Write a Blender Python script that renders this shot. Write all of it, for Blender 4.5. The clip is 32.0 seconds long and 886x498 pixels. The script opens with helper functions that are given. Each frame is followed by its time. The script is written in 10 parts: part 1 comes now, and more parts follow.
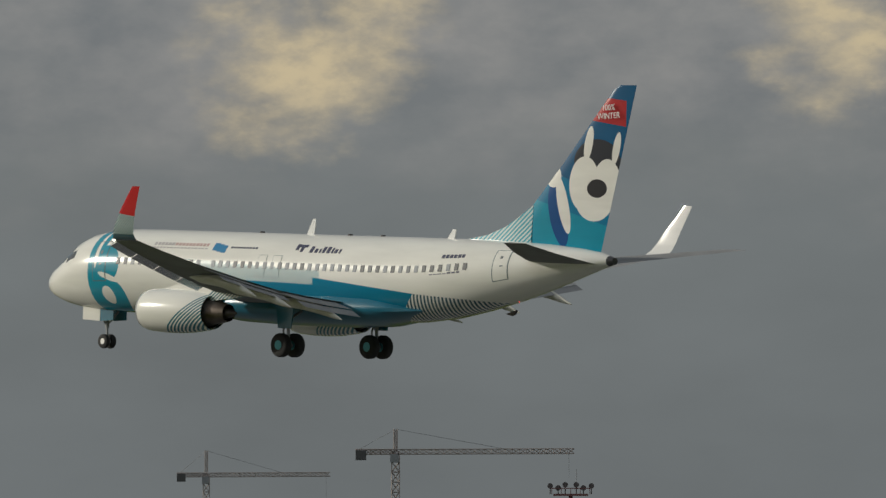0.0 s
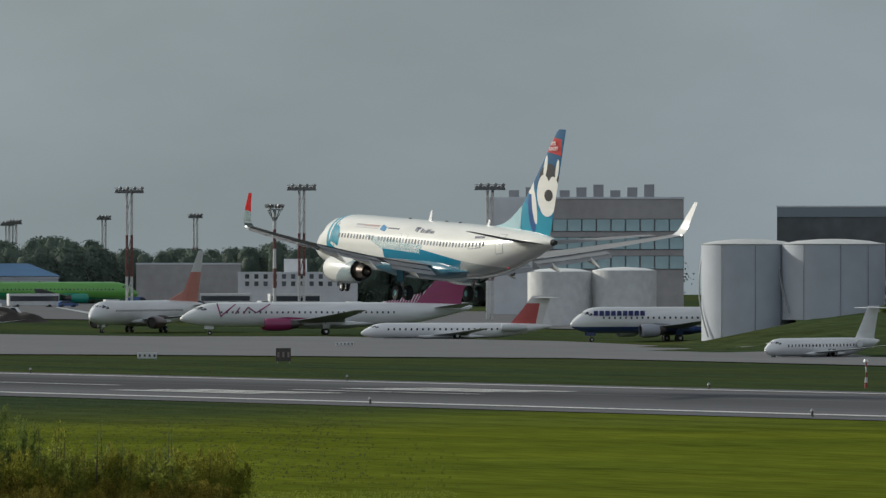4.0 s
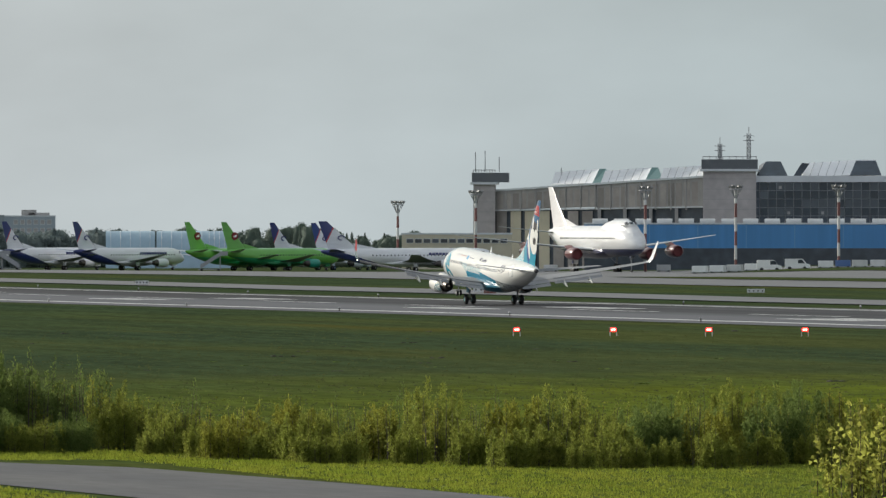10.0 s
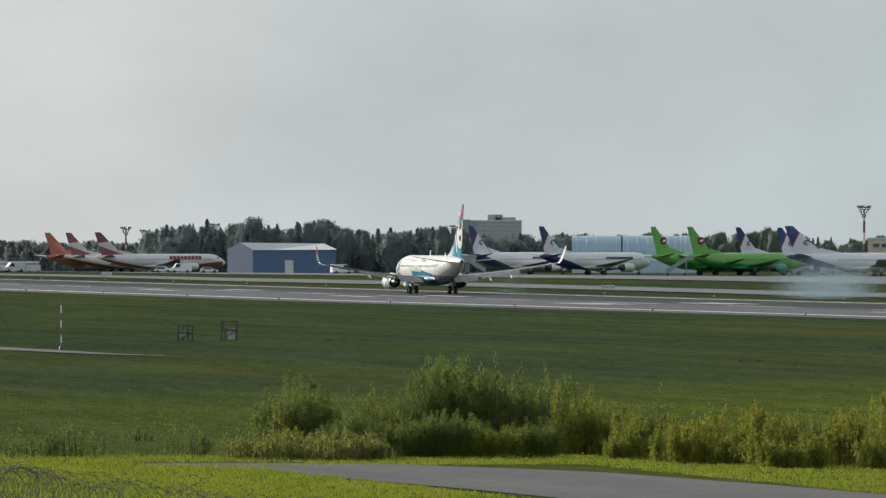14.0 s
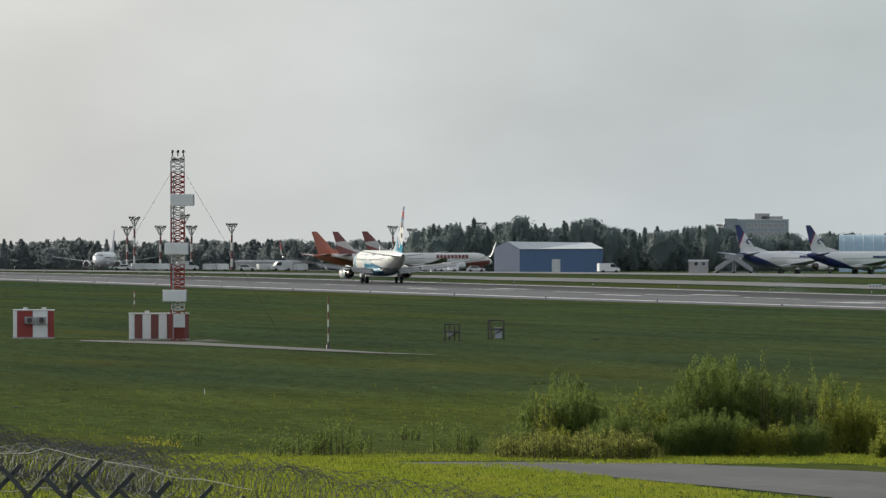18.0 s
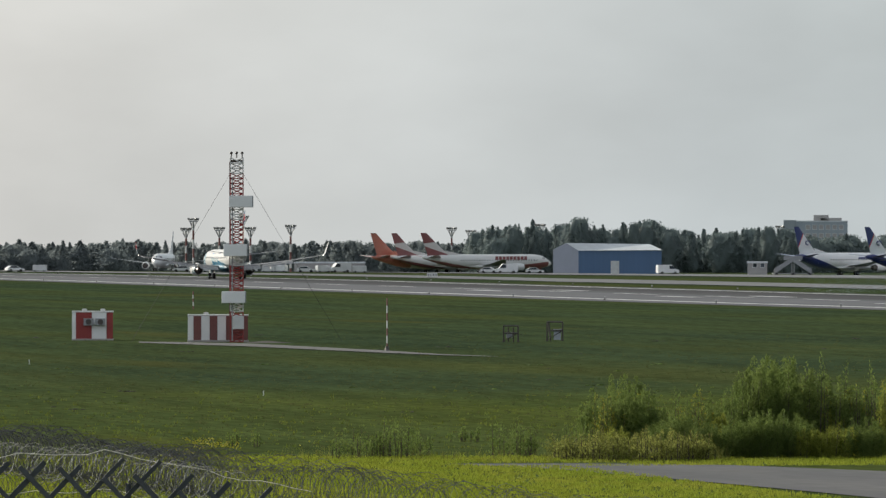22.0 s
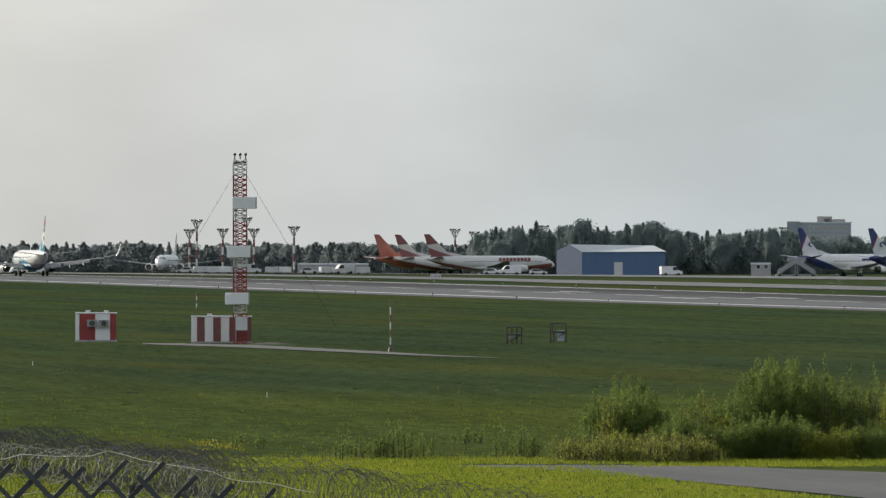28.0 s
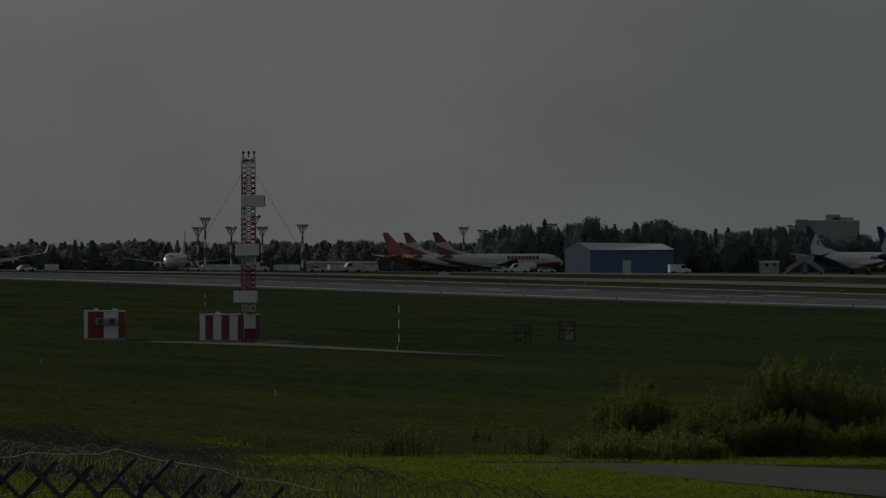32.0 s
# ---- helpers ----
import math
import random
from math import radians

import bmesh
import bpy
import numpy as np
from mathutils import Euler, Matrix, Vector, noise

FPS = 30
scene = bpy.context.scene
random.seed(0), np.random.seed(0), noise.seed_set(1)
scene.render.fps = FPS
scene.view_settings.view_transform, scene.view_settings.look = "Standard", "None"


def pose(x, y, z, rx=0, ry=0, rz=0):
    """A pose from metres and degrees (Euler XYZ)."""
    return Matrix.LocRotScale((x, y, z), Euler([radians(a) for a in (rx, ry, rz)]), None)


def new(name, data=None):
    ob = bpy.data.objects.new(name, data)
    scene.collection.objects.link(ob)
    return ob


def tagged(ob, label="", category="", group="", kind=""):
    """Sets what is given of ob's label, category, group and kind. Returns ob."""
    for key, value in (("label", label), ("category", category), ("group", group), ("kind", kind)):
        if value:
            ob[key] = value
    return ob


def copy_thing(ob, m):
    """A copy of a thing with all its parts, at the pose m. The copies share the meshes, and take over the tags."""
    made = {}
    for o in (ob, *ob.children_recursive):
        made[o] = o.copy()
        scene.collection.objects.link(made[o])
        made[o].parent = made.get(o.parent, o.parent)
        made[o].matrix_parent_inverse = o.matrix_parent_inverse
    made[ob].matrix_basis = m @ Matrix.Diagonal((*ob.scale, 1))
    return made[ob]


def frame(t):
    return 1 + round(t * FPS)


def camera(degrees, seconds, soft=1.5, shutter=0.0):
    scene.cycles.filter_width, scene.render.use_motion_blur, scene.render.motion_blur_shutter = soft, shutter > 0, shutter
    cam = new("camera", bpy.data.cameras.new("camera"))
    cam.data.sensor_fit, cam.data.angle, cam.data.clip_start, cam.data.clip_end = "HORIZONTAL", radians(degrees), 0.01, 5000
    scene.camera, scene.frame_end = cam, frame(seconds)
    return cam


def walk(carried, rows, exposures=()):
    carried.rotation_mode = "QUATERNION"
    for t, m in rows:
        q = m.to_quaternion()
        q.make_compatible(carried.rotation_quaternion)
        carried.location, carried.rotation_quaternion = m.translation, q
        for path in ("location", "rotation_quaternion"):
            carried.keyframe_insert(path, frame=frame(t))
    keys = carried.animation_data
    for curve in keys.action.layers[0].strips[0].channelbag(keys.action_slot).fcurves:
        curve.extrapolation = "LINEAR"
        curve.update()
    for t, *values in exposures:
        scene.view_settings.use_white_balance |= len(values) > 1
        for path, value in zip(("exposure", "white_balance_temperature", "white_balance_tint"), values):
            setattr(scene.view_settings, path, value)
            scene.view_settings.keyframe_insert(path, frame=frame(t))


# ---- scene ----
cam = camera(5.13, 32.0, soft=1.4)
EYE_Z = 9.55


def cam_rows():
    """Bearing (degrees right of the runway heading) and tilt of the hand-panned telephoto camera."""
    table = """0 43.043 1.942; .5 40.237 1.664; 1 37.422 1.320; 1.5 34.960 1.173; 2 32.558 .892; 2.5 30.733 .550;
    4.5 24.501 .018; 5 23.292 -.056; 5.5 22.300 -.135; 6 21.240 -.162; 6.5 20.360 -.159; 7 19.549 -.137; 7.5 18.889 -.113;
    8 18.178 -.102; 8.5 17.471 -.108; 9 16.742 -.132; 9.5 16.170 -.149; 10 15.649 -.156; 10.5 15.214 -.153; 11 14.824 -.142;
    11.5 14.499 -.135; 12 14.129 -.133; 12.5 13.832 -.128; 13 13.624 -.128; 13.5 13.343 -.128; 14 12.949 -.129; 14.5 12.600 -.134;
    15 12.286 -.147; 15.5 12.067 -.159; 17.5 11.516 -.142; 18 11.403 -.135; 18.5 11.308 -.130; 19 11.228 -.120; 19.5 11.177 -.112;
    20 11.142 -.105; 20.5 11.127 -.110; 21 11.112 -.120; 21.5 11.095 -.126; 22 11.062 -.126; 22.5 11.042 -.127; 23 11.049 -.126;
    23.5 11.047 -.111; 24 11.042 -.107; 24.5 11.037 -.110; 25 11.032 -.126; 25.5 11.027 -.138; 27.5 11.046 -.131; 28 11.042 -.118;
    28.5 11.032 -.115; 29 11.022 -.115; 29.5 11.017 -.125; 30 11.017 -.137; 30.5 11.022 -.156; 31 11.014 -.164; 31.5 11.004 -.151; 32 10.993 -.129"""
    rows = []
    for item in table.split(";"):
        t, az, tilt = (float(v) for v in item.split())
        rows.append((t, pose(0, 0, EYE_Z, 90 + tilt, 0, -az)))
    return rows


EXPOSURES = [(0, -0.92, 6450, 9), (1, -1.14, 6300, 8.6), (1.5, -1.24, 6250, 8.5), (2, -1.08, 6200, 8.5), (2.5, -0.97, 6150, 8.5), (4.5, -0.32, 6150, 9), (6, -0.03, 6180, 9), (8, -0.03, 6220, 9), (12, 0.0, 6250, 9.3), (19, 0.0, 6300, 9.7), (28.5, 0.0, 6300, 9.7), (29.5, -0.4, 6300, 9.7), (30.5, -1.06, 6300, 9.7), (31.2, -1.79, 6300, 9.7), (32, -2.6, 6300, 9.7)]
walk(cam, cam_rows(), EXPOSURES)

# ---------------------------------------------------------------- world and sun
SUN_AZ, SUN_EL = -34.0, 19.5


def make_world():
    w = bpy.data.worlds.new("evening_sky")
    w.use_nodes = True
    nt = w.node_tree
    nt.nodes.clear()
    N, L = nt.nodes.new, nt.links.new
    out, bg = N("ShaderNodeOutputWorld"), N("ShaderNodeBackground")
    sky = N("ShaderNodeTexSky")
    sky.sky_type, sky.sun_disc = "NISHITA", False
    sky.sun_elevation, sky.sun_rotation = radians(SUN_EL), radians(SUN_AZ)
    sky.dust_density = 3.0
    tc = N("ShaderNodeTexCoord")
    dim = N("ShaderNodeMixRGB")
    dim.blend_type = "MULTIPLY"
    dim.inputs[0].default_value = 1.0
    dim.inputs[2].default_value = (0.1, 0.1, 0.1, 1)
    L(sky.outputs[0], dim.inputs[1])
    # broad brightening of the overcast towards the sun's side
    dot = N("ShaderNodeVectorMath")
    dot.operation = "DOT_PRODUCT"
    dot.inputs[1].default_value = (math.sin(radians(-52)), math.cos(radians(-52)), 0)
    L(tc.outputs["Generated"], dot.inputs[0])
    broad = N("ShaderNodeValToRGB")
    e = broad.color_ramp.elements
    e[0].position, e[0].color = 0.0, (0.325, 0.357, 0.37, 1)
    e[1].position, e[1].color = 1.0, (0.95, 0.92, 0.86, 1)
    for p, c in ((0.02, (0.322, 0.360, 0.374)), (0.11, (0.415, 0.482, 0.510)), (0.16, (0.42, 0.487, 0.51)), (0.24, (0.385, 0.445, 0.455)), (0.36, (0.50, 0.565, 0.57)), (0.43, (0.605, 0.648, 0.648)), (0.50, (0.745, 0.735, 0.695)), (0.6, (0.84, 0.82, 0.77))):
        k = e.new(p)
        k.color = (*c, 1)
    L(dot.outputs["Value"], broad.inputs[0])
    # soft layered cloud
    mp = N("ShaderNodeMapping")
    mp.inputs["Scale"].default_value = (1, 1, 2.2)
    L(tc.outputs["Generated"], mp.inputs[0])
    n1 = N("ShaderNodeTexNoise")
    n1.inputs["Scale"].default_value, n1.inputs["Detail"].default_value, n1.inputs["Roughness"].default_value = 17.0, 6.0, 0.5
    L(mp.outputs[0], n1.inputs["Vector"])
    r1 = N("ShaderNodeMapRange")
    r1.inputs["From Min"].default_value, r1.inputs["From Max"].default_value = 0.3, 0.7
    r1.inputs["To Min"].default_value, r1.inputs["To Max"].default_value = 0.86, 1.13
    L(n1.outputs[0], r1.inputs[0])
    mul = N("ShaderNodeMixRGB")
    mul.blend_type = "MULTIPLY"
    mul.inputs[0].default_value = 1.0
    L(broad.outputs[0], mul.inputs[1])
    L(r1.outputs[0], mul.inputs[2])
    # warm grey higher cloud and two sunlit cumulus heads
    sep = N("ShaderNodeSeparateXYZ")
    L(tc.outputs["Generated"], sep.inputs[0])

    def fine_noise(scale, detail):
        n = N("ShaderNodeTexNoise")
        mp2 = N("ShaderNodeMapping")
        mp2.inputs["Scale"].default_value = (1, 1, 1.8)
        L(tc.outputs["Generated"], mp2.inputs[0])
        L(mp2.outputs[0], n.inputs["Vector"])
        n.inputs["Scale"].default_value, n.inputs["Detail"].default_value, n.inputs["Roughness"].default_value = scale, detail, 0.55
        return n.outputs[0]

    def remap(src, a, b, lo=0.0, hi=1.0, smooth=True):
        r = N("ShaderNodeMapRange")
        if smooth:
            r.interpolation_type = "SMOOTHSTEP"
        r.inputs["From Min"].default_value, r.inputs["From Max"].default_value = a, b
        r.inputs["To Min"].default_value, r.inputs["To Max"].default_value = lo, hi
        L(src, r.inputs[0])
        return r.outputs[0]

    def calc(kind, a, b):
        k = N("ShaderNodeMath")
        k.operation = kind
        for i, v in enumerate((a, b)):
            if isinstance(v, float):
                k.inputs[i].default_value = v
            else:
                L(v, k.inputs[i])
        return k.outputs[0]
    away = remap(dot.outputs["Value"], 0.10, -0.02)
    mottle = fine_noise(58.0, 5)
    high = calc("MULTIPLY", calc("MULTIPLY", remap(calc("ADD", sep.outputs["Z"], calc("MULTIPLY", mottle, 0.022)), 0.045, 0.066), away), 0.9)
    grey = N("ShaderNodeMixRGB")
    L(high, grey.inputs[0])
    L(mul.outputs[0], grey.inputs[1])
    wool = N("ShaderNodeValToRGB")
    e = wool.color_ramp.elements
    e[0].position, e[0].color = 0.33, (0.34, 0.362, 0.385, 1)
    e[1].position, e[1].color = 0.70, (0.55, 0.54, 0.53, 1)
    L(fine_noise(85.0, 5), wool.inputs[0])
    L(wool.outputs[0], grey.inputs[2])
    heads = None
    for az, el, size in ((42.2, 3.02, 0.0125), (42.55, 3.22, 0.010), (45.3, 3.28, 0.0115), (39.9, 3.2, 0.006)):
        sub = N("ShaderNodeVectorMath")
        sub.operation = "DISTANCE"
        sub.inputs[1].default_value = (math.sin(radians(az)) * math.cos(radians(el)), math.cos(radians(az)) * math.cos(radians(el)), math.sin(radians(el)))
        L(tc.outputs["Generated"], sub.inputs[0])
        near = remap(sub.outputs["Value"], size * 1.15, 0.0, 0.0, 1.0, False)
        heads = near if heads is None else calc("MAXIMUM", heads, near)
    shape = remap(calc("ADD", heads, calc("MULTIPLY", calc("SUBTRACT", fine_noise(105.0, 7), 0.5), 1.7)), 0.18, 1.0)
    shape = calc("MULTIPLY", shape, remap(heads, 0.02, 0.3))
    mix = N("ShaderNodeMixRGB")
    mix.inputs[2].default_value = (1.18, 0.97, 0.62, 1)
    L(calc("MULTIPLY", shape, remap(fine_noise(190.0, 5), 0.34, 0.62, 0.5, 0.95)), mix.inputs[0])
    L(grey.outputs[0], mix.inputs[1])
    # a long pale streak of thinner cloud, low over the terminal
    streak = None
    for az, el, size in ((35.3, 2.02, 0.010), (35.75, 2.1, 0.012), (36.3, 2.16, 0.011), (36.75, 2.2, 0.013), (37.2, 2.12, 0.009), (38.0, 2.0, 0.006)):
        sub, flat = N("ShaderNodeVectorMath"), N("ShaderNodeVectorMath")
        flat.operation, sub.operation = "MULTIPLY", "DISTANCE"
        flat.inputs[1].default_value = (1, 1, 3.2)
        sub.inputs[1].default_value = (math.sin(radians(az)) * math.cos(radians(el)), math.cos(radians(az)) * math.cos(radians(el)), 3.2 * math.sin(radians(el)))
        L(tc.outputs["Generated"], flat.inputs[0])
        L(flat.outputs[0], sub.inputs[0])
        near = remap(sub.outputs["Value"], size * 1.3, 0.0, 0.0, 1.0, False)
        streak = near if streak is None else calc("MAXIMUM", streak, near)
    veil = N("ShaderNodeMixRGB")
    veil.inputs[2].default_value = (0.60, 0.56, 0.54, 1)
    L(calc("MULTIPLY", remap(calc("ADD", streak, calc("MULTIPLY", calc("SUBTRACT", fine_noise(120.0, 6), 0.5), 1.1)), 0.15, 0.9), remap(streak, 0.0, 0.3, 0.0, 0.55)), veil.inputs[0])
    L(mix.outputs[0], veil.inputs[1])
    # added fill light: the sky behind the hill, never in view, is made brighter
    dot2, r5, lum = N("ShaderNodeVectorMath"), N("ShaderNodeMapRange"), N("ShaderNodeMixRGB")
    dot2.operation = "DOT_PRODUCT"
    dot2.inputs[1].default_value = (math.sin(radians(-150)), math.cos(radians(-150)), 0.25)
    L(tc.outputs["Generated"], dot2.inputs[0])
    L(dot2.outputs["Value"], r5.inputs[0])
    r5.inputs["From Min"].default_value, r5.inputs["From Max"].default_value = 0.05, 1.0
    lum.blend_type = "MIX"
    lum.inputs[2].default_value = (0.66, 0.70, 0.75, 1)
    L(r5.outputs[0], lum.inputs[0])
    L(veil.outputs[0], lum.inputs[1])
    fin = N("ShaderNodeMixRGB")
    fin.inputs[0].default_value = 0.88
    L(dim.outputs[0], fin.inputs[1])
    L(lum.outputs[0], fin.inputs[2])
    L(fin.outputs[0], bg.inputs[0])
    bg.inputs[1].default_value = 1.0
    L(bg.outputs[0], out.inputs[0])
    scene.world = w


make_world()
sun = new("sun", bpy.data.lights.new("sun", "SUN"))
sun.data.energy, sun.data.angle, sun.data.color = 4.2, radians(0.6), (1.0, 0.93, 0.79)
sun.matrix_world = pose(0, 0, 60, 90 - SUN_EL, 0, 180 - SUN_AZ)


# ---------------------------------------------------------------- materials
def mat(name, color, rough=0.6, metal=0.0, grain=0.0, scale=3.0, bump=0.0, color2=None, big=0.0, coat=0.0, island=0.0, stretch=(1, 1, 1), rand=0.0):
    m = bpy.data.materials.new(name)
    m.use_nodes = True
    nt = m.node_tree
    b = nt.nodes["Principled BSDF"]
    b.inputs["Roughness"].default_value, b.inputs["Metallic"].default_value = rough, metal
    b.inputs["Coat Weight"].default_value = coat
    c = (*color, 1)
    b.inputs["Base Color"].default_value = c
    N, L = nt.nodes.new, nt.links.new
    last = None

    def vary(src, fac, amount):
        """multiply by 1-amount .. 1+amount"""
        mr = N("ShaderNodeMapRange")
        mr.inputs["From Min"].default_value, mr.inputs["From Max"].default_value = 0.25, 0.75
        mr.inputs["To Min"].default_value, mr.inputs["To Max"].default_value = 1 - amount, 1 + amount
        L(fac, mr.inputs[0])
        mx = N("ShaderNodeMixRGB")
        mx.blend_type = "MULTIPLY"
        mx.inputs[0].default_value = 1
        if src is None:
            mx.inputs[1].default_value = c
        else:
            L(src, mx.inputs[1])
        L(mr.outputs[0], mx.inputs[2])
        return mx.outputs[0]
    if grain or big or color2 or bump:
        tc = N("ShaderNodeTexCoord")
        mp = N("ShaderNodeMapping")
        mp.inputs["Scale"].default_value = stretch
        L(tc.outputs["Object"], mp.inputs[0])
        n = N("ShaderNodeTexNoise")
        n.inputs["Scale"].default_value, n.inputs["Detail"].default_value = scale, 5
        L(mp.outputs[0], n.inputs["Vector"])
        nb = N("ShaderNodeTexNoise")
        nb.inputs["Scale"].default_value, nb.inputs["Detail"].default_value = scale * 0.13, 4
        L(mp.outputs[0], nb.inputs["Vector"])
        if color2:
            mx = N("ShaderNodeMixRGB")
            mr = N("ShaderNodeMapRange")
            mr.inputs["From Min"].default_value, mr.inputs["From Max"].default_value = 0.4, 0.62
            L(nb.outputs[0], mr.inputs[0])
            L(mr.outputs[0], mx.inputs[0])
            mx.inputs[1].default_value, mx.inputs[2].default_value = c, (*color2, 1)
            last = mx.outputs[0]
        if grain:
            last = vary(last, n.outputs[0], grain)
        if big:
            last = vary(last, nb.outputs[0], big)
        if bump:
            bp = N("ShaderNodeBump")
            bp.inputs["Strength"].default_value, bp.inputs["Distance"].default_value = bump, 0.05
            L(n.outputs[0], bp.inputs["Height"])
            L(bp.outputs[0], b.inputs["Normal"])
    if island:
        gm = N("ShaderNodeNewGeometry")
        last = vary(last, gm.outputs["Random Per Island"], island)
    if rand:
        oi = N("ShaderNodeObjectInfo")
        last = vary(last, oi.outputs["Random"], rand)
    if last is not None:
        L(last, b.inputs["Base Color"])
    return m


def paint(name, base, zones, rough=0.28, coat=0.3, dirt=0.06):
    """Aircraft paint scheme in the aircraft's own axes. A zone is (colour, conditions[, stripes]); a condition (a, b, c)
    holds where a*y + b*z + c > 0, and ("disc", y, z, ry, rz, turn) inside an oval; stripes is (per metre, slant, share)."""
    m = bpy.data.materials.new(name)
    m.use_nodes = True
    nt = m.node_tree
    N, L = nt.nodes.new, nt.links.new
    b = nt.nodes["Principled BSDF"]
    b.inputs["Roughness"].default_value, b.inputs["Coat Weight"].default_value = rough, coat
    tc, sp = N("ShaderNodeTexCoord"), N("ShaderNodeSeparateXYZ")
    L(tc.outputs["Object"], sp.inputs[0])
    Y, Z = sp.outputs["Y"], sp.outputs["Z"]

    def op(kind, p, q=0.0, r=0.0):
        n = N("ShaderNodeMath")
        n.operation = kind
        for i, v in enumerate((p, q, r)):
            if isinstance(v, (int, float)):
                n.inputs[i].default_value = v
            else:
                L(v, n.inputs[i])
        return n.outputs[0]
    col = None
    for zone in zones:
        mask = None
        for cond in zone[1]:
            if cond[0] == "disc":
                dy, dz = op("SUBTRACT", Y, cond[1]), op("SUBTRACT", Z, cond[2])
                ca, sa = math.cos(radians(cond[5])), math.sin(radians(cond[5]))
                u = op("DIVIDE", op("ADD", op("MULTIPLY", dy, ca), op("MULTIPLY", dz, sa)), cond[3])
                v = op("DIVIDE", op("SUBTRACT", op("MULTIPLY", dz, ca), op("MULTIPLY", dy, sa)), cond[4])
                k = op("LESS_THAN", op("ADD", op("MULTIPLY", u, u), op("MULTIPLY", v, v)), 1.0)
            else:
                k = op("GREATER_THAN", op("ADD", op("MULTIPLY", Y, cond[0]), op("MULTIPLY_ADD", Z, cond[1], cond[2])), 0.0)
            mask = k if mask is None else op("MULTIPLY", mask, k)
        if len(zone) > 2:
            per, slant, share = zone[2]
            ph = op("FRACT", op("MULTIPLY", op("MULTIPLY_ADD", Z, slant, Y), per))
            mask = op("MULTIPLY", mask, op("LESS_THAN", ph, share))
        mx = N("ShaderNodeMixRGB")
        L(mask, mx.inputs[0])
        if col is None:
            mx.inputs[1].default_value = (*base, 1)
        else:
            L(col, mx.inputs[1])
        mx.inputs[2].default_value = (*zone[0], 1)
        col = mx.outputs[0]
    n = N("ShaderNodeTexNoise")
    n.inputs["Scale"].default_value, n.inputs["Detail"].default_value = 0.8, 6
    mp = N("ShaderNodeMapping")
    mp.inputs["Scale"].default_value = (1, 0.3, 2)
    L(tc.outputs["Object"], mp.inputs[0])
    L(mp.outputs[0], n.inputs["Vector"])
    mr = N("ShaderNodeMapRange")
    mr.inputs["From Min"].default_value, mr.inputs["From Max"].default_value = 0.3, 0.7
    mr.inputs["To Min"].default_value, mr.inputs["To Max"].default_value = 1 - 2 * dirt, 1.0
    L(n.outputs[0], mr.inputs[0])
    mx = N("ShaderNodeMixRGB")
    mx.blend_type = "MULTIPLY"
    mx.inputs[0].default_value = 1
    if col is None:
        mx.inputs[1].default_value = (*base, 1)
    else:
        L(col, mx.inputs[1])
    L(mr.outputs[0], mx.inputs[2])
    L(mx.outputs[0], b.inputs["Base Color"])
    return m


def glow(name, color, strength):
    m = mat(name, color)
    b = m.node_tree.nodes["Principled BSDF"]
    b.inputs["Emission Color"].default_value, b.inputs["Emission Strength"].default_value = (*color, 1), strength
    return m


RUBBER = mat("tyre_rubber", (0.02, 0.02, 0.021), 0.8, grain=0.2, scale=6)
ALU = mat("bare_aluminium", (0.62, 0.63, 0.64), 0.35, 0.9, grain=0.06, scale=4)
STEEL = mat("grey_steel", (0.30, 0.31, 0.32), 0.5, 0.5, grain=0.12, scale=5)
WINGGREY = mat("wing_grey_paint", (0.42, 0.44, 0.45), 0.38, 0.0, grain=0.08, scale=0.8, big=0.08)
DARKMETAL = mat("exhaust_metal", (0.09, 0.08, 0.075), 0.45, 0.7, grain=0.2, scale=5)
GLASS = mat("dark_glass", (0.03, 0.04, 0.05), 0.08, 0.0, coat=0.6)
WHITE = mat("white_paint", (0.78, 0.79, 0.78), 0.45, grain=0.05, scale=0.7, big=0.06)
DIRTYWHITE = mat("weathered_white_paint", (0.62, 0.63, 0.62), 0.6, grain=0.1, scale=0.8, big=0.15)
RED = mat("signal_red_paint", (0.27, 0.035, 0.032), 0.5, grain=0.1, scale=1.5, big=0.12)
MASTRED = mat("faded_red_paint", (0.18, 0.068, 0.06), 0.6, grain=0.12, scale=2)
MASTWHITE = mat("faded_white_paint", (0.60, 0.60, 0.58), 0.6, grain=0.1, scale=2)
LAMPGREY = mat("floodlight_housing", (0.22, 0.22, 0.215), 0.5, 0.3, grain=0.1, scale=4)
LAMPRED = glow("red_lamp_glow", (1.0, 0.03, 0.02), 5.0)
LAMPCORE = glow("red_lamp_core", (1.0, 0.45, 0.35), 6.0)
LAMPWHITE = glow("landing_lamp_glow", (1.0, 0.92, 0.75), 6.0)


# ---------------------------------------------------------------- mesh helpers
def part(name, bm, material, parent, label="", smooth=False):
    """One mesh object under a thing or a part. bm: a bmesh, or (verts, faces)."""
    me = bpy.data.meshes.new(name)
    if isinstance(bm, tuple):
        me.from_pydata([tuple(v) for v in bm[0]], [], [tuple(f) for f in bm[1]])
    else:
        bm.to_mesh(me)
        bm.free()
    if material:
        me.materials.append(material)
    if smooth:
        me.polygons.foreach_set("use_smooth", [True] * len(me.polygons))
        try:
            me.set_sharp_from_angle(angle=radians(42))
        except AttributeError:
            pass
    ob = new(name, me)
    ob.parent = parent
    if label:
        ob["label"] = label
    return ob


def thing(name, m, label, category, group="", kind=""):
    ob = new(name)
    ob.matrix_basis = m
    return tagged(ob, label, category, group, kind)


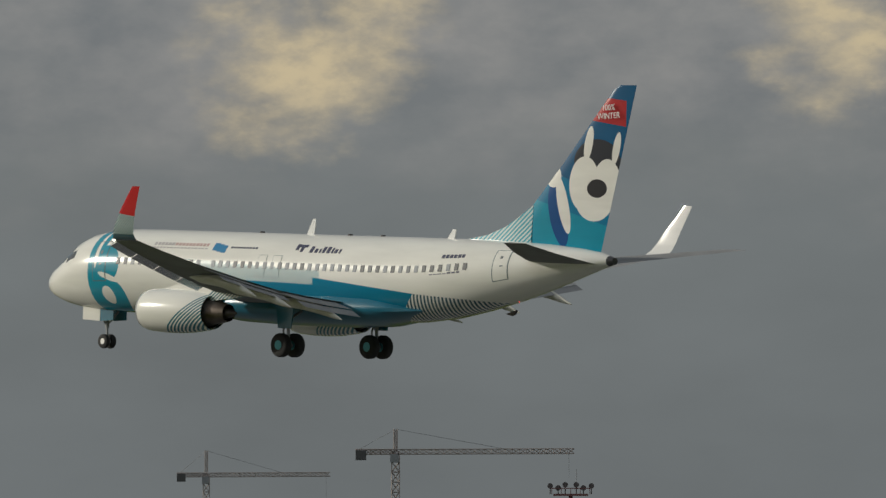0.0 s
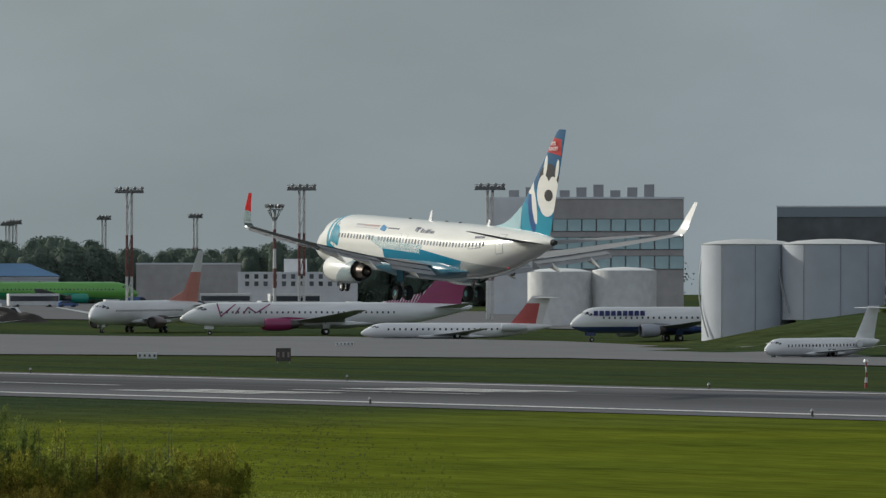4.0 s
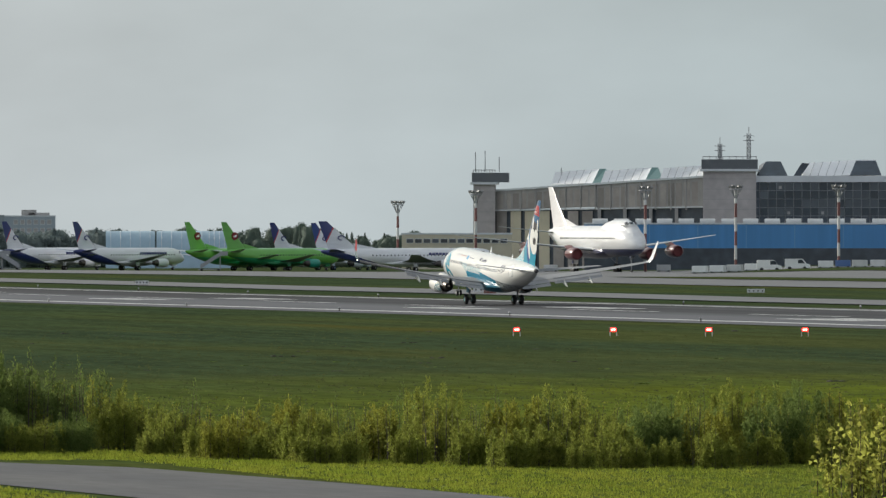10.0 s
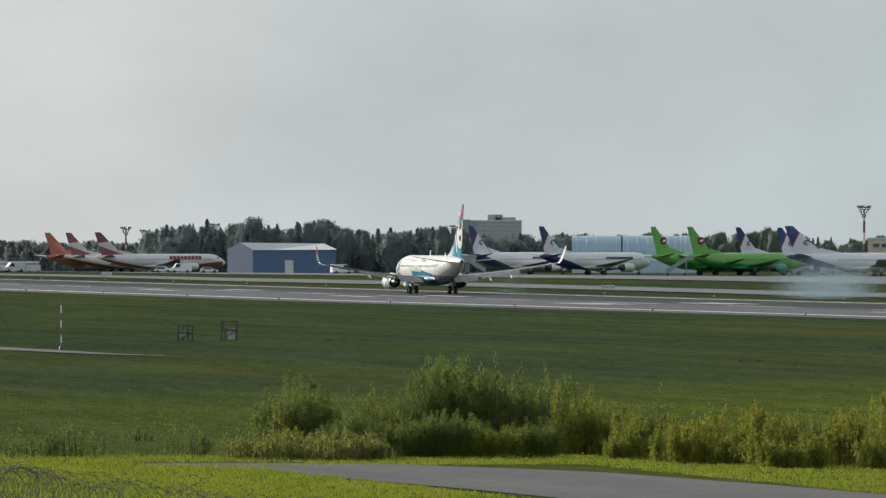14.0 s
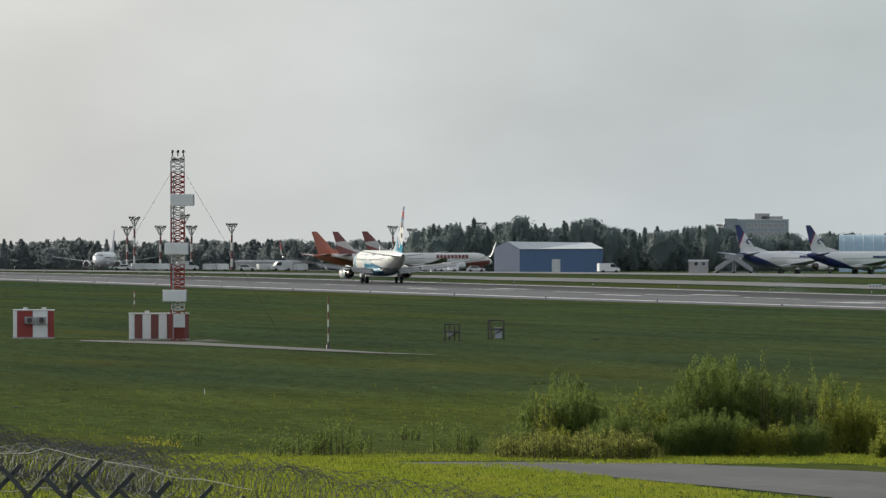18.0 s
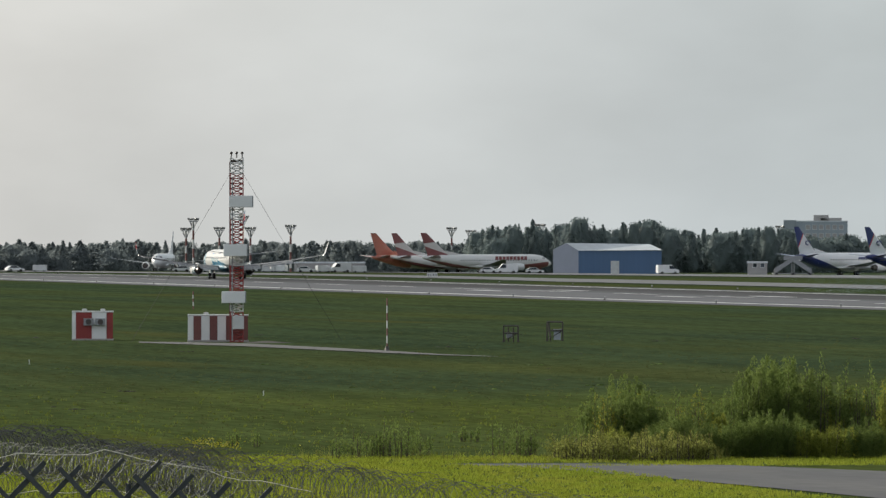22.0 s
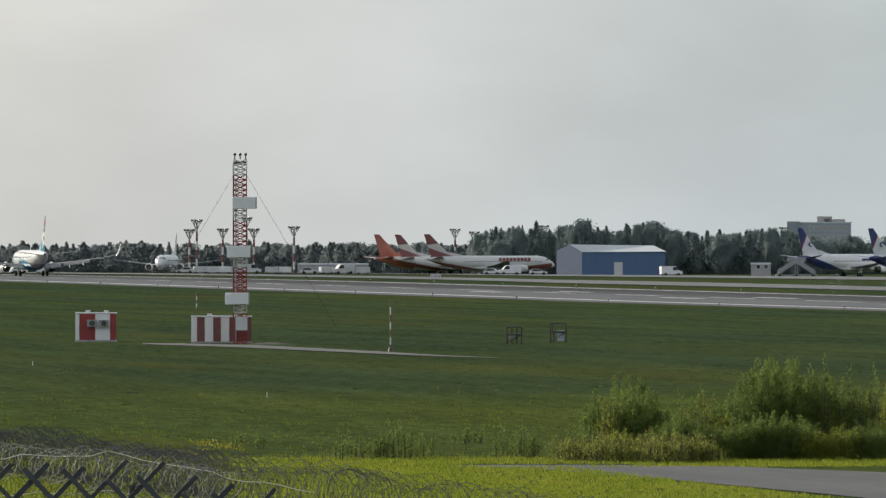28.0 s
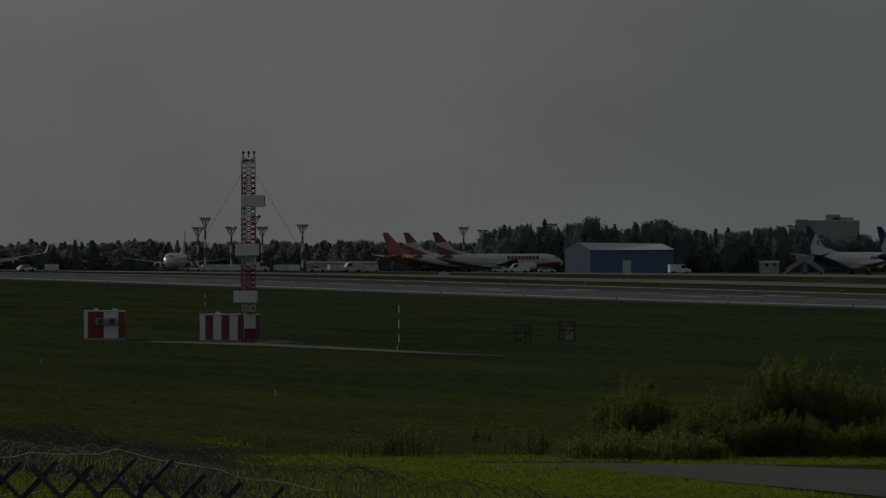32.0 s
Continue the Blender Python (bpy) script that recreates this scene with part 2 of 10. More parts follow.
def share(ob, m, parent=None):
    """Another object on the same mesh."""
    o = new(ob.name.split(".")[0], ob.data)
    o.parent = parent or ob.parent
    o.matrix_basis = m
    return o


def box_bm(bm, x0, y0, z0, x1, y1, z1, bevel=0.0):
    r = bmesh.ops.create_cube(bm, size=1.0, matrix=Matrix.Translation(((x0 + x1) / 2, (y0 + y1) / 2, (z0 + z1) / 2)) @ Matrix.Diagonal((x1 - x0, y1 - y0, z1 - z0, 1)))
    if bevel:
        es = {e for v in r["verts"] for e in v.link_edges}
        bmesh.ops.bevel(bm, geom=list(es), offset=bevel, segments=2, affect="EDGES", profile=0.5)


def box(name, dims, material, parent, label="", bevel=0.0):
    bm = bmesh.new()
    box_bm(bm, *dims, bevel)
    return part(name, bm, material, parent, label)


def cyl_bm(bm, p, q, r0, r1=None, seg=12):
    p, q = Vector(p), Vector(q)
    d = q - p
    if d.length < 1e-6:
        return
    m = Matrix.Translation((p + q) / 2) @ d.to_track_quat("Z", "Y").to_matrix().to_4x4()
    bmesh.ops.create_cone(bm, cap_ends=True, segments=seg, radius1=r0, radius2=r0 if r1 is None else r1, depth=d.length, matrix=m)


def tube(name, pts, r, material, parent, seg=6, label=""):
    bm = bmesh.new()
    for a, b in zip(pts, pts[1:]):
        cyl_bm(bm, a, b, r, r, seg)
    return part(name, bm, material, parent, label)


def struts(name, segs, r, material, parent, seg=4, label=""):
    bm = bmesh.new()
    for a, b in segs:
        cyl_bm(bm, a, b, r, r, seg)
    return part(name, bm, material, parent, label)


def loft(rings, closed=True, cap=True):
    """verts and faces from rings of points of equal length"""
    n, verts, faces = len(rings[0]), [p for r in rings for p in r], []
    for i in range(len(rings) - 1):
        for j in range(n if closed else n - 1):
            k = (j + 1) % n
            faces.append((i * n + j, i * n + k, (i + 1) * n + k, (i + 1) * n + j))
    if cap and closed:
        faces.append(tuple(range(n))[::-1])
        faces.append(tuple(range((len(rings) - 1) * n, len(rings) * n)))
    return verts, faces


def slab(outline, depth_axis, d0, d1):
    """A plate: outline of (a, b) points in the plane across depth_axis, from d0 to d1."""
    def put(a, b, d):
        return {"x": (d, a, b), "y": (a, d, b), "z": (a, b, d)}[depth_axis]
    n = len(outline)
    verts = [put(a, b, d0) for a, b in outline] + [put(a, b, d1) for a, b in outline]
    faces = [tuple(range(n)), tuple(range(2 * n - 1, n - 1, -1))] + [(i, i + n, (i + 1) % n + n, (i + 1) % n) for i in range(n)]
    return verts, faces


def ground_z(x, y):
    """Height of the ground: the spotters' hill, the flat by the runway, the fall beyond it towards the aprons."""
    r = math.hypot(x, y)
    hill = 7.9 * max(0.0, 1 - r / 265.0) ** 1.2
    a = min(3.0, max(1.2, 3.0 - (y - 1117) * 0.0027))
    u = min(1.0, max(0.0, (x - 350) / 280.0))
    z = hill - a * u * u * (3 - 2 * u) - 3.4 * (max(0.0, y - 1700) / 1280.0) ** 1.6
    if r > 1930:
        b = math.degrees(math.atan2(x, y))
        q = min(1.0, (r - 1930) / 140.0) * min(1.0, max(0.0, (b - 16.9) / 1.2)) * min(1.0, max(0.0, 26.0 - b))
        z += 1.4 * q * q * (3 - 2 * q)
    if x > 600 and y < 1700:
        # grassy bank up to the tank farm and terminal plateau
        b = math.degrees(math.atan2(x, y))
        near = 1295 - 50 * min(1.0, max(0.0, b - 31.0)) * min(1.0, max(0.0, 2 * (34.5 - b)))
        v = min(1.0, max(0.0, (r - near) / 120.0)) * min(1.0, max(0.0, (b - 27.4) / 0.9))
        z += (5.0 - 0.9 * min(1.0, max(0.0, (b - 31) / 2.0))) * v * v * (3 - 2 * v)
    return z


def site(az, r, turn=0.0):
    """Like at(), but level with the runway."""
    return pose(r * math.sin(radians(az)), r * math.cos(radians(az)), 0, 0, 0, turn - az)


def base_z(az, r):
    return ground_z(r * math.sin(radians(az)), r * math.cos(radians(az)))


def at(az, r, turn=0.0, dz=0.0):
    """The pose of a site at a bearing and distance from the eye: x to the right, y away from it, z up, then turned."""
    x, y = r * math.sin(radians(az)), r * math.cos(radians(az))
    return pose(x, y, ground_z(x, y) + dz, 0, 0, turn - az)


# ---------------------------------------------------------------- ground, runway, taxiways, road
def ground_material():
    m = bpy.data.materials.new("airfield_grass")
    m.use_nodes = True
    nt = m.node_tree
    N, L = nt.nodes.new, nt.links.new
    b = nt.nodes["Principled BSDF"]
    b.inputs["Roughness"].default_value = 0.9
    b.inputs["Specular IOR Level"].default_value = 0.0
    tc = N("ShaderNodeTexCoord")

    def noise_at(scale, detail=5, stretch=(1, 1, 1)):
        mp = N("ShaderNodeMapping")
        mp.inputs["Scale"].default_value = stretch
        L(tc.outputs["Object"], mp.inputs[0])
        n = N("ShaderNodeTexNoise")
        n.inputs["Scale"].default_value, n.inputs["Detail"].default_value = scale, detail
        L(mp.outputs[0], n.inputs["Vector"])
        return n.outputs[0]

    def ramp(src, *stops):
        r = N("ShaderNodeValToRGB")
        e = r.color_ramp.elements
        e[0].position, e[0].color = stops[0][0], (*stops[0][1], 1)
        e[1].position, e[1].color = stops[-1][0], (*stops[-1][1], 1)
        for p, c in stops[1:-1]:
            e.new(p).color = (*c, 1)
        L(src, r.inputs[0])
        return r.outputs[0]

    def mul(a, c, f=1.0):
        x = N("ShaderNodeMixRGB")
        x.blend_type = "MULTIPLY"
        x.inputs[0].default_value = f
        L(a, x.inputs[1])
        L(c, x.inputs[2])
        return x.outputs[0]
    base = ramp(noise_at(0.035, 6, (1, 0.12, 1)), (0.34, (0.045, 0.066, 0.036)), (0.5, (0.053, 0.073, 0.034)), (0.66, (0.067, 0.080, 0.030)))
    mid = ramp(noise_at(0.22, 6, (1, 0.08, 1)), (0.3, (0.78, 0.78, 0.80)), (0.7, (1.17, 1.17, 1.13)))
    fine = ramp(noise_at(1.7, 6, (1, 0.12, 1)), (0.3, (0.66, 0.66, 0.66)), (0.7, (1.3, 1.3, 1.25)))
    # brighter yellow-green near, darker green beyond, with a noisy border
    sp, add = N("ShaderNodeSeparateXYZ"), N("ShaderNodeMath")
    L(tc.outputs["Object"], sp.inputs[0])
    add.operation = "MULTIPLY_ADD"
    L(noise_at(0.03, 5), add.inputs[0])
    add.inputs[1].default_value = 130.0
    L(sp.outputs["Y"], add.inputs[2])
    edge = N("ShaderNodeMapRange")
    edge.interpolation_type = "SMOOTHSTEP"
    edge.inputs["From Min"].default_value, edge.inputs["From Max"].default_value = 690, 540
    L(add.outputs[0], edge.inputs[0])
    east, both = N("ShaderNodeMapRange"), N("ShaderNodeMath")
    east.inputs["From Min"].default_value, east.inputs["From Max"].default_value = 88, 172
    east.inputs["To Min"].default_value = 0.24
    L(sp.outputs["X"], east.inputs[0])
    both.operation = "MULTIPLY"
    L(edge.outputs[0], both.inputs[0])
    L(east.outputs[0], both.inputs[1])
    rough = N("ShaderNodeMixRGB")
    L(both.outputs[0], rough.inputs[0])
    L(base, rough.inputs[1])
    L(ramp(noise_at(0.04, 5), (0.35, (0.0976, 0.125, 0.016)), (0.65, (0.138, 0.162, 0.0176))), rough.inputs[2])
    base = mul(mul(rough.outputs[0], mid), fine)
    # bright near strip and yellow-brown patches
    dry = N("ShaderNodeMixRGB")
    dm = N("ShaderNodeMapRange")
    dm.inputs["From Min"].default_value, dm.inputs["From Max"].default_value = 0.61, 0.88
    L(noise_at(0.05, 6, (1, 0.15, 1)), dm.inputs[0])
    L(dm.outputs[0], dry.inputs[0])
    L(base, dry.inputs[1])
    dry.inputs[2].default_value = (0.105, 0.090, 0.022, 1)
    L(dry.outputs[0], b.inputs["Base Color"])
    bp = N("ShaderNodeBump")
    bp.inputs["Strength"].default_value, bp.inputs["Distance"].default_value = 0.5, 0.12
    L(noise_at(1.2, 6), bp.inputs["Height"])
    L(bp.outputs[0], b.inputs["Normal"])
    return m


GRASS = ground_material()


def grid_axis(stops):
    vals = []
    for (a, b, step) in stops:
        vals += list(np.arange(a, b, step))
    return vals + [stops[-1][1]]


def ground():
    xs = grid_axis([(-4900, -300, 460), (-300, 300, 20), (300, 1000, 20), (1000, 1400, 50), (1400, 4900, 350)])
    ys = grid_axis([(-4900, -300, 460), (-300, 300, 20), (300, 700, 40), (700, 1400, 20), (1400, 3100, 40), (3100, 4900, 300)])
    verts = [(x, y, ground_z(x, min(y, 3400))) for y in ys for x in xs]
    n = len(xs)
    faces = [(j * n + i, j * n + i + 1, (j + 1) * n + i + 1, (j + 1) * n + i) for j in range(len(ys) - 1) for i in range(n - 1)]
    ob = part("ground", (verts, faces), GRASS, None, smooth=True)
    tagged(ob, "green airfield grass, brighter yellow-green near, darker green beyond", "ground", kind="structure")


def skew(y):
    """The runway's slight turn against the grid."""
    return -0.028 * (min(1250.0, max(450.0, y)) - 850.0)


def strip(name, x0, x1, y0, y1, material, label, lift, nx=2, step=40, category="pavement"):
    """A paved strip along the runway heading, laid on the ground."""
    ys = list(np.arange(y0, y1, step)) + [y1]
    xs = [x0 + (x1 - x0) * i / nx for i in range(nx + 1)]
    turn = skew if category.startswith("runway") else (lambda y: 0.0)
    verts = [(x + turn(y), y, ground_z(x, y) + lift) for y in ys for x in xs]
    n = nx + 1
    faces = [(j * n + i, j * n + i + 1, (j + 1) * n + i + 1, (j + 1) * n + i) for j in range(len(ys) - 1) for i in range(nx)]
    ob = part(name, (verts, faces), material, None)
    return tagged(ob, label, category, kind="structure")


def runway_material():
    m = mat("runway_asphalt", (0.128, 0.130, 0.138), 0.8, grain=0.10, scale=1.2, big=0.10, stretch=(1, 0.06, 1))
    nt = m.node_tree
    N, L = nt.nodes.new, nt.links.new
    b = nt.nodes["Principled BSDF"]
    src = b.inputs["Base Color"].links[0].from_socket
    tc, sp = N("ShaderNodeTexCoord"), N("ShaderNodeSeparateXYZ")
    L(tc.outputs["Object"], sp.inputs[0])
    # tyre rubber along the wheel tracks of the touchdown stretch
    n = N("ShaderNodeTexNoise")
    mp = N("ShaderNodeMapping")
    mp.inputs["Scale"].default_value = (0.35, 0.004, 1)
    L(tc.outputs["Object"], mp.inputs[0])
    n.inputs["Scale"].default_value, n.inputs["Detail"].default_value = 1.0, 6
    L(mp.outputs[0], n.inputs["Vector"])

    def band(sock, lo, hi, soft):
        a, c, d = N("ShaderNodeMapRange"), N("ShaderNodeMapRange"), N("ShaderNodeMath")
        a.inputs["From Min"].default_value, a.inputs["From Max"].default_value = lo - soft, lo + soft
        c.inputs["From Min"].default_value, c.inputs["From Max"].default_value = hi + soft, hi - soft
        L(sock, a.inputs[0])
        L(sock, c.inputs[0])
        d.operation = "MULTIPLY"
        L(a.outputs[0], d.inputs[0])
        L(c.outputs[0], d.inputs[1])
        return d.outputs[0]
    k = N("ShaderNodeMath")
    k.operation = "MULTIPLY"
    L(band(sp.outputs["X"], 302, 330, 6), k.inputs[0])
    L(band(sp.outputs["Y"], 560, 2000, 260), k.inputs[1])
    k2 = N("ShaderNodeMath")
    k2.operation = "MULTIPLY"
    nr = N("ShaderNodeMapRange")
    nr.inputs["From Min"].default_value, nr.inputs["From Max"].default_value = 0.18, 0.5
    L(n.outputs[0], nr.inputs[0])
    L(k.outputs[0], k2.inputs[0])
    L(nr.outputs[0], k2.inputs[1])
    mx = N("ShaderNodeMixRGB")
    L(k2.outputs[0], mx.inputs[0])
    L(src, mx.inputs[1])
    mx.inputs[2].default_value = (0.045, 0.045, 0.048, 1)
    b.inputs["Specular IOR Level"].default_value = 0.08
    L(mx.outputs[0], b.inputs["Base Color"])
    return m


MARK = mat("runway_marking_paint", (0.62, 0.62, 0.60), 0.6, grain=0.15, scale=0.8, stretch=(1, 0.1, 1))
CONCRETE = mat("taxiway_concrete", (0.128, 0.131, 0.138), 0.85, grain=0.14, scale=0.45, big=0.16, color2=(0.10, 0.104, 0.11), stretch=(0.5, 0.12, 1))
ASPHALT = mat("apron_asphalt", (0.085, 0.087, 0.092), 0.8, grain=0.12, scale=0.5, big=0.12)
ROADTAR = mat("service_road_asphalt", (0.047, 0.049, 0.055), 0.9, grain=0.25, scale=1.2, big=0.25, color2=(0.058, 0.056, 0.058), stretch=(1, 0.3, 1))


def bearing_strip(name, rows, material, label, lift, category="pavement"):
    """A paved area between two distances at each bearing (degrees, near, far), laid on the ground."""
    verts, faces, n = [], [], 14
    fine = []
    for (a, p, q), (b, r, s) in zip(rows, rows[1:]):
        m = max(2, int((b - a) / 0.12))
        fine += [(a + (b - a) * k / m, p + (r - p) * k / m, q + (s - q) * k / m) for k in range(m)]
    fine.append(rows[-1])
    for az, r0, r1 in fine:
        for i in range(n + 1):
            r = r0 + (r1 - r0) * i / n
            x, y = r * math.sin(radians(az)), r * math.cos(radians(az))
            verts.append((x, y, ground_z(x, y) + lift))
    for j in range(len(fine) - 1):
        faces += [(j * (n + 1) + i, (j + 1) * (n + 1) + i, (j + 1) * (n + 1) + i + 1, j * (n + 1) + i + 1) for i in range(n)]
    return tagged(part(name, (verts, faces), material, None), label, category, kind="structure")


def pavements():
    strip("runway", 275, 341, -900, 2700, runway_material(), "grey asphalt runway with dark tyre marks", 0.05, 4, category="runway")
    strip("runway_edge_line", 281.6, 283.6, -900, 2700, MARK, "white runway edge line", 0.09, 1, category="runway marking")
    strip("runway_edge_line", 334.0, 335.6, -900, 2700, MARK, "white runway edge line", 0.09, 1, category="runway marking")
    for k, y in enumerate(range(640, 2600, 60)):
        strip("centre_line_dash", 307.5, 308.4, y, y + 30, MARK, "white runway centre line dash", 0.09, 1, 30, category="runway marking")
    for y, n in ((650, 3), (772, 6), (900, 3), (1035, 2), (1170, 2), (1305, 1), (1440, 1)):
        for s in (-1, 1):
            if n == 6:
                strip("aiming_point_bar", 308 + s * 8 - 4, 308 + s * 8 + 4, y, y + 62, MARK, "broad white aiming point bar", 0.09, 1, category="runway marking")
            else:
                for i in range(n):
                    c = 308 + s * (6.5 + 3.0 * i)
                    strip("touchdown_bar", c - 0.95, c + 0.95, y, y + 24, MARK, "white touchdown zone bar", 0.09, 1, category="runway marking")
    over = lambda x, az: x / math.sin(radians(az))
    bearing_strip("taxiway", [(7.0, over(349, 7.0), over(372, 7.0)), (9.0, over(349, 9), over(373, 9)), (11.7, over(349, 11.7), over(374, 11.7)), (14.8, over(352, 14.8), over(377, 14.8)), (17.3, over(351, 17.3), over(376, 17.3)), (19.3, 1062, 1132),
                              (20.66, 1024, 1172), (21.4, 1035, 1224), (21.9, 1018, 1290), (22.15, 1020, 1370)], CONCRETE, "pale concrete exit taxiway beside the runway", 0.12)
    bearing_strip("taxiway", [(7.0, over(440, 7), over(520, 7)), (9.0, over(440, 9), over(520, 9)), (11.7, over(430, 11.7), over(500, 11.7)), (14.8, 1784, 2194), (17.3, 1590, 2330), (19.3, 1532, 2098), (20.66, 1486, 1800), (21.4, 1500, 1742), (22.15, 1370, 1728)], CONCRETE, "wide pale concrete taxiway before the aprons", 0.12)
    bearing_strip("taxiway", [(22.15, 1020, 1728), (23.2, 1085, 1600), (24.3, 1135, 1560), (25.2, 1180, 1565), (26.6, 1238, 1495), (28.4, 1118, 1298), (31.0, 994, 1222), (33.5, 915, 1135), (38.0, 800, 1000), (46.0, 690, 850)], CONCRETE, "broad pale concrete taxiway junction", 0.12)
    bearing_strip("grass_island", [(16.6, 1850, 1853), (17.3, 1800, 1890), (19.3, 1706, 1800), (20.5, 1650, 1700), (21.0, 1640, 1643)], GRASS, "narrow mown grass island between taxiways", 0.2, "grass")
    bearing_strip("grass_island", [(17.0, 2080, 2083), (17.6, 2040, 2100), (18.6, 2000, 2050), (19.2, 1960, 1963)], GRASS, "narrow mown grass island between taxiways", 0.2, "grass")
    strip("apron", 760, 980, 1330, 2700, ASPHALT, "dark asphalt apron with parked aircraft", 0.16, 8, category="apron")
    strip("apron", 700, 1150, 300, 985, ASPHALT, "dark asphalt terminal apron", 0.06, 8, category="apron")


def service_road():
    pts = [(76.5, 390.2, 0.4), (78.2, 389.2, 1.7), (80.2, 387.8, 3.0), (83, 385, 4.5), (86, 372, 6), (87.5, 350, 6.2), (88.3, 330, 6.2), (89, 280, 6.2), (88, 200, 6)]
    verts, fine = [], []
    for a, b in zip(pts, pts[1:]):
        for k in range(8):
            fine.append([a[i] + (b[i] - a[i]) * k / 8 for i in range(3)])
    fine.append(pts[-1])
    for i, (x, y, w) in enumerate(fine):
        p, q = fine[max(0, i - 5)], fine[min(len(fine) - 1, i + 5)]
        dx, dy = q[0] - p[0], q[1] - p[1]
        n = math.hypot(dx, dy)
        for s in (-1, 1):
            X, Y = x - dy / n * w * s, y + dx / n * w * s
            verts.append((X, Y, ground_z(X, Y) + 0.03))
    faces = [(2 * i, 2 * i + 1, 2 * i + 3, 2 * i + 2) for i in range(len(fine) - 1)]
    tagged(part("service_road", (verts, faces), ROADTAR, None), "grey asphalt perimeter road curving through grass", "road", kind="structure")


ground()
pavements()
service_road()


# ---------------------------------------------------------------- aircraft
FUSE = [(0.0, 0.03, -0.34), (0.004, 0.16, -0.33), (0.012, 0.30, -0.30), (0.024, 0.45, -0.25), (0.04, 0.60, -0.19), (0.058, 0.76, -0.12), (0.078, 0.88, -0.06), (0.10, 0.95, -0.02),
        (0.14, 1.0, 0), (0.3, 1.0, 0), (0.45, 1.0, 0), (0.60, 1.0, 0), (0.68, 0.99, 0.005), (0.74, 0.94, 0.045), (0.80, 0.83, 0.13), (0.86, 0.67, 0.26), (0.91, 0.51, 0.38), (0.95, 0.36, 0.48), (0.985, 0.22, 0.56), (1.0, 0.12, 0.60)]


def airfoil_ring(xpos, y_le, chord, z, t, vertical=False, n=7):
    """Closed section: leading edge at y_le, chord towards -y."""
    ring = []
    cs = [0.5 * (1 - math.cos(math.pi * i / n)) for i in range(n + 1)]

    def half(c):
        return t * chord * 2.6 * (0.2969 * math.sqrt(c) - 0.126 * c - 0.3516 * c * c + 0.2843 * c ** 3 - 0.1015 * c ** 4) * 1.9
    up = [(c, half(c)) for c in cs]
    lo = [(c, -half(c) * 0.8) for c in cs[1:-1]][::-1]
    for c, h in up + lo:
        y = y_le - c * chord
        ring.append((xpos + h, y, z) if vertical else (xpos, y, z + h))
    return ring


def fuselage_rings(L, W, Ht, zc, nose, seg=24):
    rings = []
    for u, s, dz in FUSE:
        y = nose - u * L
        rings.append([(math.sin(2 * math.pi * k / seg) * W / 2 * s, y, zc + dz * Ht / 2 + math.cos(2 * math.pi * k / seg) * Ht / 2 * s) for k in range(seg)])
    return rings


def fuse_at(y, L, nose):
    u = min(1.0, max(0.0, (nose - y) / L))
    for (a, s0, d0), (b, s1, d1) in zip(FUSE, FUSE[1:]):
        if u <= b:
            k = (u - a) / (b - a)
            return s0 + (s1 - s0) * k, d0 + (d1 - d0) * k
    return FUSE[-1][1:]


def wheel(parent, name, c, r, w, seg=16, rim=None):
    bm = bmesh.new()
    prof = [(r * 0.36, -w / 2), (r * 0.86, -w / 2), (r * 0.96, -w * 0.40), (r, -w * 0.25), (r, w * 0.25), (r * 0.96, w * 0.40), (r * 0.86, w / 2), (r * 0.36, w / 2)]
    rings = [[(c[0] + x, c[1] + math.cos(2 * math.pi * k / seg) * q, c[2] + math.sin(2 * math.pi * k / seg) * q) for k in range(seg)] for q, x in prof]
    bm.free()
    tyre = part(name, loft(rings), RUBBER, parent, smooth=True)
    if rim:
        bm = bmesh.new()
        cyl_bm(bm, (c[0] - w * 0.52, c[1], c[2]), (c[0] + w * 0.52, c[1], c[2]), r * 0.40, r * 0.34, 14)
        part("rim", bm, rim, tyre)
    return tyre


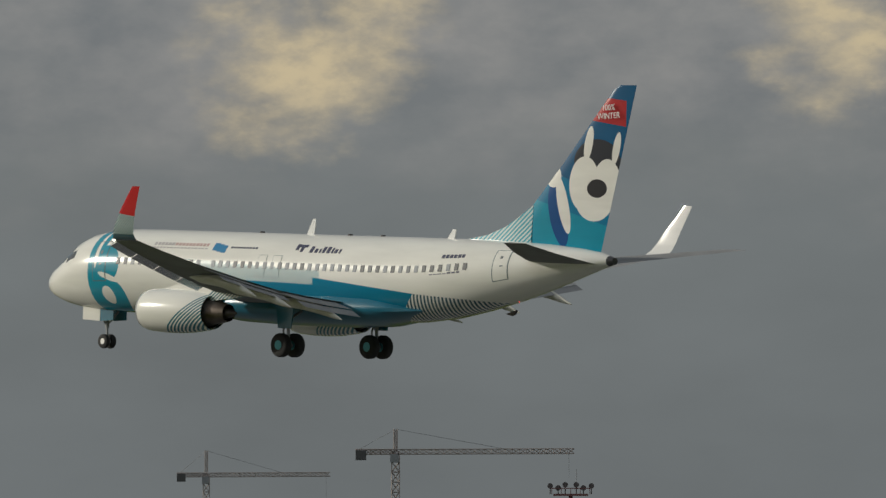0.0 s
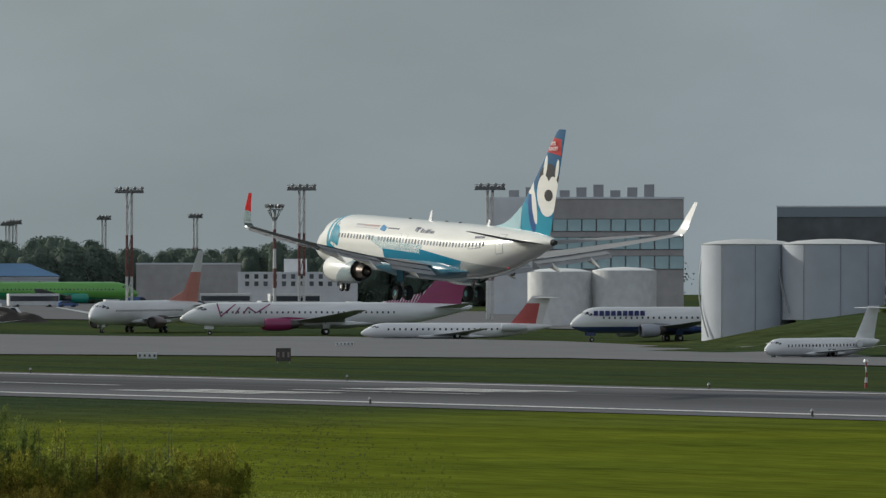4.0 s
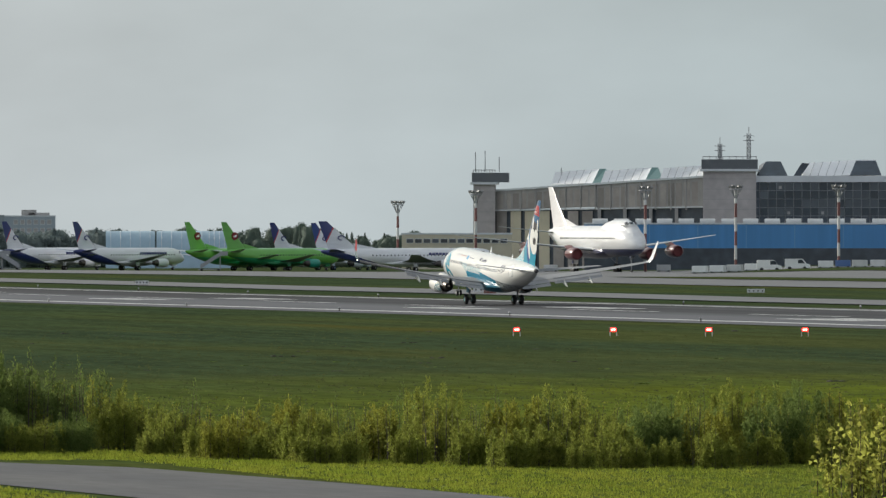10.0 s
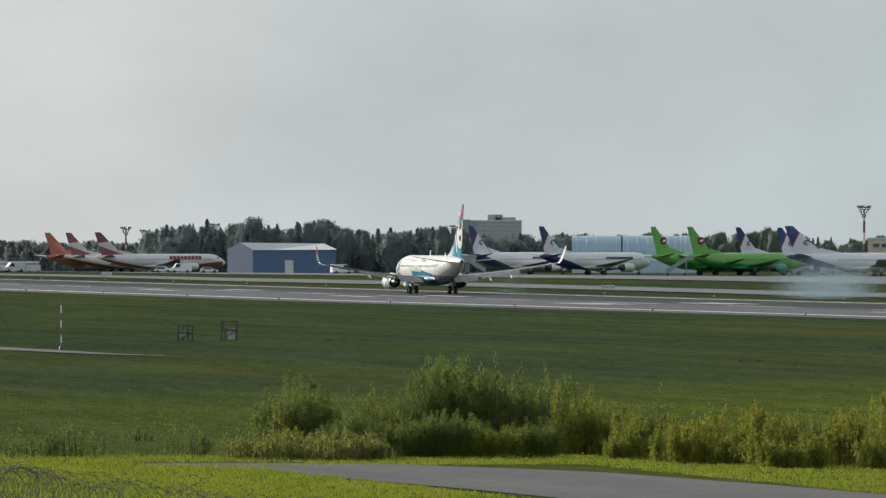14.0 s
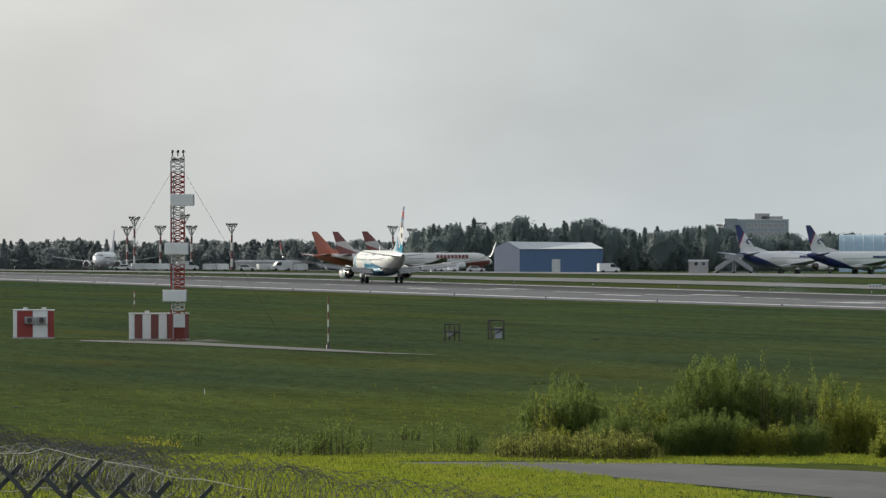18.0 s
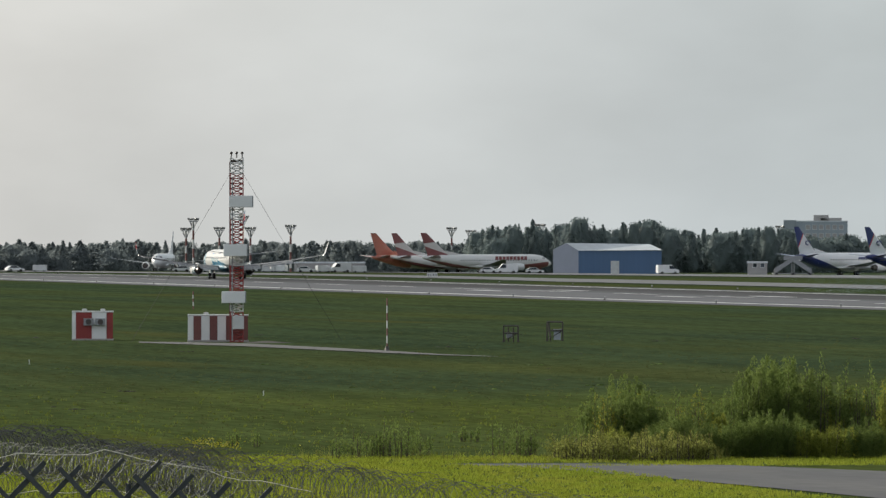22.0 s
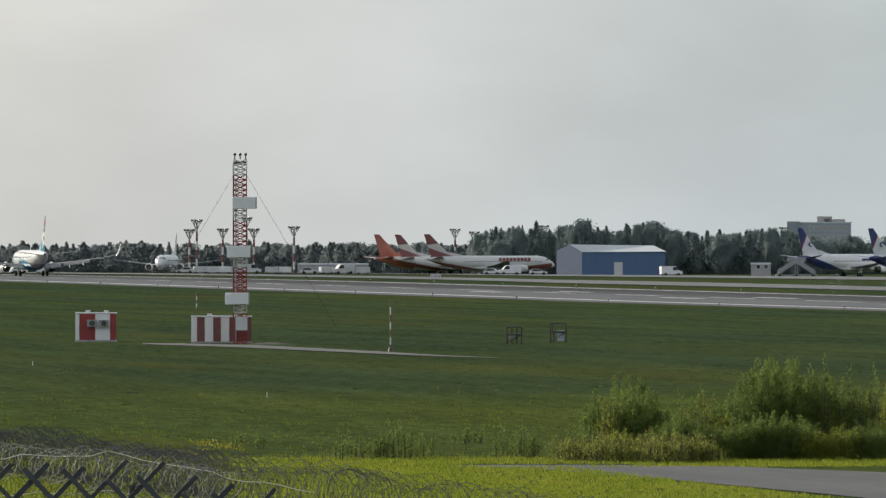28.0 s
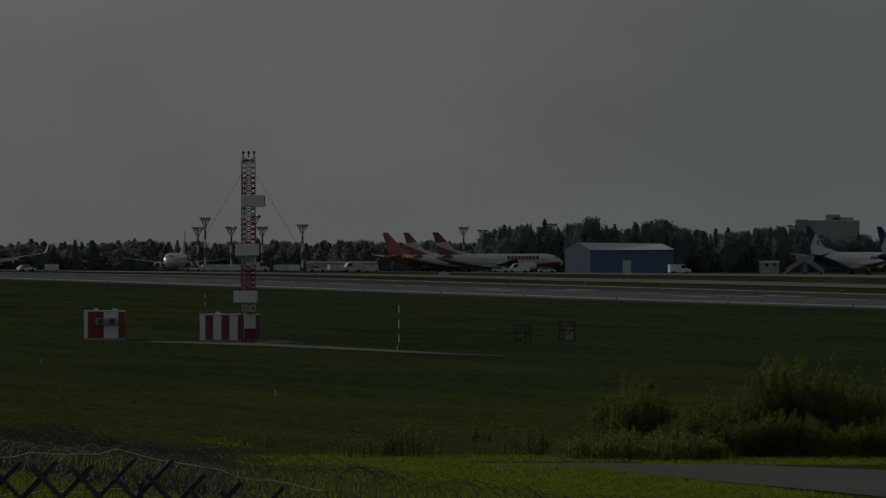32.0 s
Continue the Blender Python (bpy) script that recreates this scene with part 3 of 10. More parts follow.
def airliner(m, label, L=39.5, W=3.76, Ht=4.0, span=35.8, fin_h=12.5, paints=None, engines="wing", winglet=True, name="airliner", group="", prop=False, n_eng=2, hump=False, gear=True):
    """A jet airliner on its wheels: nose along +y, origin on the ground under the main gear."""
    k, ks, kh, kw = L / 39.5, span / 35.8, fin_h / 12.5, Ht / 4.0
    P = paints
    root = thing(name, m, label, "aeroplane", group)
    nose, zc = 19.6 * k, (3.3 if engines == "wing" else 2.3) * kw * (1.25 if hump else 1.0)
    body = part("fuselage", loft(fuselage_rings(L, W, Ht, zc, nose, 20)), P["body"], root, smooth=True)
    ztop = zc + Ht / 2
    # wing box fairing
    rings = []
    for u, s in ((8.2, 0.15), (7.0, 0.7), (5, 0.95), (0, 1), (-3, 0.95), (-5.2, 0.6), (-6.6, 0.12)):
        rings.append([(math.sin(2 * math.pi * j / 14) * W * 0.52 * (0.6 + 0.4 * s), u * k, zc - Ht * 0.36 + math.cos(2 * math.pi * j / 14) * Ht * 0.22 * s) for j in range(14)])
    part("wing_fairing", loft(rings), P.get("belly", P["body"]), root, smooth=True)
    if hump:
        rings = []
        for u, s in ((nose - 1.6 * k, 0.05), (nose - 2.6 * k, 0.5), (nose - 4.2 * k, 0.85), (nose - 6 * k, 1), (nose - 11 * k, 1), (nose - 14 * k, 0.8), (nose - 18 * k, 0.3)):
            rings.append([(math.sin(2 * math.pi * j / 16) * W * 0.37 * (0.4 + 0.6 * s), u, zc + Ht * 0.18 + math.cos(2 * math.pi * j / 16) * Ht * 0.52 * s) for j in range(16)])
        part("upper_deck", loft(rings), P["body"], root, smooth=True)
    low = zc - Ht * 0.28
    for s, side in ((-1, "left"), (1, "right")):
        stations = [(0.0, 5.6, 8.2, 0, 0.13), (1.9, 5.0, 7.6, 0.0, 0.13), (6.0, 2.5, 4.9, 0.45, 0.11), (11.5, -0.4, 3.2, 1.1, 0.10), (17.0, -3.2, 1.6, 1.8, 0.09)]
        rings = [airfoil_ring(s * x * ks, yl * k, ch * k, low + dz * ks, th * 0.5) for x, yl, ch, dz, th in stations]
        wing = part("wing", loft(rings), P.get("wing", WINGGREY), root, smooth=True)
        if winglet:
            wl = []
            for x, yl, ch, z in ((17.0, -3.2, 1.6, 1.8), (17.35, -3.6, 1.4, 2.15), (17.6, -4.4, 1.1, 2.95), (17.85, -5.7, 0.55, 4.35)):
                ring = airfoil_ring(0, yl * k, ch * k, 0, 0.05, vertical=True)
                wl.append([(s * x * ks + h, y, low + z * ks) for h, y, _ in ring])
            part("winglet", loft(wl), P.get("winglet_" + side, P.get("winglet", P["body"])), root, smooth=True)
        # tail planes
        ttail = engines == "tail"
        zt, ys = (zc + Ht / 2 + (fin_h - ztop) * 0.93, -16.2) if ttail else (zc + Ht * 0.27, -14.2)
        st = [(0.0, ys, 4.2, 0), (0.6, ys - 0.2, 4.0, 0.0), (7.0, ys - 4.3, 1.3, 0.0 if ttail else 0.75)]
        rings = [airfoil_ring(s * x * ks, yl * k, ch * k * (0.8 if ttail else 1), zt + dz * ks, 0.075 if ttail else 0.045) for x, yl, ch, dz in st]
        part("tailplane", loft(rings), P.get("tailplane", P.get("wing", WINGGREY)), root, smooth=True)
        # engines
        if engines == "wing":
            for e in range(n_eng // 2):
                ex, ey, ez, er = ((4.83, 8.4, 1.72 * kw + (0.3 if n_eng == 4 else 0), 1.03 * kw) if e == 0 else (9.6, 4.4, 2.4 * kw + 0.3, 1.03 * kw))
                if n_eng == 4:
                    er *= 0.78
                    ez = zc - Ht * 0.42 + e * 0.6
                else:
                    ez = max(ez, er + 0.4)
                prof = [(0, 0.80), (0.12, 0.93), (0.5, 1.0), (1.6, 1.03), (2.8, 0.96), (3.5, 0.84)]
                el = [[(s * ex * ks + math.sin(2 * math.pi * j / 20) * er * q, (ey - d) * k, ez + math.cos(2 * math.pi * j / 20) * er * q) for j in range(20)] for d, q in prof]
                nac = part("engine_nacelle", loft(el, cap=False), P.get("engine", P["body"]), root, smooth=True)
                bm = bmesh.new()
                cyl_bm(bm, (s * ex * ks, (ey - 0.45) * k, ez), (s * ex * ks, (ey - 0.75) * k, ez), er * 0.93, er * 0.93, 20)
                part("fan", bm, P.get("fan", DARKMETAL), nac)
                bm = bmesh.new()
                cyl_bm(bm, (s * ex * ks, (ey - 3.3) * k, ez), (s * ex * ks, (ey - 4.6) * k, ez), er * 0.80, er * 0.50, 18)
                cyl_bm(bm, (s * ex * ks, (ey - 4.5) * k, ez), (s * ex * ks, (ey - 5.3) * k, ez), er * 0.30, er * 0.06, 12)
                part("exhaust_cone", bm, DARKMETAL, nac, smooth=True)
                pyl = slab([((ey - 0.9) * k, ez + er * 0.9), ((ey - 4.4) * k, ez + er * 0.75), ((ey - 6.0) * k, low + 0.15 + 0.08 * ex * ks), ((ey - 3.0) * k, low + 0.35 + 0.08 * ex * ks)], "x", s * ex * ks - 0.16, s * ex * ks + 0.16)
                part("pylon", pyl, P.get("engine", P["body"]), root)
        elif engines == "tail":
            prof = [(0, 0.8), (0.15, 0.95), (1.0, 1.0), (2.6, 0.95), (3.8, 0.62), (4.1, 0.5)]
            er = 0.20 * Ht + 0.12
            el = [[(s * (W * 0.5 + er * 0.95) + math.sin(2 * math.pi * j / 16) * er * q, (-9.2 - d * 1.3) * k, zc + Ht * 0.18 + math.cos(2 * math.pi * j / 16) * er * q) for j in range(16)] for d, q in prof]
            nac = part("engine_nacelle", loft(el), P.get("engine", P["body"]), root, smooth=True)
            part("pylon", slab([(-10.2 * k, zc + Ht * 0.1), (-13 * k, zc + Ht * 0.1), (-13 * k, zc + Ht * 0.22), (-10.2 * k, zc + Ht * 0.22)], "x", s * W * 0.36, s * (W * 0.5 + er * 0.3)), P["body"], root)
        if prop:
            ex, ey, ez, er = 4.3 * ks, 7.6 * k, low + 0.55, 0.62
            el = [[(s * ex + math.sin(2 * math.pi * j / 14) * er * q, ey - d, ez + math.cos(2 * math.pi * j / 14) * er * q * 1.1) for j in range(14)] for d, q in ((0, 0.35), (0.3, 0.7), (1.2, 1), (3.2, 0.95), (4.6, 0.3))]
            nac = part("engine_nacelle", loft(el), P.get("engine", P["body"]), root, smooth=True)
            bm = bmesh.new()
            for j in range(6):
                a = 2 * math.pi * j / 6 + 0.3
                cyl_bm(bm, (s * ex, ey + 0.15, ez), (s * ex + math.sin(a) * 1.85, ey + 0.15, ez + math.cos(a) * 1.85), 0.13, 0.07, 6)
            part("propeller", bm, DARKMETAL, nac)
    # fin with its dorsal fillet
    zb = ztop - 0.45 * kw
    hh = fin_h - zb
    if engines == "tail":
        sec = [(0.0, -11.0, 7.6), (0.06, -11.6, 6.6), (0.5, -13.8, 5.2), (1.0, -16.0, 4.0)]
    else:
        sec = [(0.0, -11.6, 7.0), (0.08, -12.2, 6.2), (0.5, -15.3, 4.1), (1.0, -18.7, 1.8)]
    rings = []
    for f, yl, ch in sec:
        r = airfoil_ring(0, yl * k, ch * k, zb + f * hh, 0.05, vertical=True)
        rings.append(r)
    part("fin", loft(rings), P["fin"], root, smooth=True)
    if engines != "tail":
        part("dorsal_fin", loft([[(x * q, y, z) for x, y, z in ((-0.12, -7.6 * k, ztop - 0.12), (0.12, -7.6 * k, ztop - 0.12), (0.2, -12.2 * k, ztop - 0.4), (-0.2, -12.2 * k, ztop - 0.4))] for q in (1,)] + [[(x, y, z) for x, y, z in ((-0.03, -7.8 * k, ztop - 0.02), (0.03, -7.8 * k, ztop - 0.02), (0.07, -13.0 * k, ztop + hh * 0.17), (-0.07, -13.0 * k, ztop + hh * 0.17))]]), P["fin"], root)
    # cockpit glazing
    bm = bmesh.new()
    for s in (-1, 1):
        for a0, a1, y0, y1 in ((0.06, 0.5, 1.75, 2.3), (0.55, 0.85, 2.1, 2.9), (0.88, 1.1, 2.7, 3.4)):
            vs = []
            for a, y in ((a0, y0), (a1, y0 + 0.25), (a1, y1 + 0.2), (a0, y1)):
                yy = nose - y * k
                sc, dz = fuse_at(yy, L, nose)
                up = 0.15 if hump else 0.0
                vs.append(bm.verts.new((s * math.sin(a) * W / 2 * sc * 1.012, yy, zc + dz * Ht / 2 + (up + math.cos(a * 1.0) * 1.012 * sc) * Ht / 2)))
            bm.faces.new(vs if s > 0 else vs[::-1])
    if not hump:
        part("cockpit_glazing", bm, GLASS, root)
    else:
        for v in bm.verts:
            v.co.z += Ht * 0.235
            v.co.y -= 1.9
            v.co.x *= 0.78
        part("cockpit_glazing", bm, GLASS, root)
    # cabin windows
    zw = zc + Ht * 0.09
    n = int(L * 0.62 / 0.9)
    first = None
    for s in (-1, 1):
        for i in range(n):
            y = nose - L * 0.14 - i * 0.9
            sc, dz = fuse_at(y, L, nose)
            x = s * W / 2 * sc
            if first is None:
                first = box("cabin_window", (-0.02, -0.13, -0.17, 0.02, 0.13, 0.17), GLASS, root)
                first.matrix_basis = pose(x, y, zw)
            else:
                share(first, pose(x, y, zw))
    if gear:
        # main and nose gear
        wr = 0.56 * (kw if kw > 1.2 else 1)
        tr = 2.86 * ks if engines == "wing" else W * 0.62
        for s in (-1, 1):
            bm = bmesh.new()
            cyl_bm(bm, (s * tr, 0, wr), (s * tr * 0.96, 0.1, zc - Ht * 0.3), 0.12, 0.15, 10)
            cyl_bm(bm, (s * (tr - 0.45), 0, wr), (s * (tr + 0.45), 0, wr), 0.1, 0.1, 8)
            cyl_bm(bm, (s * tr, 0.05, wr * 2), (s * tr * 0.4, 0.1, zc - Ht * 0.35), 0.07, 0.07, 6)
            leg = part("main_gear_leg", bm, P.get("gear", STEEL), root)
            for o in (-0.43, 0.43):
                wheel(root, "main_wheel", (s * tr + o, 0, wr), wr, 0.40, 16, ALU)
                if kw > 1.2:
                    wheel(root, "main_wheel", (s * tr + o, 1.4, wr), wr, 0.40, 12, ALU)
            part("gear_door", slab([(-0.5, wr * 1.9), (0.5, wr * 1.9), (0.6, zc - Ht * 0.36), (-0.6, zc - Ht * 0.36)], "x", s * (tr + 0.12), s * (tr + 0.18)), P.get("belly", P["body"]), root)
        ny = nose - 4.0 * k
        nr = 0.36
        bm = bmesh.new()
        cyl_bm(bm, (0, ny, nr), (0, ny + 0.1, zc - Ht * 0.4), 0.09, 0.12, 10)
        cyl_bm(bm, (-0.25, ny, nr), (0.25, ny, nr), 0.06, 0.06, 8)
        cyl_bm(bm, (0, ny, nr * 2), (0, ny - 0.9, zc - Ht * 0.42), 0.05, 0.05, 6)
        part("nose_gear_leg", bm, P.get("gear", STEEL), root)
        for o in (-0.2, 0.2):
            wheel(root, "nose_wheel", (o, ny, nr), nr, 0.2, 14, ALU)
        for s in (-1, 1):
            part("nose_gear_door", slab([(ny + 0.9, zc - Ht * 0.5 - 0.35), (ny - 0.6, zc - Ht * 0.5 - 0.35), (ny - 0.6, zc - Ht * 0.46), (ny + 0.9, zc - Ht * 0.45)], "x", s * 0.36, s * 0.40), P.get("belly", P["body"]), root)
    return root


def word_mesh(text, size, depth=0.004):
    cu = bpy.data.curves.new("lettering", "FONT")
    cu.body, cu.size, cu.extrude, cu.align_x, cu.align_y = text, size, depth, "CENTER", "CENTER"
    tmp = bpy.data.objects.new("lettering", cu)
    scene.collection.objects.link(tmp)
    me = bpy.data.meshes.new_from_object(tmp.evaluated_get(bpy.context.evaluated_depsgraph_get()))
    bpy.data.objects.remove(tmp)
    bpy.data.curves.remove(cu)
    return me


TEAL = (0.004, 0.21, 0.35)
CREAM = (0.86, 0.855, 0.80)
CABINGLASS = mat("cabin_window_glass", (0.16, 0.18, 0.20), 0.12, coat=0.5, rand=0.5)
DOORRIM = paint("door_rim_paint", (0.10, 0.16, 0.18), [])
DOORLEAF = paint("door_paint", CREAM, [])
HERO_RIM = mat("teal_wheel_rim", (0.06, 0.24, 0.28), 0.4, 0.6)
HERO_WING = mat("hero_wing_paint", (0.30, 0.305, 0.31), 0.6, grain=0.10, scale=0.9, big=0.12)
HERO_WING.node_tree.nodes["Principled BSDF"].inputs["Specular IOR Level"].default_value = 0.0
SLATMETAL = mat("polished_slat", (0.66, 0.67, 0.68), 0.25, 0.85, grain=0.06, scale=2)
HERO_ZC = 3.78
# metres behind the nose tip; crown, keel and half width about the centre line
HERO_HULL = [(0.0, -0.70, -0.82, 0.06), (0.08, -0.50, -1.02, 0.28), (0.3, -0.24, -1.24, 0.55), (0.7, 0.04, -1.43, 0.84), (1.2, 0.32, -1.58, 1.09), (1.7, 0.62, -1.70, 1.29), (2.2, 1.02, -1.79, 1.44),
             (2.8, 1.42, -1.87, 1.57), (3.5, 1.68, -1.93, 1.69), (4.5, 1.87, -1.98, 1.80), (6.0, 1.98, -2.0, 1.87), (8.0, 2.0, -2.0, 1.88), (16.0, 2.0, -2.0, 1.88), (24.0, 2.0, -2.0, 1.88), (26.0, 2.0, -1.93, 1.88), (28.0, 2.0, -1.70, 1.84),
             (30.0, 1.99, -1.30, 1.72), (32.0, 1.95, -0.80, 1.49), (34.0, 1.87, -0.22, 1.16), (36.0, 1.72, 0.42, 0.75), (37.2, 1.56, 0.80, 0.45), (38.0, 1.34, 1.02, 0.18)]
HERO_NOSE = 19.6


def hull_at(y):
    """Crown, keel and half width of the fuselage at y."""
    s = min(38.0, max(0.0, HERO_NOSE - y))
    for a, b in zip(HERO_HULL, HERO_HULL[1:]):
        if s <= b[0]:
            k = (s - a[0]) / (b[0] - a[0])
            return [p + (q - p) * k for p, q in zip(a[1:], b[1:])]
    return HERO_HULL[-1][1:]


def hull_point(y, angle, out=0.0):
    """A point of the skin; angle runs up from the level line on the starboard side, past 90 degrees to port."""
    crown, keel, half = hull_at(y)
    a = radians(angle)
    h = (crown - keel) / 2
    return Vector(((half + out) * math.cos(a), y, HERO_ZC + (crown + keel) / 2 + (h + out) * math.sin(a)))


def skin_patch(name, y0, y1, a0, a1, material, parent, out=0.012, ny=3, na=5, label=""):
    """A thin plate that follows the fuselage skin."""
    rings = []
    for i in range(ny):
        y = y0 + (y1 - y0) * i / (ny - 1)
        outer = [hull_point(y, a0 + (a1 - a0) * j / (na - 1), out) for j in range(na)]
        inner = [hull_point(y, a0 + (a1 - a0) * j / (na - 1), -0.03) for j in range(na)]
        rings.append([tuple(p) for p in outer + inner[::-1]])
    return part(name, loft(rings), material, parent, label, smooth=True)


def turned_ring(x, y_le, chord, z, t, droop):
    """A wing section turned nose-up about its leading edge by droop degrees, for flaps and slats."""
    c, s = math.cos(radians(droop)), math.sin(radians(droop))
    return [(x, y_le + (y - y_le) * c, z + (y - y_le) * s + (h - z)) for x, y, h in airfoil_ring(x, y_le, chord, z, t)]


def hero_plane():
    body = paint("hero_fuselage_paint", CREAM, [
        ((0.10, 0.34, 0.42), [(0.04, -1, 4.10), (0, 1, -3.42), (-1, 3.14, -5.2), (1, 0, 0.9)], (4.2, 1.9, 0.45)),
        (TEAL, [(-1, 0, -0.45), (1.0, 1.15, 3.416), (0.09, -1, 3.80)]), (TEAL, [(-1, 0, 5.6), (1, 0, 0.5), (0.02, -1, 3.44)]),
        ((0.05, 0.12, 0.15), [(-1.0, -1.15, -3.416), (1, 0, 15.0), (0.0585, -1, 3.57)], (4.6, 0.35, 0.52)),
        ((0.02, 0.30, 0.42), [(-1, 0, 15.2), (1, 0, -14.2)]),
        ((0.02, 0.30, 0.42), [("disc", 13.9, 4.1, 0.95, 0.85, 20)]), ((0.02, 0.30, 0.42), [("disc", 13.75, 2.55, 1.05, 0.85, 0)]),
        (CREAM, [("disc", 13.95, 2.6, 0.42, 0.42, 0)]), (CREAM, [("disc", 13.7, 3.45, 0.75, 0.14, 15)]), (CREAM, [("disc", 14.65, 4.75, 0.12, 0.9, 0)]),
        ((0.02, 0.02, 0.022), [(1, 0.25, -20.0)]),
        ((0.05, 0.05, 0.055), [(-1, 0, -18.1)]),
    ], 0.17, 0.12)
    pale = (0.80, 0.79, 0.74)
    fin = paint("hero_fin_paint", (0.003, 0.09, 0.21), [
        ((0.003, 0.17, 0.32), [(0.35, -1, 14.0)]),
        ((0.005, 0.27, 0.40), [(0.25, -1, 11.0)]),
        ((0.004, 0.07, 0.24), [("disc", -14.75, 7.0, 0.55, 1.5, -18)]),
        (pale, [("disc", -15.05, 7.45, 0.34, 1.35, -17)]),
        (pale, [("disc", -14.35, 8.75, 0.5, 0.5, 0)]),
        ((0.03, 0.035, 0.045), [("disc", -17.1, 9.5, 1.45, 1.0, 0)]), ((0.03, 0.035, 0.045), [("disc", -18.35, 8.4, 0.5, 1.3, 5)]),
        (pale, [("disc", -16.55, 10.3, 0.26, 0.80, 10)]), (pale, [("disc", -18.3, 10.1, 0.22, 0.75, 12)]),
        (pale, [("disc", -16.35, 8.45, 0.95, 1.25, 0)]), (pale, [("disc", -17.75, 8.45, 0.85, 1.15, 0)]),
        (pale, [("disc", -17.0, 7.7, 1.15, 0.95, 0)]),
        ((0.03, 0.03, 0.035), [("disc", -17.15, 8.25, 0.62, 0.42, 0)]),
        ((0.42, 0.025, 0.03), [(0.10, -1, 14.15), (-0.12, 1, -13.35), (1, 0, 18.85)]),
    ], 0.18, 0.0)
    fin.node_tree.nodes["Principled BSDF"].inputs["Specular IOR Level"].default_value = 0.28
    dorsal = paint("hero_dorsal_paint", (0.55, 0.66, 0.66), [((0.05, 0.36, 0.46), [(1, 0.0, 20)], (3.6, 1.2, 0.5))], 0.2, 0.4)
    red = paint("winglet_paint_red", (0.55, 0.03, 0.04), [((0.62, 0.66, 0.65), [(0.12, -1, 6.95)]), ((0.04, 0.16, 0.20), [(0.12, -1, 6.95)], (6.5, 1.3, 0.5)), ((0.05, 0.12, 0.15), [(0, -1, 5.5)])], 0.2, 0.4)
    white = paint("winglet_paint_white", (0.82, 0.82, 0.80), [], 0.2, 0.4)
    eng = paint("hero_engine_paint", CREAM, [((0.05, 0.20, 0.26), [(-1, -1.42, 7.2)], (4.4, 1.42, 0.55)), ((0.30, 0.31, 0.32), [(1, 0, -7.32)])], 0.2, 0.4)
    belly = mat("hero_belly_paint", (0.010, 0.14, 0.22), 0.35, grain=0.1, scale=1, coat=0.3)
    root = thing("airliner", Matrix(), "white airliner with teal swoosh and blue tail landing", "aeroplane")
    seg, zc = 40, HERO_ZC
    rings = [[tuple(hull_point(HERO_NOSE - row[0], 90 - 360 * j / seg)) for j in range(seg)] for row in HERO_HULL]
    part("fuselage", loft(rings), body, root, smooth=True)
    rings = []
    for y, s in ((9.0, 0.12), (7.6, 0.62), (5.6, 0.93), (3, 1), (-1.5, 1), (-4.0, 0.9), (-5.8, 0.55), (-7.2, 0.12)):
        rings.append([(math.sin(2 * math.pi * j / 18) * 2.05 * (0.6 + 0.4 * s), y, zc - 1.38 + math.cos(2 * math.pi * j / 18) * 0.92 * s) for j in range(18)])
    part("wing_fairing", loft(rings), belly, root, smooth=True)
    low, wings = zc - 1.12, []
    for s, wl_paint in ((-1, red), (1, white)):
        st = [(0.0, 5.9, 8.6, 0, 0.13), (1.9, 4.9, 7.5, 0.0, 0.13), (4.0, 3.55, 6.0, 0.22, 0.12), (6.0, 2.5, 4.9, 0.5, 0.11), (9.0, 0.93, 4.0, 0.98, 0.105), (12.0, -0.64, 3.1, 1.52, 0.10), (15.0, -2.2, 2.2, 2.12, 0.095), (17.0, -3.25, 1.65, 2.55, 0.09)]
        wing = part("wing", loft([airfoil_ring(s * x, yl, ch, low + dz, th * 0.5) for x, yl, ch, dz, th in st]), HERO_WING, root, smooth=True)
        wings.append((wing, s))
        wl = []
        for x, yl, ch, z in ((17.0, -3.25, 1.65, 2.55), (17.22, -3.42, 1.5, 2.63), (17.42, -3.62, 1.36, 2.86), (17.55, -3.86, 1.24, 3.2), (17.68, -4.3, 1.02, 3.85), (17.80, -4.85, 0.74, 4.5), (17.88, -5.3, 0.50, 5.02)):
            wl.append([(s * x + h, y, low + z) for h, y, _ in airfoil_ring(0, yl, ch, 0, 0.045, vertical=True)])
        part("winglet", loft(wl), wl_paint, wing, smooth=True)

        def wing_z(x):
            for a, b in zip(st, st[1:]):
                if x <= b[0]:
                    k = (x - a[0]) / (b[0] - a[0])
                    return low + a[3] + (b[3] - a[3]) * k, a[1] + (b[1] - a[1]) * k, a[2] + (b[2] - a[2]) * k
            return low + st[-1][3], st[-1][1], st[-1][2]
        # landing flaps in two slotted segments, slats, ailerons, canoe fairings
        for x0, x1, ch in ((2.3, 5.7, 1.35), (6.3, 11.6, 1.05)):
            for nm, back, down, c, turn in (("flap", 0.10, 0.06, ch, 13), ("aft_flap", ch * 1.0, 0.07 + ch * 0.25, ch * 0.5, 26)):
                rr = []
                for x in (x0, (x0 + x1) / 2, x1):
                    z, yl, wc = wing_z(x)
                    rr.append(turned_ring(s * x, yl - wc + 0.30 - back, c, z - down, 0.05, turn))
                part(nm, loft(rr), HERO_WING, wing, smooth=True)
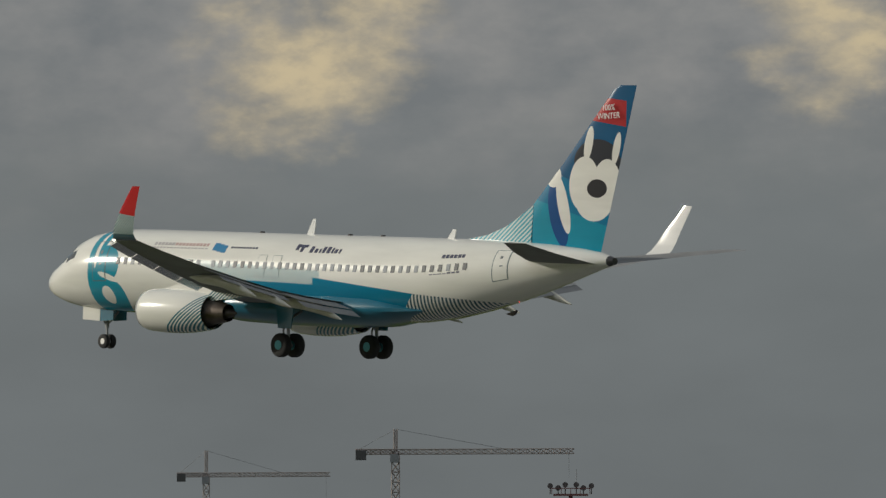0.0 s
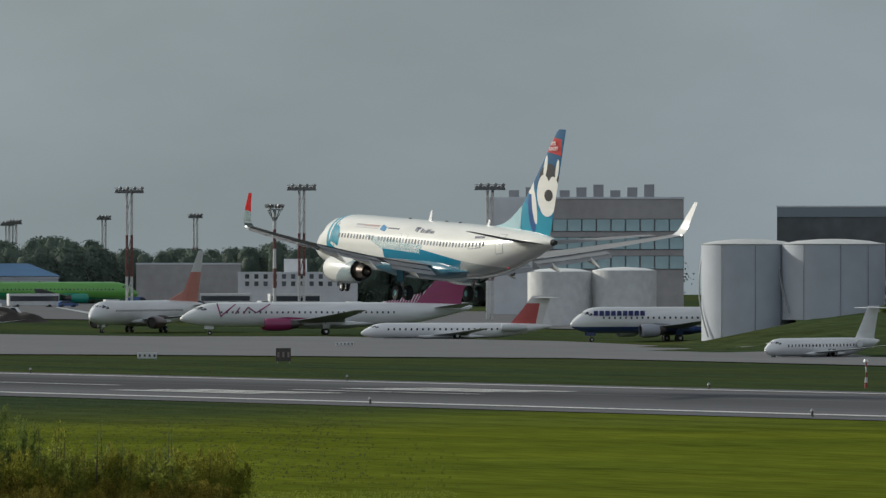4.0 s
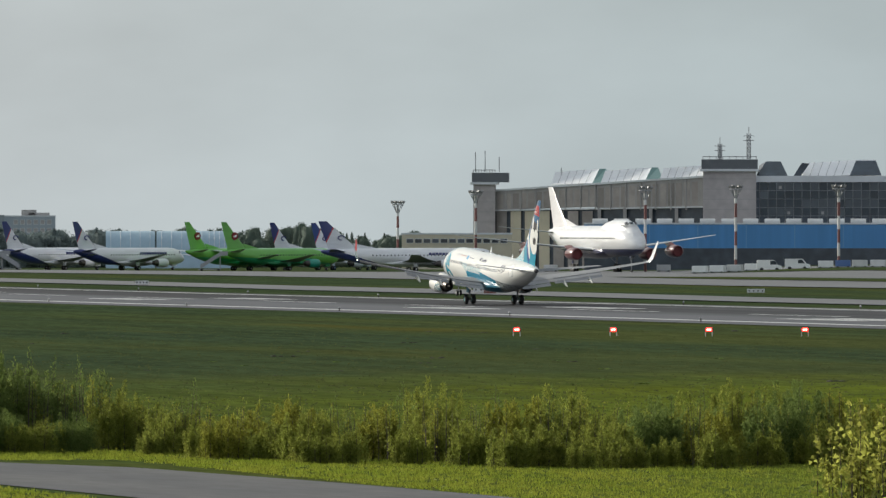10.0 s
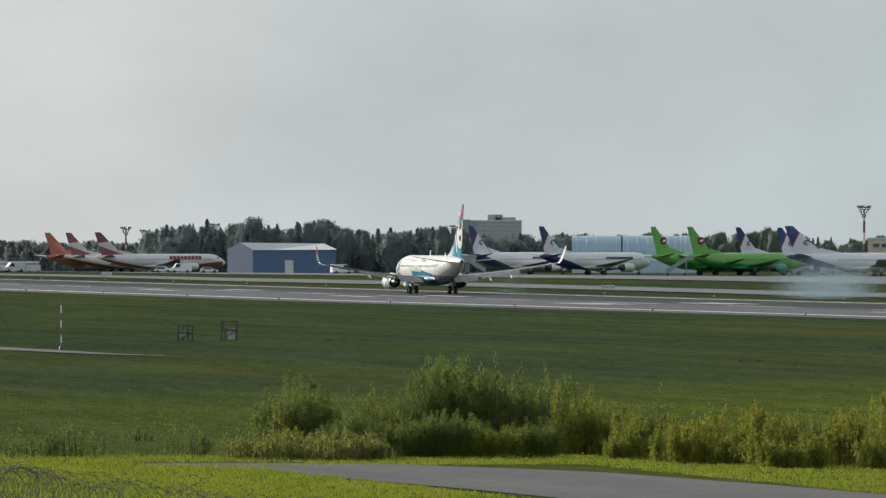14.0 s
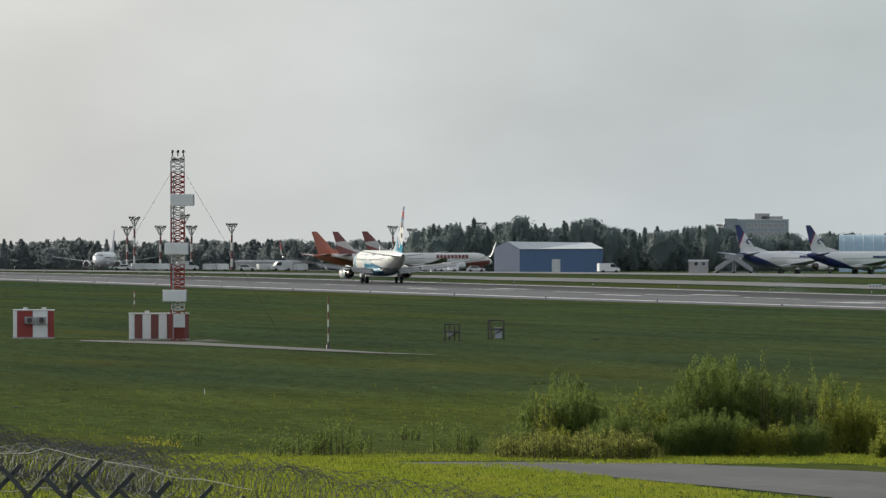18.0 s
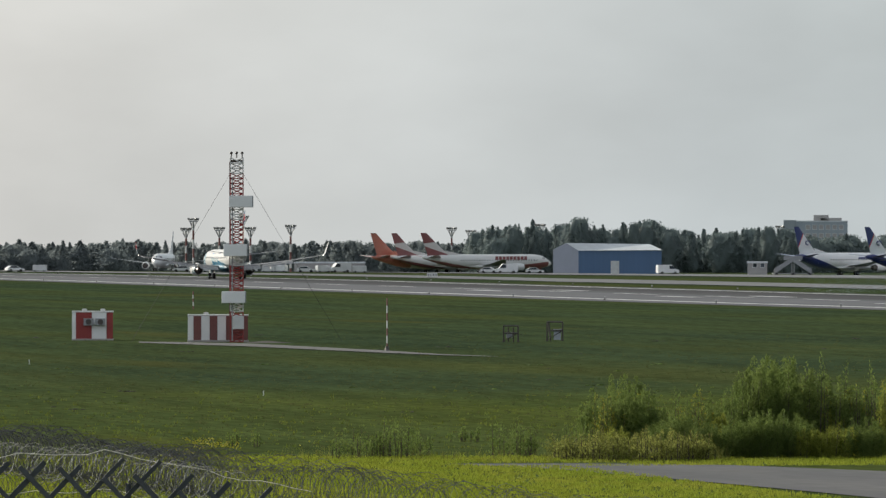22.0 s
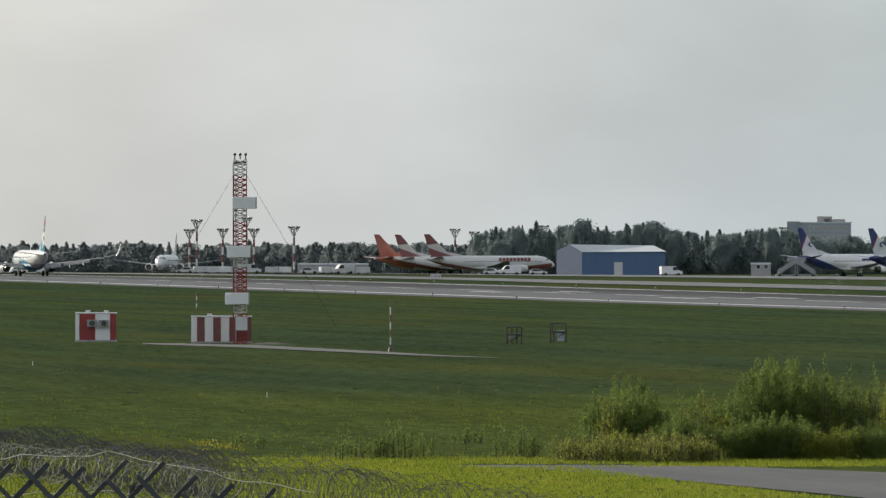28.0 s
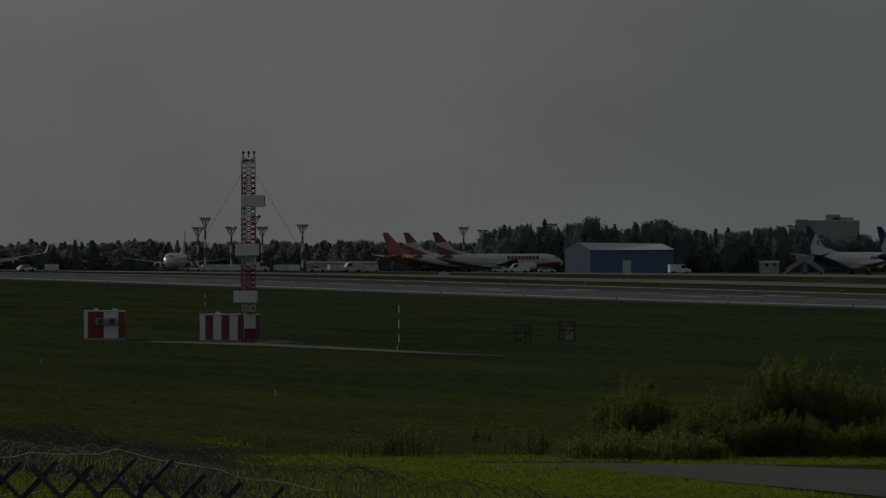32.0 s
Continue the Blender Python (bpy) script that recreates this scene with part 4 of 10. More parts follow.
        for x0, x1 in ((6.1, 8.7), (8.8, 11.5), (11.6, 14.2), (14.3, 16.7)):
            rr = []
            for x in (x0, x1):
                z, yl, wc = wing_z(x)
                rr.append(turned_ring(s * x, yl + 0.42, 0.62, z - 0.20, 0.06, -24))
            part("slat", loft(rr), SLATMETAL, wing, smooth=True)
        part("krueger_flap", loft([turned_ring(s * x, wing_z(x)[1] + 0.5, 0.6, wing_z(x)[0] - 0.42, 0.05, -40) for x in (2.5, 4.1)]), SLATMETAL, wing, smooth=True)
        for x in (3.9, 7.4, 10.2):
            z, yl, wc = wing_z(x)
            rr = []
            for y, q, dz in ((2.3, 0.03, 0.12), (1.5, 0.20, 0.04), (0.3, 0.27, -0.02), (-0.7, 0.24, -0.20), (-1.6, 0.14, -0.48), (-2.2, 0.03, -0.66)):
                rr.append([(s * x + math.sin(2 * math.pi * j / 10) * q * 0.8, yl - wc + y, z - 0.34 + dz + math.cos(2 * math.pi * j / 10) * q) for j in range(10)])
            part("flap_track_fairing", loft(rr), mat("fairing_paint", (0.62, 0.61, 0.54), 0.35, grain=0.06, scale=1.0, coat=0.3), wing, smooth=True)
        part("tailplane", loft([airfoil_ring(s * x, yl, ch, zc + 1.0 + dz, 0.045) for x, yl, ch, dz in ((0.0, -13.1, 4.4, 0), (0.7, -13.55, 4.1, 0.05), (4.0, -15.9, 2.7, 0.45), (7.0, -18.25, 1.45, 0.85), (7.17, -18.65, 1.2, 0.87))]), HERO_WING, root, smooth=True)
        # engine: cowl, intake lip, fan, core nozzle, plug, pylon
        ex, ey, ez, er = s * 4.83, 7.5, 1.98, 1.03
        prof = [(0.55, 0.74), (0.12, 0.78), (0.0, 0.84), (0.08, 0.90), (0.4, 0.97), (1.2, 1.02), (2.2, 1.03), (3.2, 0.98), (4.0, 0.88), (4.45, 0.79), (4.3, 0.74)]
        ring = lambda d, q: [(ex + math.sin(2 * math.pi * j / 28) * er * q, ey - d, ez + math.cos(2 * math.pi * j / 28) * er * q * (0.97 if math.cos(2 * math.pi * j / 28) < -0.7 else 1)) for j in range(28)]
        nac = part("engine_nacelle", loft([ring(*p) for p in prof], cap=False), eng, root, smooth=True)
        part("fan", loft([ring(0.6, 0.76), ring(0.75, 0.76), ring(0.75, 0.05)]), DARKMETAL, nac)
        part("core_nozzle", loft([ring(3.6, 0.60), ring(4.3, 0.60), ring(5.0, 0.50), ring(5.5, 0.40), ring(5.4, 0.36)], cap=False), mat("burnt_nozzle", (0.12, 0.10, 0.085), 0.4, 0.8, grain=0.2, scale=4), nac, smooth=True)
        part("exhaust_cone", loft([ring(4.2, 0.70), ring(5.2, 0.30), ring(5.7, 0.20), ring(6.05, 0.04)]), DARKMETAL, nac, smooth=True)
        part("nacelle_strake", slab([(ey - 0.9, ez + 0.82), (ey - 2.2, ez + 0.86), (ey - 2.2, ez + 1.12)], "x", ex - s * 0.62 - 0.02, ex - s * 0.62 + 0.02), eng, nac)
        part("pylon", slab([(ey - 0.9, ez + 0.95), (ey - 4.6, ez + 0.55), (ey - 6.6, low + 0.1), (ey - 4.4, low + 0.45), (ey - 2.4, low + 0.66)], "x", ex - 0.18, ex + 0.18), eng, root)
    # fin, rudder line, dorsal fillet
    sec = [(5.35, -11.4, -17.5), (6.5, -12.15, -17.8), (7.33, -12.93, -18.02), (9.3, -14.85, -18.52), (11.2, -16.58, -19.0), (12.75, -18.0, -19.4), (12.98, -18.4, -19.45)]
    part("fin", loft([airfoil_ring(0, a, a - b, z, 0.045, vertical=True) for z, a, b in sec]), fin, root, smooth=True)
    part("dorsal_fin", loft([[(-w, y, 5.55), (w, y, 5.55), (w * 0.35, y, z), (-w * 0.35, y, z)] for y, z, w in ((-8.9, 5.78, 0.03), (-10.2, 6.0, 0.10), (-11.4, 6.42, 0.16), (-12.3, 6.92, 0.2), (-13.1, 7.42, 0.16))]), dorsal, root, smooth=True)
    # flight deck windows
    for s in (1, -1):
        for y0, y1, a0, a1 in ((17.95, 17.35, 58, 86), (17.75, 16.95, 36, 56), (17.2, 16.5, 24, 38)):
            a0, a1 = (a0, a1) if s > 0 else (180 - a0, 180 - a1)
            skin_patch("cockpit_window", y0, y1, a0, a1, GLASS, root, 0.014, 3, 4)
    # cabin windows
    first, wa = None, 13.5
    for s in (1, -1):
        for i in range(47):
            y = 13.0 - i * 0.508
            if i == 12:
                continue
            p = hull_point(y, wa if s > 0 else 180 - wa, 0.004)
            m = pose(p.x, p.y, p.z, 0, -s * wa, 0)
            if first is None:
                bm = bmesh.new()
                box_bm(bm, -0.010, -0.12, -0.165, 0.010, 0.12, 0.165, 0.009)
                first = part("cabin_window", bm, CABINGLASS, root)
                first.matrix_basis = m
            else:
                share(first, m)
    # doors and overwing exits, port and starboard
    for s in (1, -1):
        for y, w, a0, a1 in ((14.35, 0.43, -14, 44), (-12.45, 0.41, -18, 42), (3.1, 0.27, -2, 28), (2.1, 0.27, -2, 28)):
            flip = (lambda a: a) if s > 0 else (lambda a: 180 - a)
            rw = 0.05 if w > 0.3 else 0.022
            rim = skin_patch("cabin_door" if w > 0.3 else "overwing_exit", y - w - rw, y + w + rw, flip(a0 - 28 * rw), flip(a1 + 28 * rw), DOORRIM, root, 0.006, 3, 8)
            skin_patch("door_leaf", y - w, y + w, flip(a0), flip(a1), DOORLEAF if w > 0.3 and y < 0 else body, rim, 0.012, 3, 8)
            if w > 0.3:
                skin_patch("door_window", y - 0.07, y + 0.07, flip(24), flip(29), CABINGLASS, rim, 0.02, 2, 3)
                skin_patch("door_handle", y - 0.16, y + 0.02, flip(8), flip(10), DOORRIM, rim, 0.02, 2, 2)
    # lettering stands in as plain bars and shapes; one slogan is readable
    navy, grey = mat("navy_lettering", (0.045, 0.05, 0.10), 0.4), mat("pale_lettering", (0.48, 0.45, 0.46), 0.4)
    rose, blue = mat("rose_lettering", (0.55, 0.38, 0.36), 0.4), mat("emblem_blue", (0.01, 0.20, 0.42), 0.4)

    def bar(y0, y1, a0, a1, material, nm="lettering_bar"):
        return skin_patch(nm, y0, y1, 180 - a0, 180 - a1, material, root, 0.01, 2, 3)
    y = 0.15
    for w, h in ((0.30, 11), (0.26, 7), (0.17, 7), (0.26, 11), (0.28, 11), (0.16, 9), (0.26, 7), (0.17, 7)):
        bar(y, y - w * 0.72, 34.5, 34.5 + h, navy)
        y -= w + 0.04
    bar(1.15, 0.95, 38, 49, navy, "airline_emblem")
    bar(0.95, 0.42, 43, 48, navy, "airline_emblem")
    bar(0.80, 0.62, 35, 43, navy, "airline_emblem")
    for k in range(3):
        bar(6.75 - 0.3 * k, 6.42 - 0.3 * k, 33 - 1.5 * k, 42 + 2 * (2 - k), blue, "sponsor_emblem")
    for k in range(9):
        bar(5.55 - k * 0.21, 5.41 - k * 0.21, 37.5, 40.5, navy)
    for k in range(16):
        bar(10.9 - k * 0.24, 10.74 - k * 0.24, 39.5, 44.5, grey if k < 6 else rose)
        bar(10.9 - k * 0.24, 10.72 - k * 0.24, 34.5, 36.5, grey)
    for k in range(6):
        bar(-8.75 - k * 0.25, -8.93 - k * 0.25, 29, 35, navy)
    for k in range(7):
        bar(-8.2 - k * 0.28, -8.4 - k * 0.28, 4, 6.5 if k > 3 else 5.2, navy)
    w = new("slogan_lettering", word_mesh("100%\nWINTER", 0.38))
    w.data.materials.append(WHITE)
    w.parent = root
    w.matrix_basis = Matrix.Translation((-0.155, -17.85, 11.75)) @ Matrix(((0, 0, -1, 0), (-1, 0, 0, 0), (0, 1, 0, 0), (0, 0, 0, 1))) @ pose(0, 0, 0, 0, 0, 4)
    # aerials, drain mast, tail bumper, lamps
    for y, hgt in ((1.95, 0.72), (-7.45, 0.42)):
        part("blade_aerial", slab([(y, zc + 1.9), (y - 0.5, zc + 1.9), (y - 0.62, zc + 2.0 + hgt), (y - 0.40, zc + 2.0 + hgt)], "x", -0.03, 0.03), WHITE, root)
    for y in (-1.0, -3.2, 5.0):
        bm = bmesh.new()
        cyl_bm(bm, (0, y, zc + 1.97), (0, y, zc + 2.06), 0.16, 0.10, 10)
        part("crown_beacon", bm, DARKMETAL, root)
    part("tail_skid", slab([(-11.5, zc - 1.40), (-12.2, zc - 1.2), (-12.1, zc - 1.40), (-11.9, zc - 1.48)], "x", -0.06, 0.06), DARKMETAL, root)
    for x, y, z, r, mt in ((-1.25, -13.6, 2.95, 0.022, LAMPRED), (-17.1, -3.35, low + 2.56, 0.06, LAMPWHITE), (17.1, -4.9, low + 2.6, 0.06, LAMPWHITE)):
        bm = bmesh.new()
        bmesh.ops.create_icosphere(bm, subdivisions=2, radius=r, matrix=Matrix.Translation((x, y, z)))
        part("navigation_lamp", bm, mt, root if abs(x) < 5 else wings[0][0] if x < 0 else wings[1][0])
    # landing gear, each leg with its wheels, which sinks into the fairing when the weight comes on
    legs = []
    wr = 0.565
    for s in (-1, 1):
        bm = bmesh.new()
        cyl_bm(bm, (s * 2.86, 0, wr), (s * 2.86, 0, 1.7), 0.085, 0.085, 12)
        cyl_bm(bm, (s * 2.86, 0, 1.5), (s * 2.80, 0.08, low + 0.05), 0.15, 0.17, 12)
        cyl_bm(bm, (s * 2.3, 0, wr), (s * 3.42, 0, wr), 0.1, 0.1, 10)
        cyl_bm(bm, (s * 2.83, 0.05, 1.75), (s * 1.2, 0.1, low - 0.1), 0.07, 0.07, 8)
        cyl_bm(bm, (s * 2.86, 0.22, 0.75), (s * 2.86, 0.34, 1.25), 0.045, 0.045, 6)
        cyl_bm(bm, (s * 2.86, 0.34, 1.25), (s * 2.86, 0.14, 1.75), 0.045, 0.045, 6)
        leg = part("main_gear_leg", bm, STEEL, root)
        for o in (-0.43, 0.43):
            wheel(leg, "main_wheel", (s * 2.86 + o, 0, wr), wr, 0.40, 22, HERO_RIM)
        part("gear_door", slab([(-0.45, 1.35), (0.42, 1.35), (0.62, low - 0.05), (-0.62, low - 0.05)], "x", s * 3.08, s * 3.14), belly, leg)
        legs.append(leg)
    ny, nr = 15.6, 0.35
    bm = bmesh.new()
    cyl_bm(bm, (0, ny, nr), (0, ny + 0.04, 1.2), 0.06, 0.06, 10)
    cyl_bm(bm, (0, ny + 0.03, 1.0), (0, ny + 0.1, zc - 1.7), 0.10, 0.12, 10)
    cyl_bm(bm, (-0.3, ny, nr), (0.3, ny, nr), 0.06, 0.06, 8)
    cyl_bm(bm, (0, ny, 1.15), (0, ny - 0.95, zc - 1.8), 0.05, 0.05, 8)
    leg = part("nose_gear_leg", bm, STEEL, root)
    for o in (-0.21, 0.21):
        wheel(leg, "nose_wheel", (o, ny, nr), nr, 0.2, 18, ALU)
    bm = bmesh.new()
    cyl_bm(bm, (0, ny + 0.14, 1.28), (0, ny + 0.2, 1.28), 0.09, 0.09, 10)
    part("taxi_lamp", bm, STEEL, leg)
    legs.append(leg)
    for s in (-1, 1):
        part("nose_gear_door", slab([(ny + 1.3, zc - 2.42), (ny + 0.1, zc - 2.46), (ny + 0.1, zc - 1.85), (ny + 1.3, zc - 1.75)], "x", s * 0.40, s * 0.44), DOORLEAF, root)
        part("nose_gear_door", slab([(ny + 0.05, zc - 2.46), (ny - 0.85, zc - 2.4), (ny - 0.85, zc - 1.9), (ny + 0.05, zc - 1.85)], "x", s * 0.40, s * 0.44), belly, root)
    return root, legs, wings


hero, hero_legs, hero_wings = hero_plane()


def hero_rows():
    """Seconds, bearing from the eye, wheel height over the runway, nose-up pitch, roll and yaw; the line is the runway's centre."""
    table = """0 42.399 20.07 2.65 -.1 1.35; .5 39.47 18.38 2.45 0 1.35; 1 36.665 16.64 2.26 .1 1.33; 1.5 34.349 14.93 2.0 1.45 1.2; 2 32.132 12.90 1.81 2.46 1.05; 2.5 30.31 11.25 1.85 1.9 .95;
    4.5 24.565 5.45 2.6 .95 .25; 5 23.351 4.29 2.72 .99 .07; 5.5 22.347 3.1 2.9 .8 -.25; 6 21.342 2.2 3.15 .5 -.65; 7 19.648 1.1 3.5 .35 -.95; 8 18.220 .7 3.44 .47 -.96; 9 16.985 .28 3.2 .45 -.8;
    10 15.942 .05 3.2 .4 -.8; 10.3 15.658 0 3.1 .3 -.7; 11 15.040 -.27 2.7 .1 -.6; 12 14.221 -.33 1.8 0 -.5; 13 13.529 -.33 .3 0 -.1; 15 12.322 -.33 0 0 0; 17.5 11.238 -.33 0 0 0; 19 10.694 -.33 0 0 0; 21 10.10 -.33 0 0 0; 23 9.550 -.33 0 0 0;
    25 9.141 -.33 0 0 0; 26.5 8.86 -.33 0 0 0; 28 8.66 -.33 0 0 0; 30 8.42 -.33 0 0 0; 32 8.22 -.33 0 0 0"""
    rows = []
    for item in table.split(";"):
        t, az, z, p, roll, yaw = (float(v) for v in item.split())
        y = 312.0 / math.tan(radians(az))
        rows.append((t, pose(312.0, y, ground_z(312, y) + 0.05 + z, p, roll, yaw)))
    return rows


# ---------------------------------------------------------------- parked aircraft
def emblem_disc(root, y, z, r, material, thick=0.32):
    bm = bmesh.new()
    cyl_bm(bm, (-thick, y, z), (thick, y, z), r, r, 20)
    return part("airline_emblem", bm, material, root)


def bars_on(root, y0, n, step, z, h, W, material):
    """Airline titles on both sides as plain bars."""
    first = None
    for s in (-1, 1):
        for i in range(n):
            m = pose(s * W * 0.5, y0 - i * step, z)
            if first is None:
                first = box("title_bar", (-0.06, -step * 0.36, -h / 2, 0.06, step * 0.36, h / 2), material, root)
                first.matrix_basis = m
            else:
                share(first, m)


GREEN = (0.15, 0.43, 0.075)
GREEN_PAINTS = dict(body=paint("lime_paint", GREEN, [((0.03, 0.30, 0.12), [(-0.05, -1, 2.6)])]), fin=paint("lime_fin_paint", GREEN, []), wing=WINGGREY, engine=paint("teal_green_paint", (0.02, 0.28, 0.20), []))
NAVY = (0.025, 0.04, 0.17)


def navy_scheme(back):
    """White with navy tail band; back is how far its tail stands behind the short type's."""
    return dict(body=paint("white_navy_paint", (0.80, 0.81, 0.82), [(NAVY, [(-0.30, -1, 0.2 - 0.3 * back)]), (NAVY, [(-1, 0, -17.8 - back)])]),
                fin=paint("white_navy_fin_paint", (0.74, 0.76, 0.78), [((0.5, 0.05, 0.06), [(-1, 0.52, -21.35 - back)]), (NAVY, [(-1, 0.52, -21.65 - back)])]), tailplane=paint("navy_paint", NAVY, []), engine=paint("white_engine_paint", (0.72, 0.74, 0.76), []))


URP, URP_LONG = navy_scheme(0.0), navy_scheme(3.3)
PINK_PAINTS = dict(body=paint("plain_white_paint", (0.76, 0.77, 0.77), []), fin=paint("magenta_fin_paint", (0.30, 0.03, 0.12), [((0.62, 0.55, 0.58), [(1, 0.9, 9.5 + 0.5)], (2.2, 0.5, 0.4)), ((0.55, 0.5, 0.53), [(0, 1, -12.2)])]), engine=paint("magenta_paint", (0.25, 0.02, 0.10), []))
W2P = dict(body=PINK_PAINTS["body"], fin=paint("salmon_fin_paint", (0.62, 0.62, 0.60), [((0.50, 0.14, 0.09), [(1, 0.3, 16.0 - 0.9)]), ((0.50, 0.14, 0.09), [(0, -1, 10.0)])]), engine=paint("dark_engine_paint", (0.08, 0.05, 0.05), []))
ATP = dict(body=PINK_PAINTS["body"], fin=paint("white_gold_fin_paint", (0.74, 0.74, 0.70), [((0.55, 0.36, 0.05), [(-1, 0.1, -16.6 - 1)]), ((0.10, 0.22, 0.45), [(-1, 0.1, -17.6 - 1)])]), engine=PINK_PAINTS["body"], fan=RED)
TRP = dict(body=paint("white_blue_belly_paint", (0.76, 0.77, 0.77), [((0.03, 0.06, 0.20), [(0, -1, 2.3)])]), fin=paint("white_fin_paint", (0.74, 0.75, 0.76), []), engine=paint("navy_engine_paint", (0.35, 0.37, 0.42), []))
# wine red of the far stands, raised in tone: distance haze put into it
WINE_HAZED = (0.25, 0.085, 0.085)
RWP = dict(body=paint("white_wine_paint", (0.72, 0.72, 0.70), [(WINE_HAZED, [(-0.16, -1, 0.7), (-1, 0, -3.0)]), (WINE_HAZED, [(0.10, -1, 1.3), (1, 0, -3), (-1, 0, 20.5)])]), fin=paint("wine_fin_paint", (0.66, 0.64, 0.62), [(WINE_HAZED, [(-0.1, 1, -10.9)]), (WINE_HAZED, [(-0.3, -1, 1.4)])]), engine=PINK_PAINTS["body"], tailplane=paint("wine_paint", WINE_HAZED, []))
ORP = dict(body=paint("white_orange_paint", (0.70, 0.62, 0.56), [((0.42, 0.15, 0.105), [(-0.22, -1, 0.8), (-1, 0, -9.0)])]), fin=paint("orange_fin_paint", (0.42, 0.15, 0.105), []), engine=PINK_PAINTS["body"], tailplane=paint("orange_paint", (0.42, 0.15, 0.105), []))
TANP = dict(body=paint("tan_paint", (0.52, 0.27, 0.13), []), fin=paint("tan_fin_paint", (0.48, 0.19, 0.06), []), engine=paint("blue_cowl_paint", (0.03, 0.08, 0.25), []), wing=WINGGREY)
SMALLP = dict(body=paint("regional_white_paint", (0.84, 0.85, 0.85), []), fin=paint("regional_fin_paint", (0.82, 0.83, 0.83), []), engine=paint("regional_engine_paint", (0.6, 0.62, 0.63), []), wing=mat("pale_wing", (0.6, 0.62, 0.63), 0.4), tailplane=WHITE)
CRP = dict(body=SMALLP["body"], fin=paint("red_white_fin_paint", (0.70, 0.68, 0.66), [((0.45, 0.06, 0.05), [(1, 0.2, 12.2), (0, -1, 5.6)])]), engine=SMALLP["engine"], wing=SMALLP["wing"])
JUMP = dict(body=paint("jumbo_white_paint", (0.80, 0.80, 0.79), [((0.02, 0.025, 0.09), [(0, -1, 5.3)])]), fin=paint("jumbo_fin_paint", (0.80, 0.78, 0.78), []), engine=paint("jumbo_engine_paint", (0.13, 0.03, 0.035), []), fan=mat("engine_cover_red", (0.16, 0.03, 0.03), 0.6), belly=paint("jumbo_belly_paint", (0.02, 0.025, 0.09), []))
MAROON = mat("maroon_emblem", (0.20, 0.02, 0.02), 0.5)
NAVYM = mat("navy_titles", (0.03, 0.04, 0.16), 0.5)
MAGM = mat("magenta_titles", (0.22, 0.02, 0.10), 0.5)
WINEM = mat("wine_titles", WINE_HAZED, 0.5)


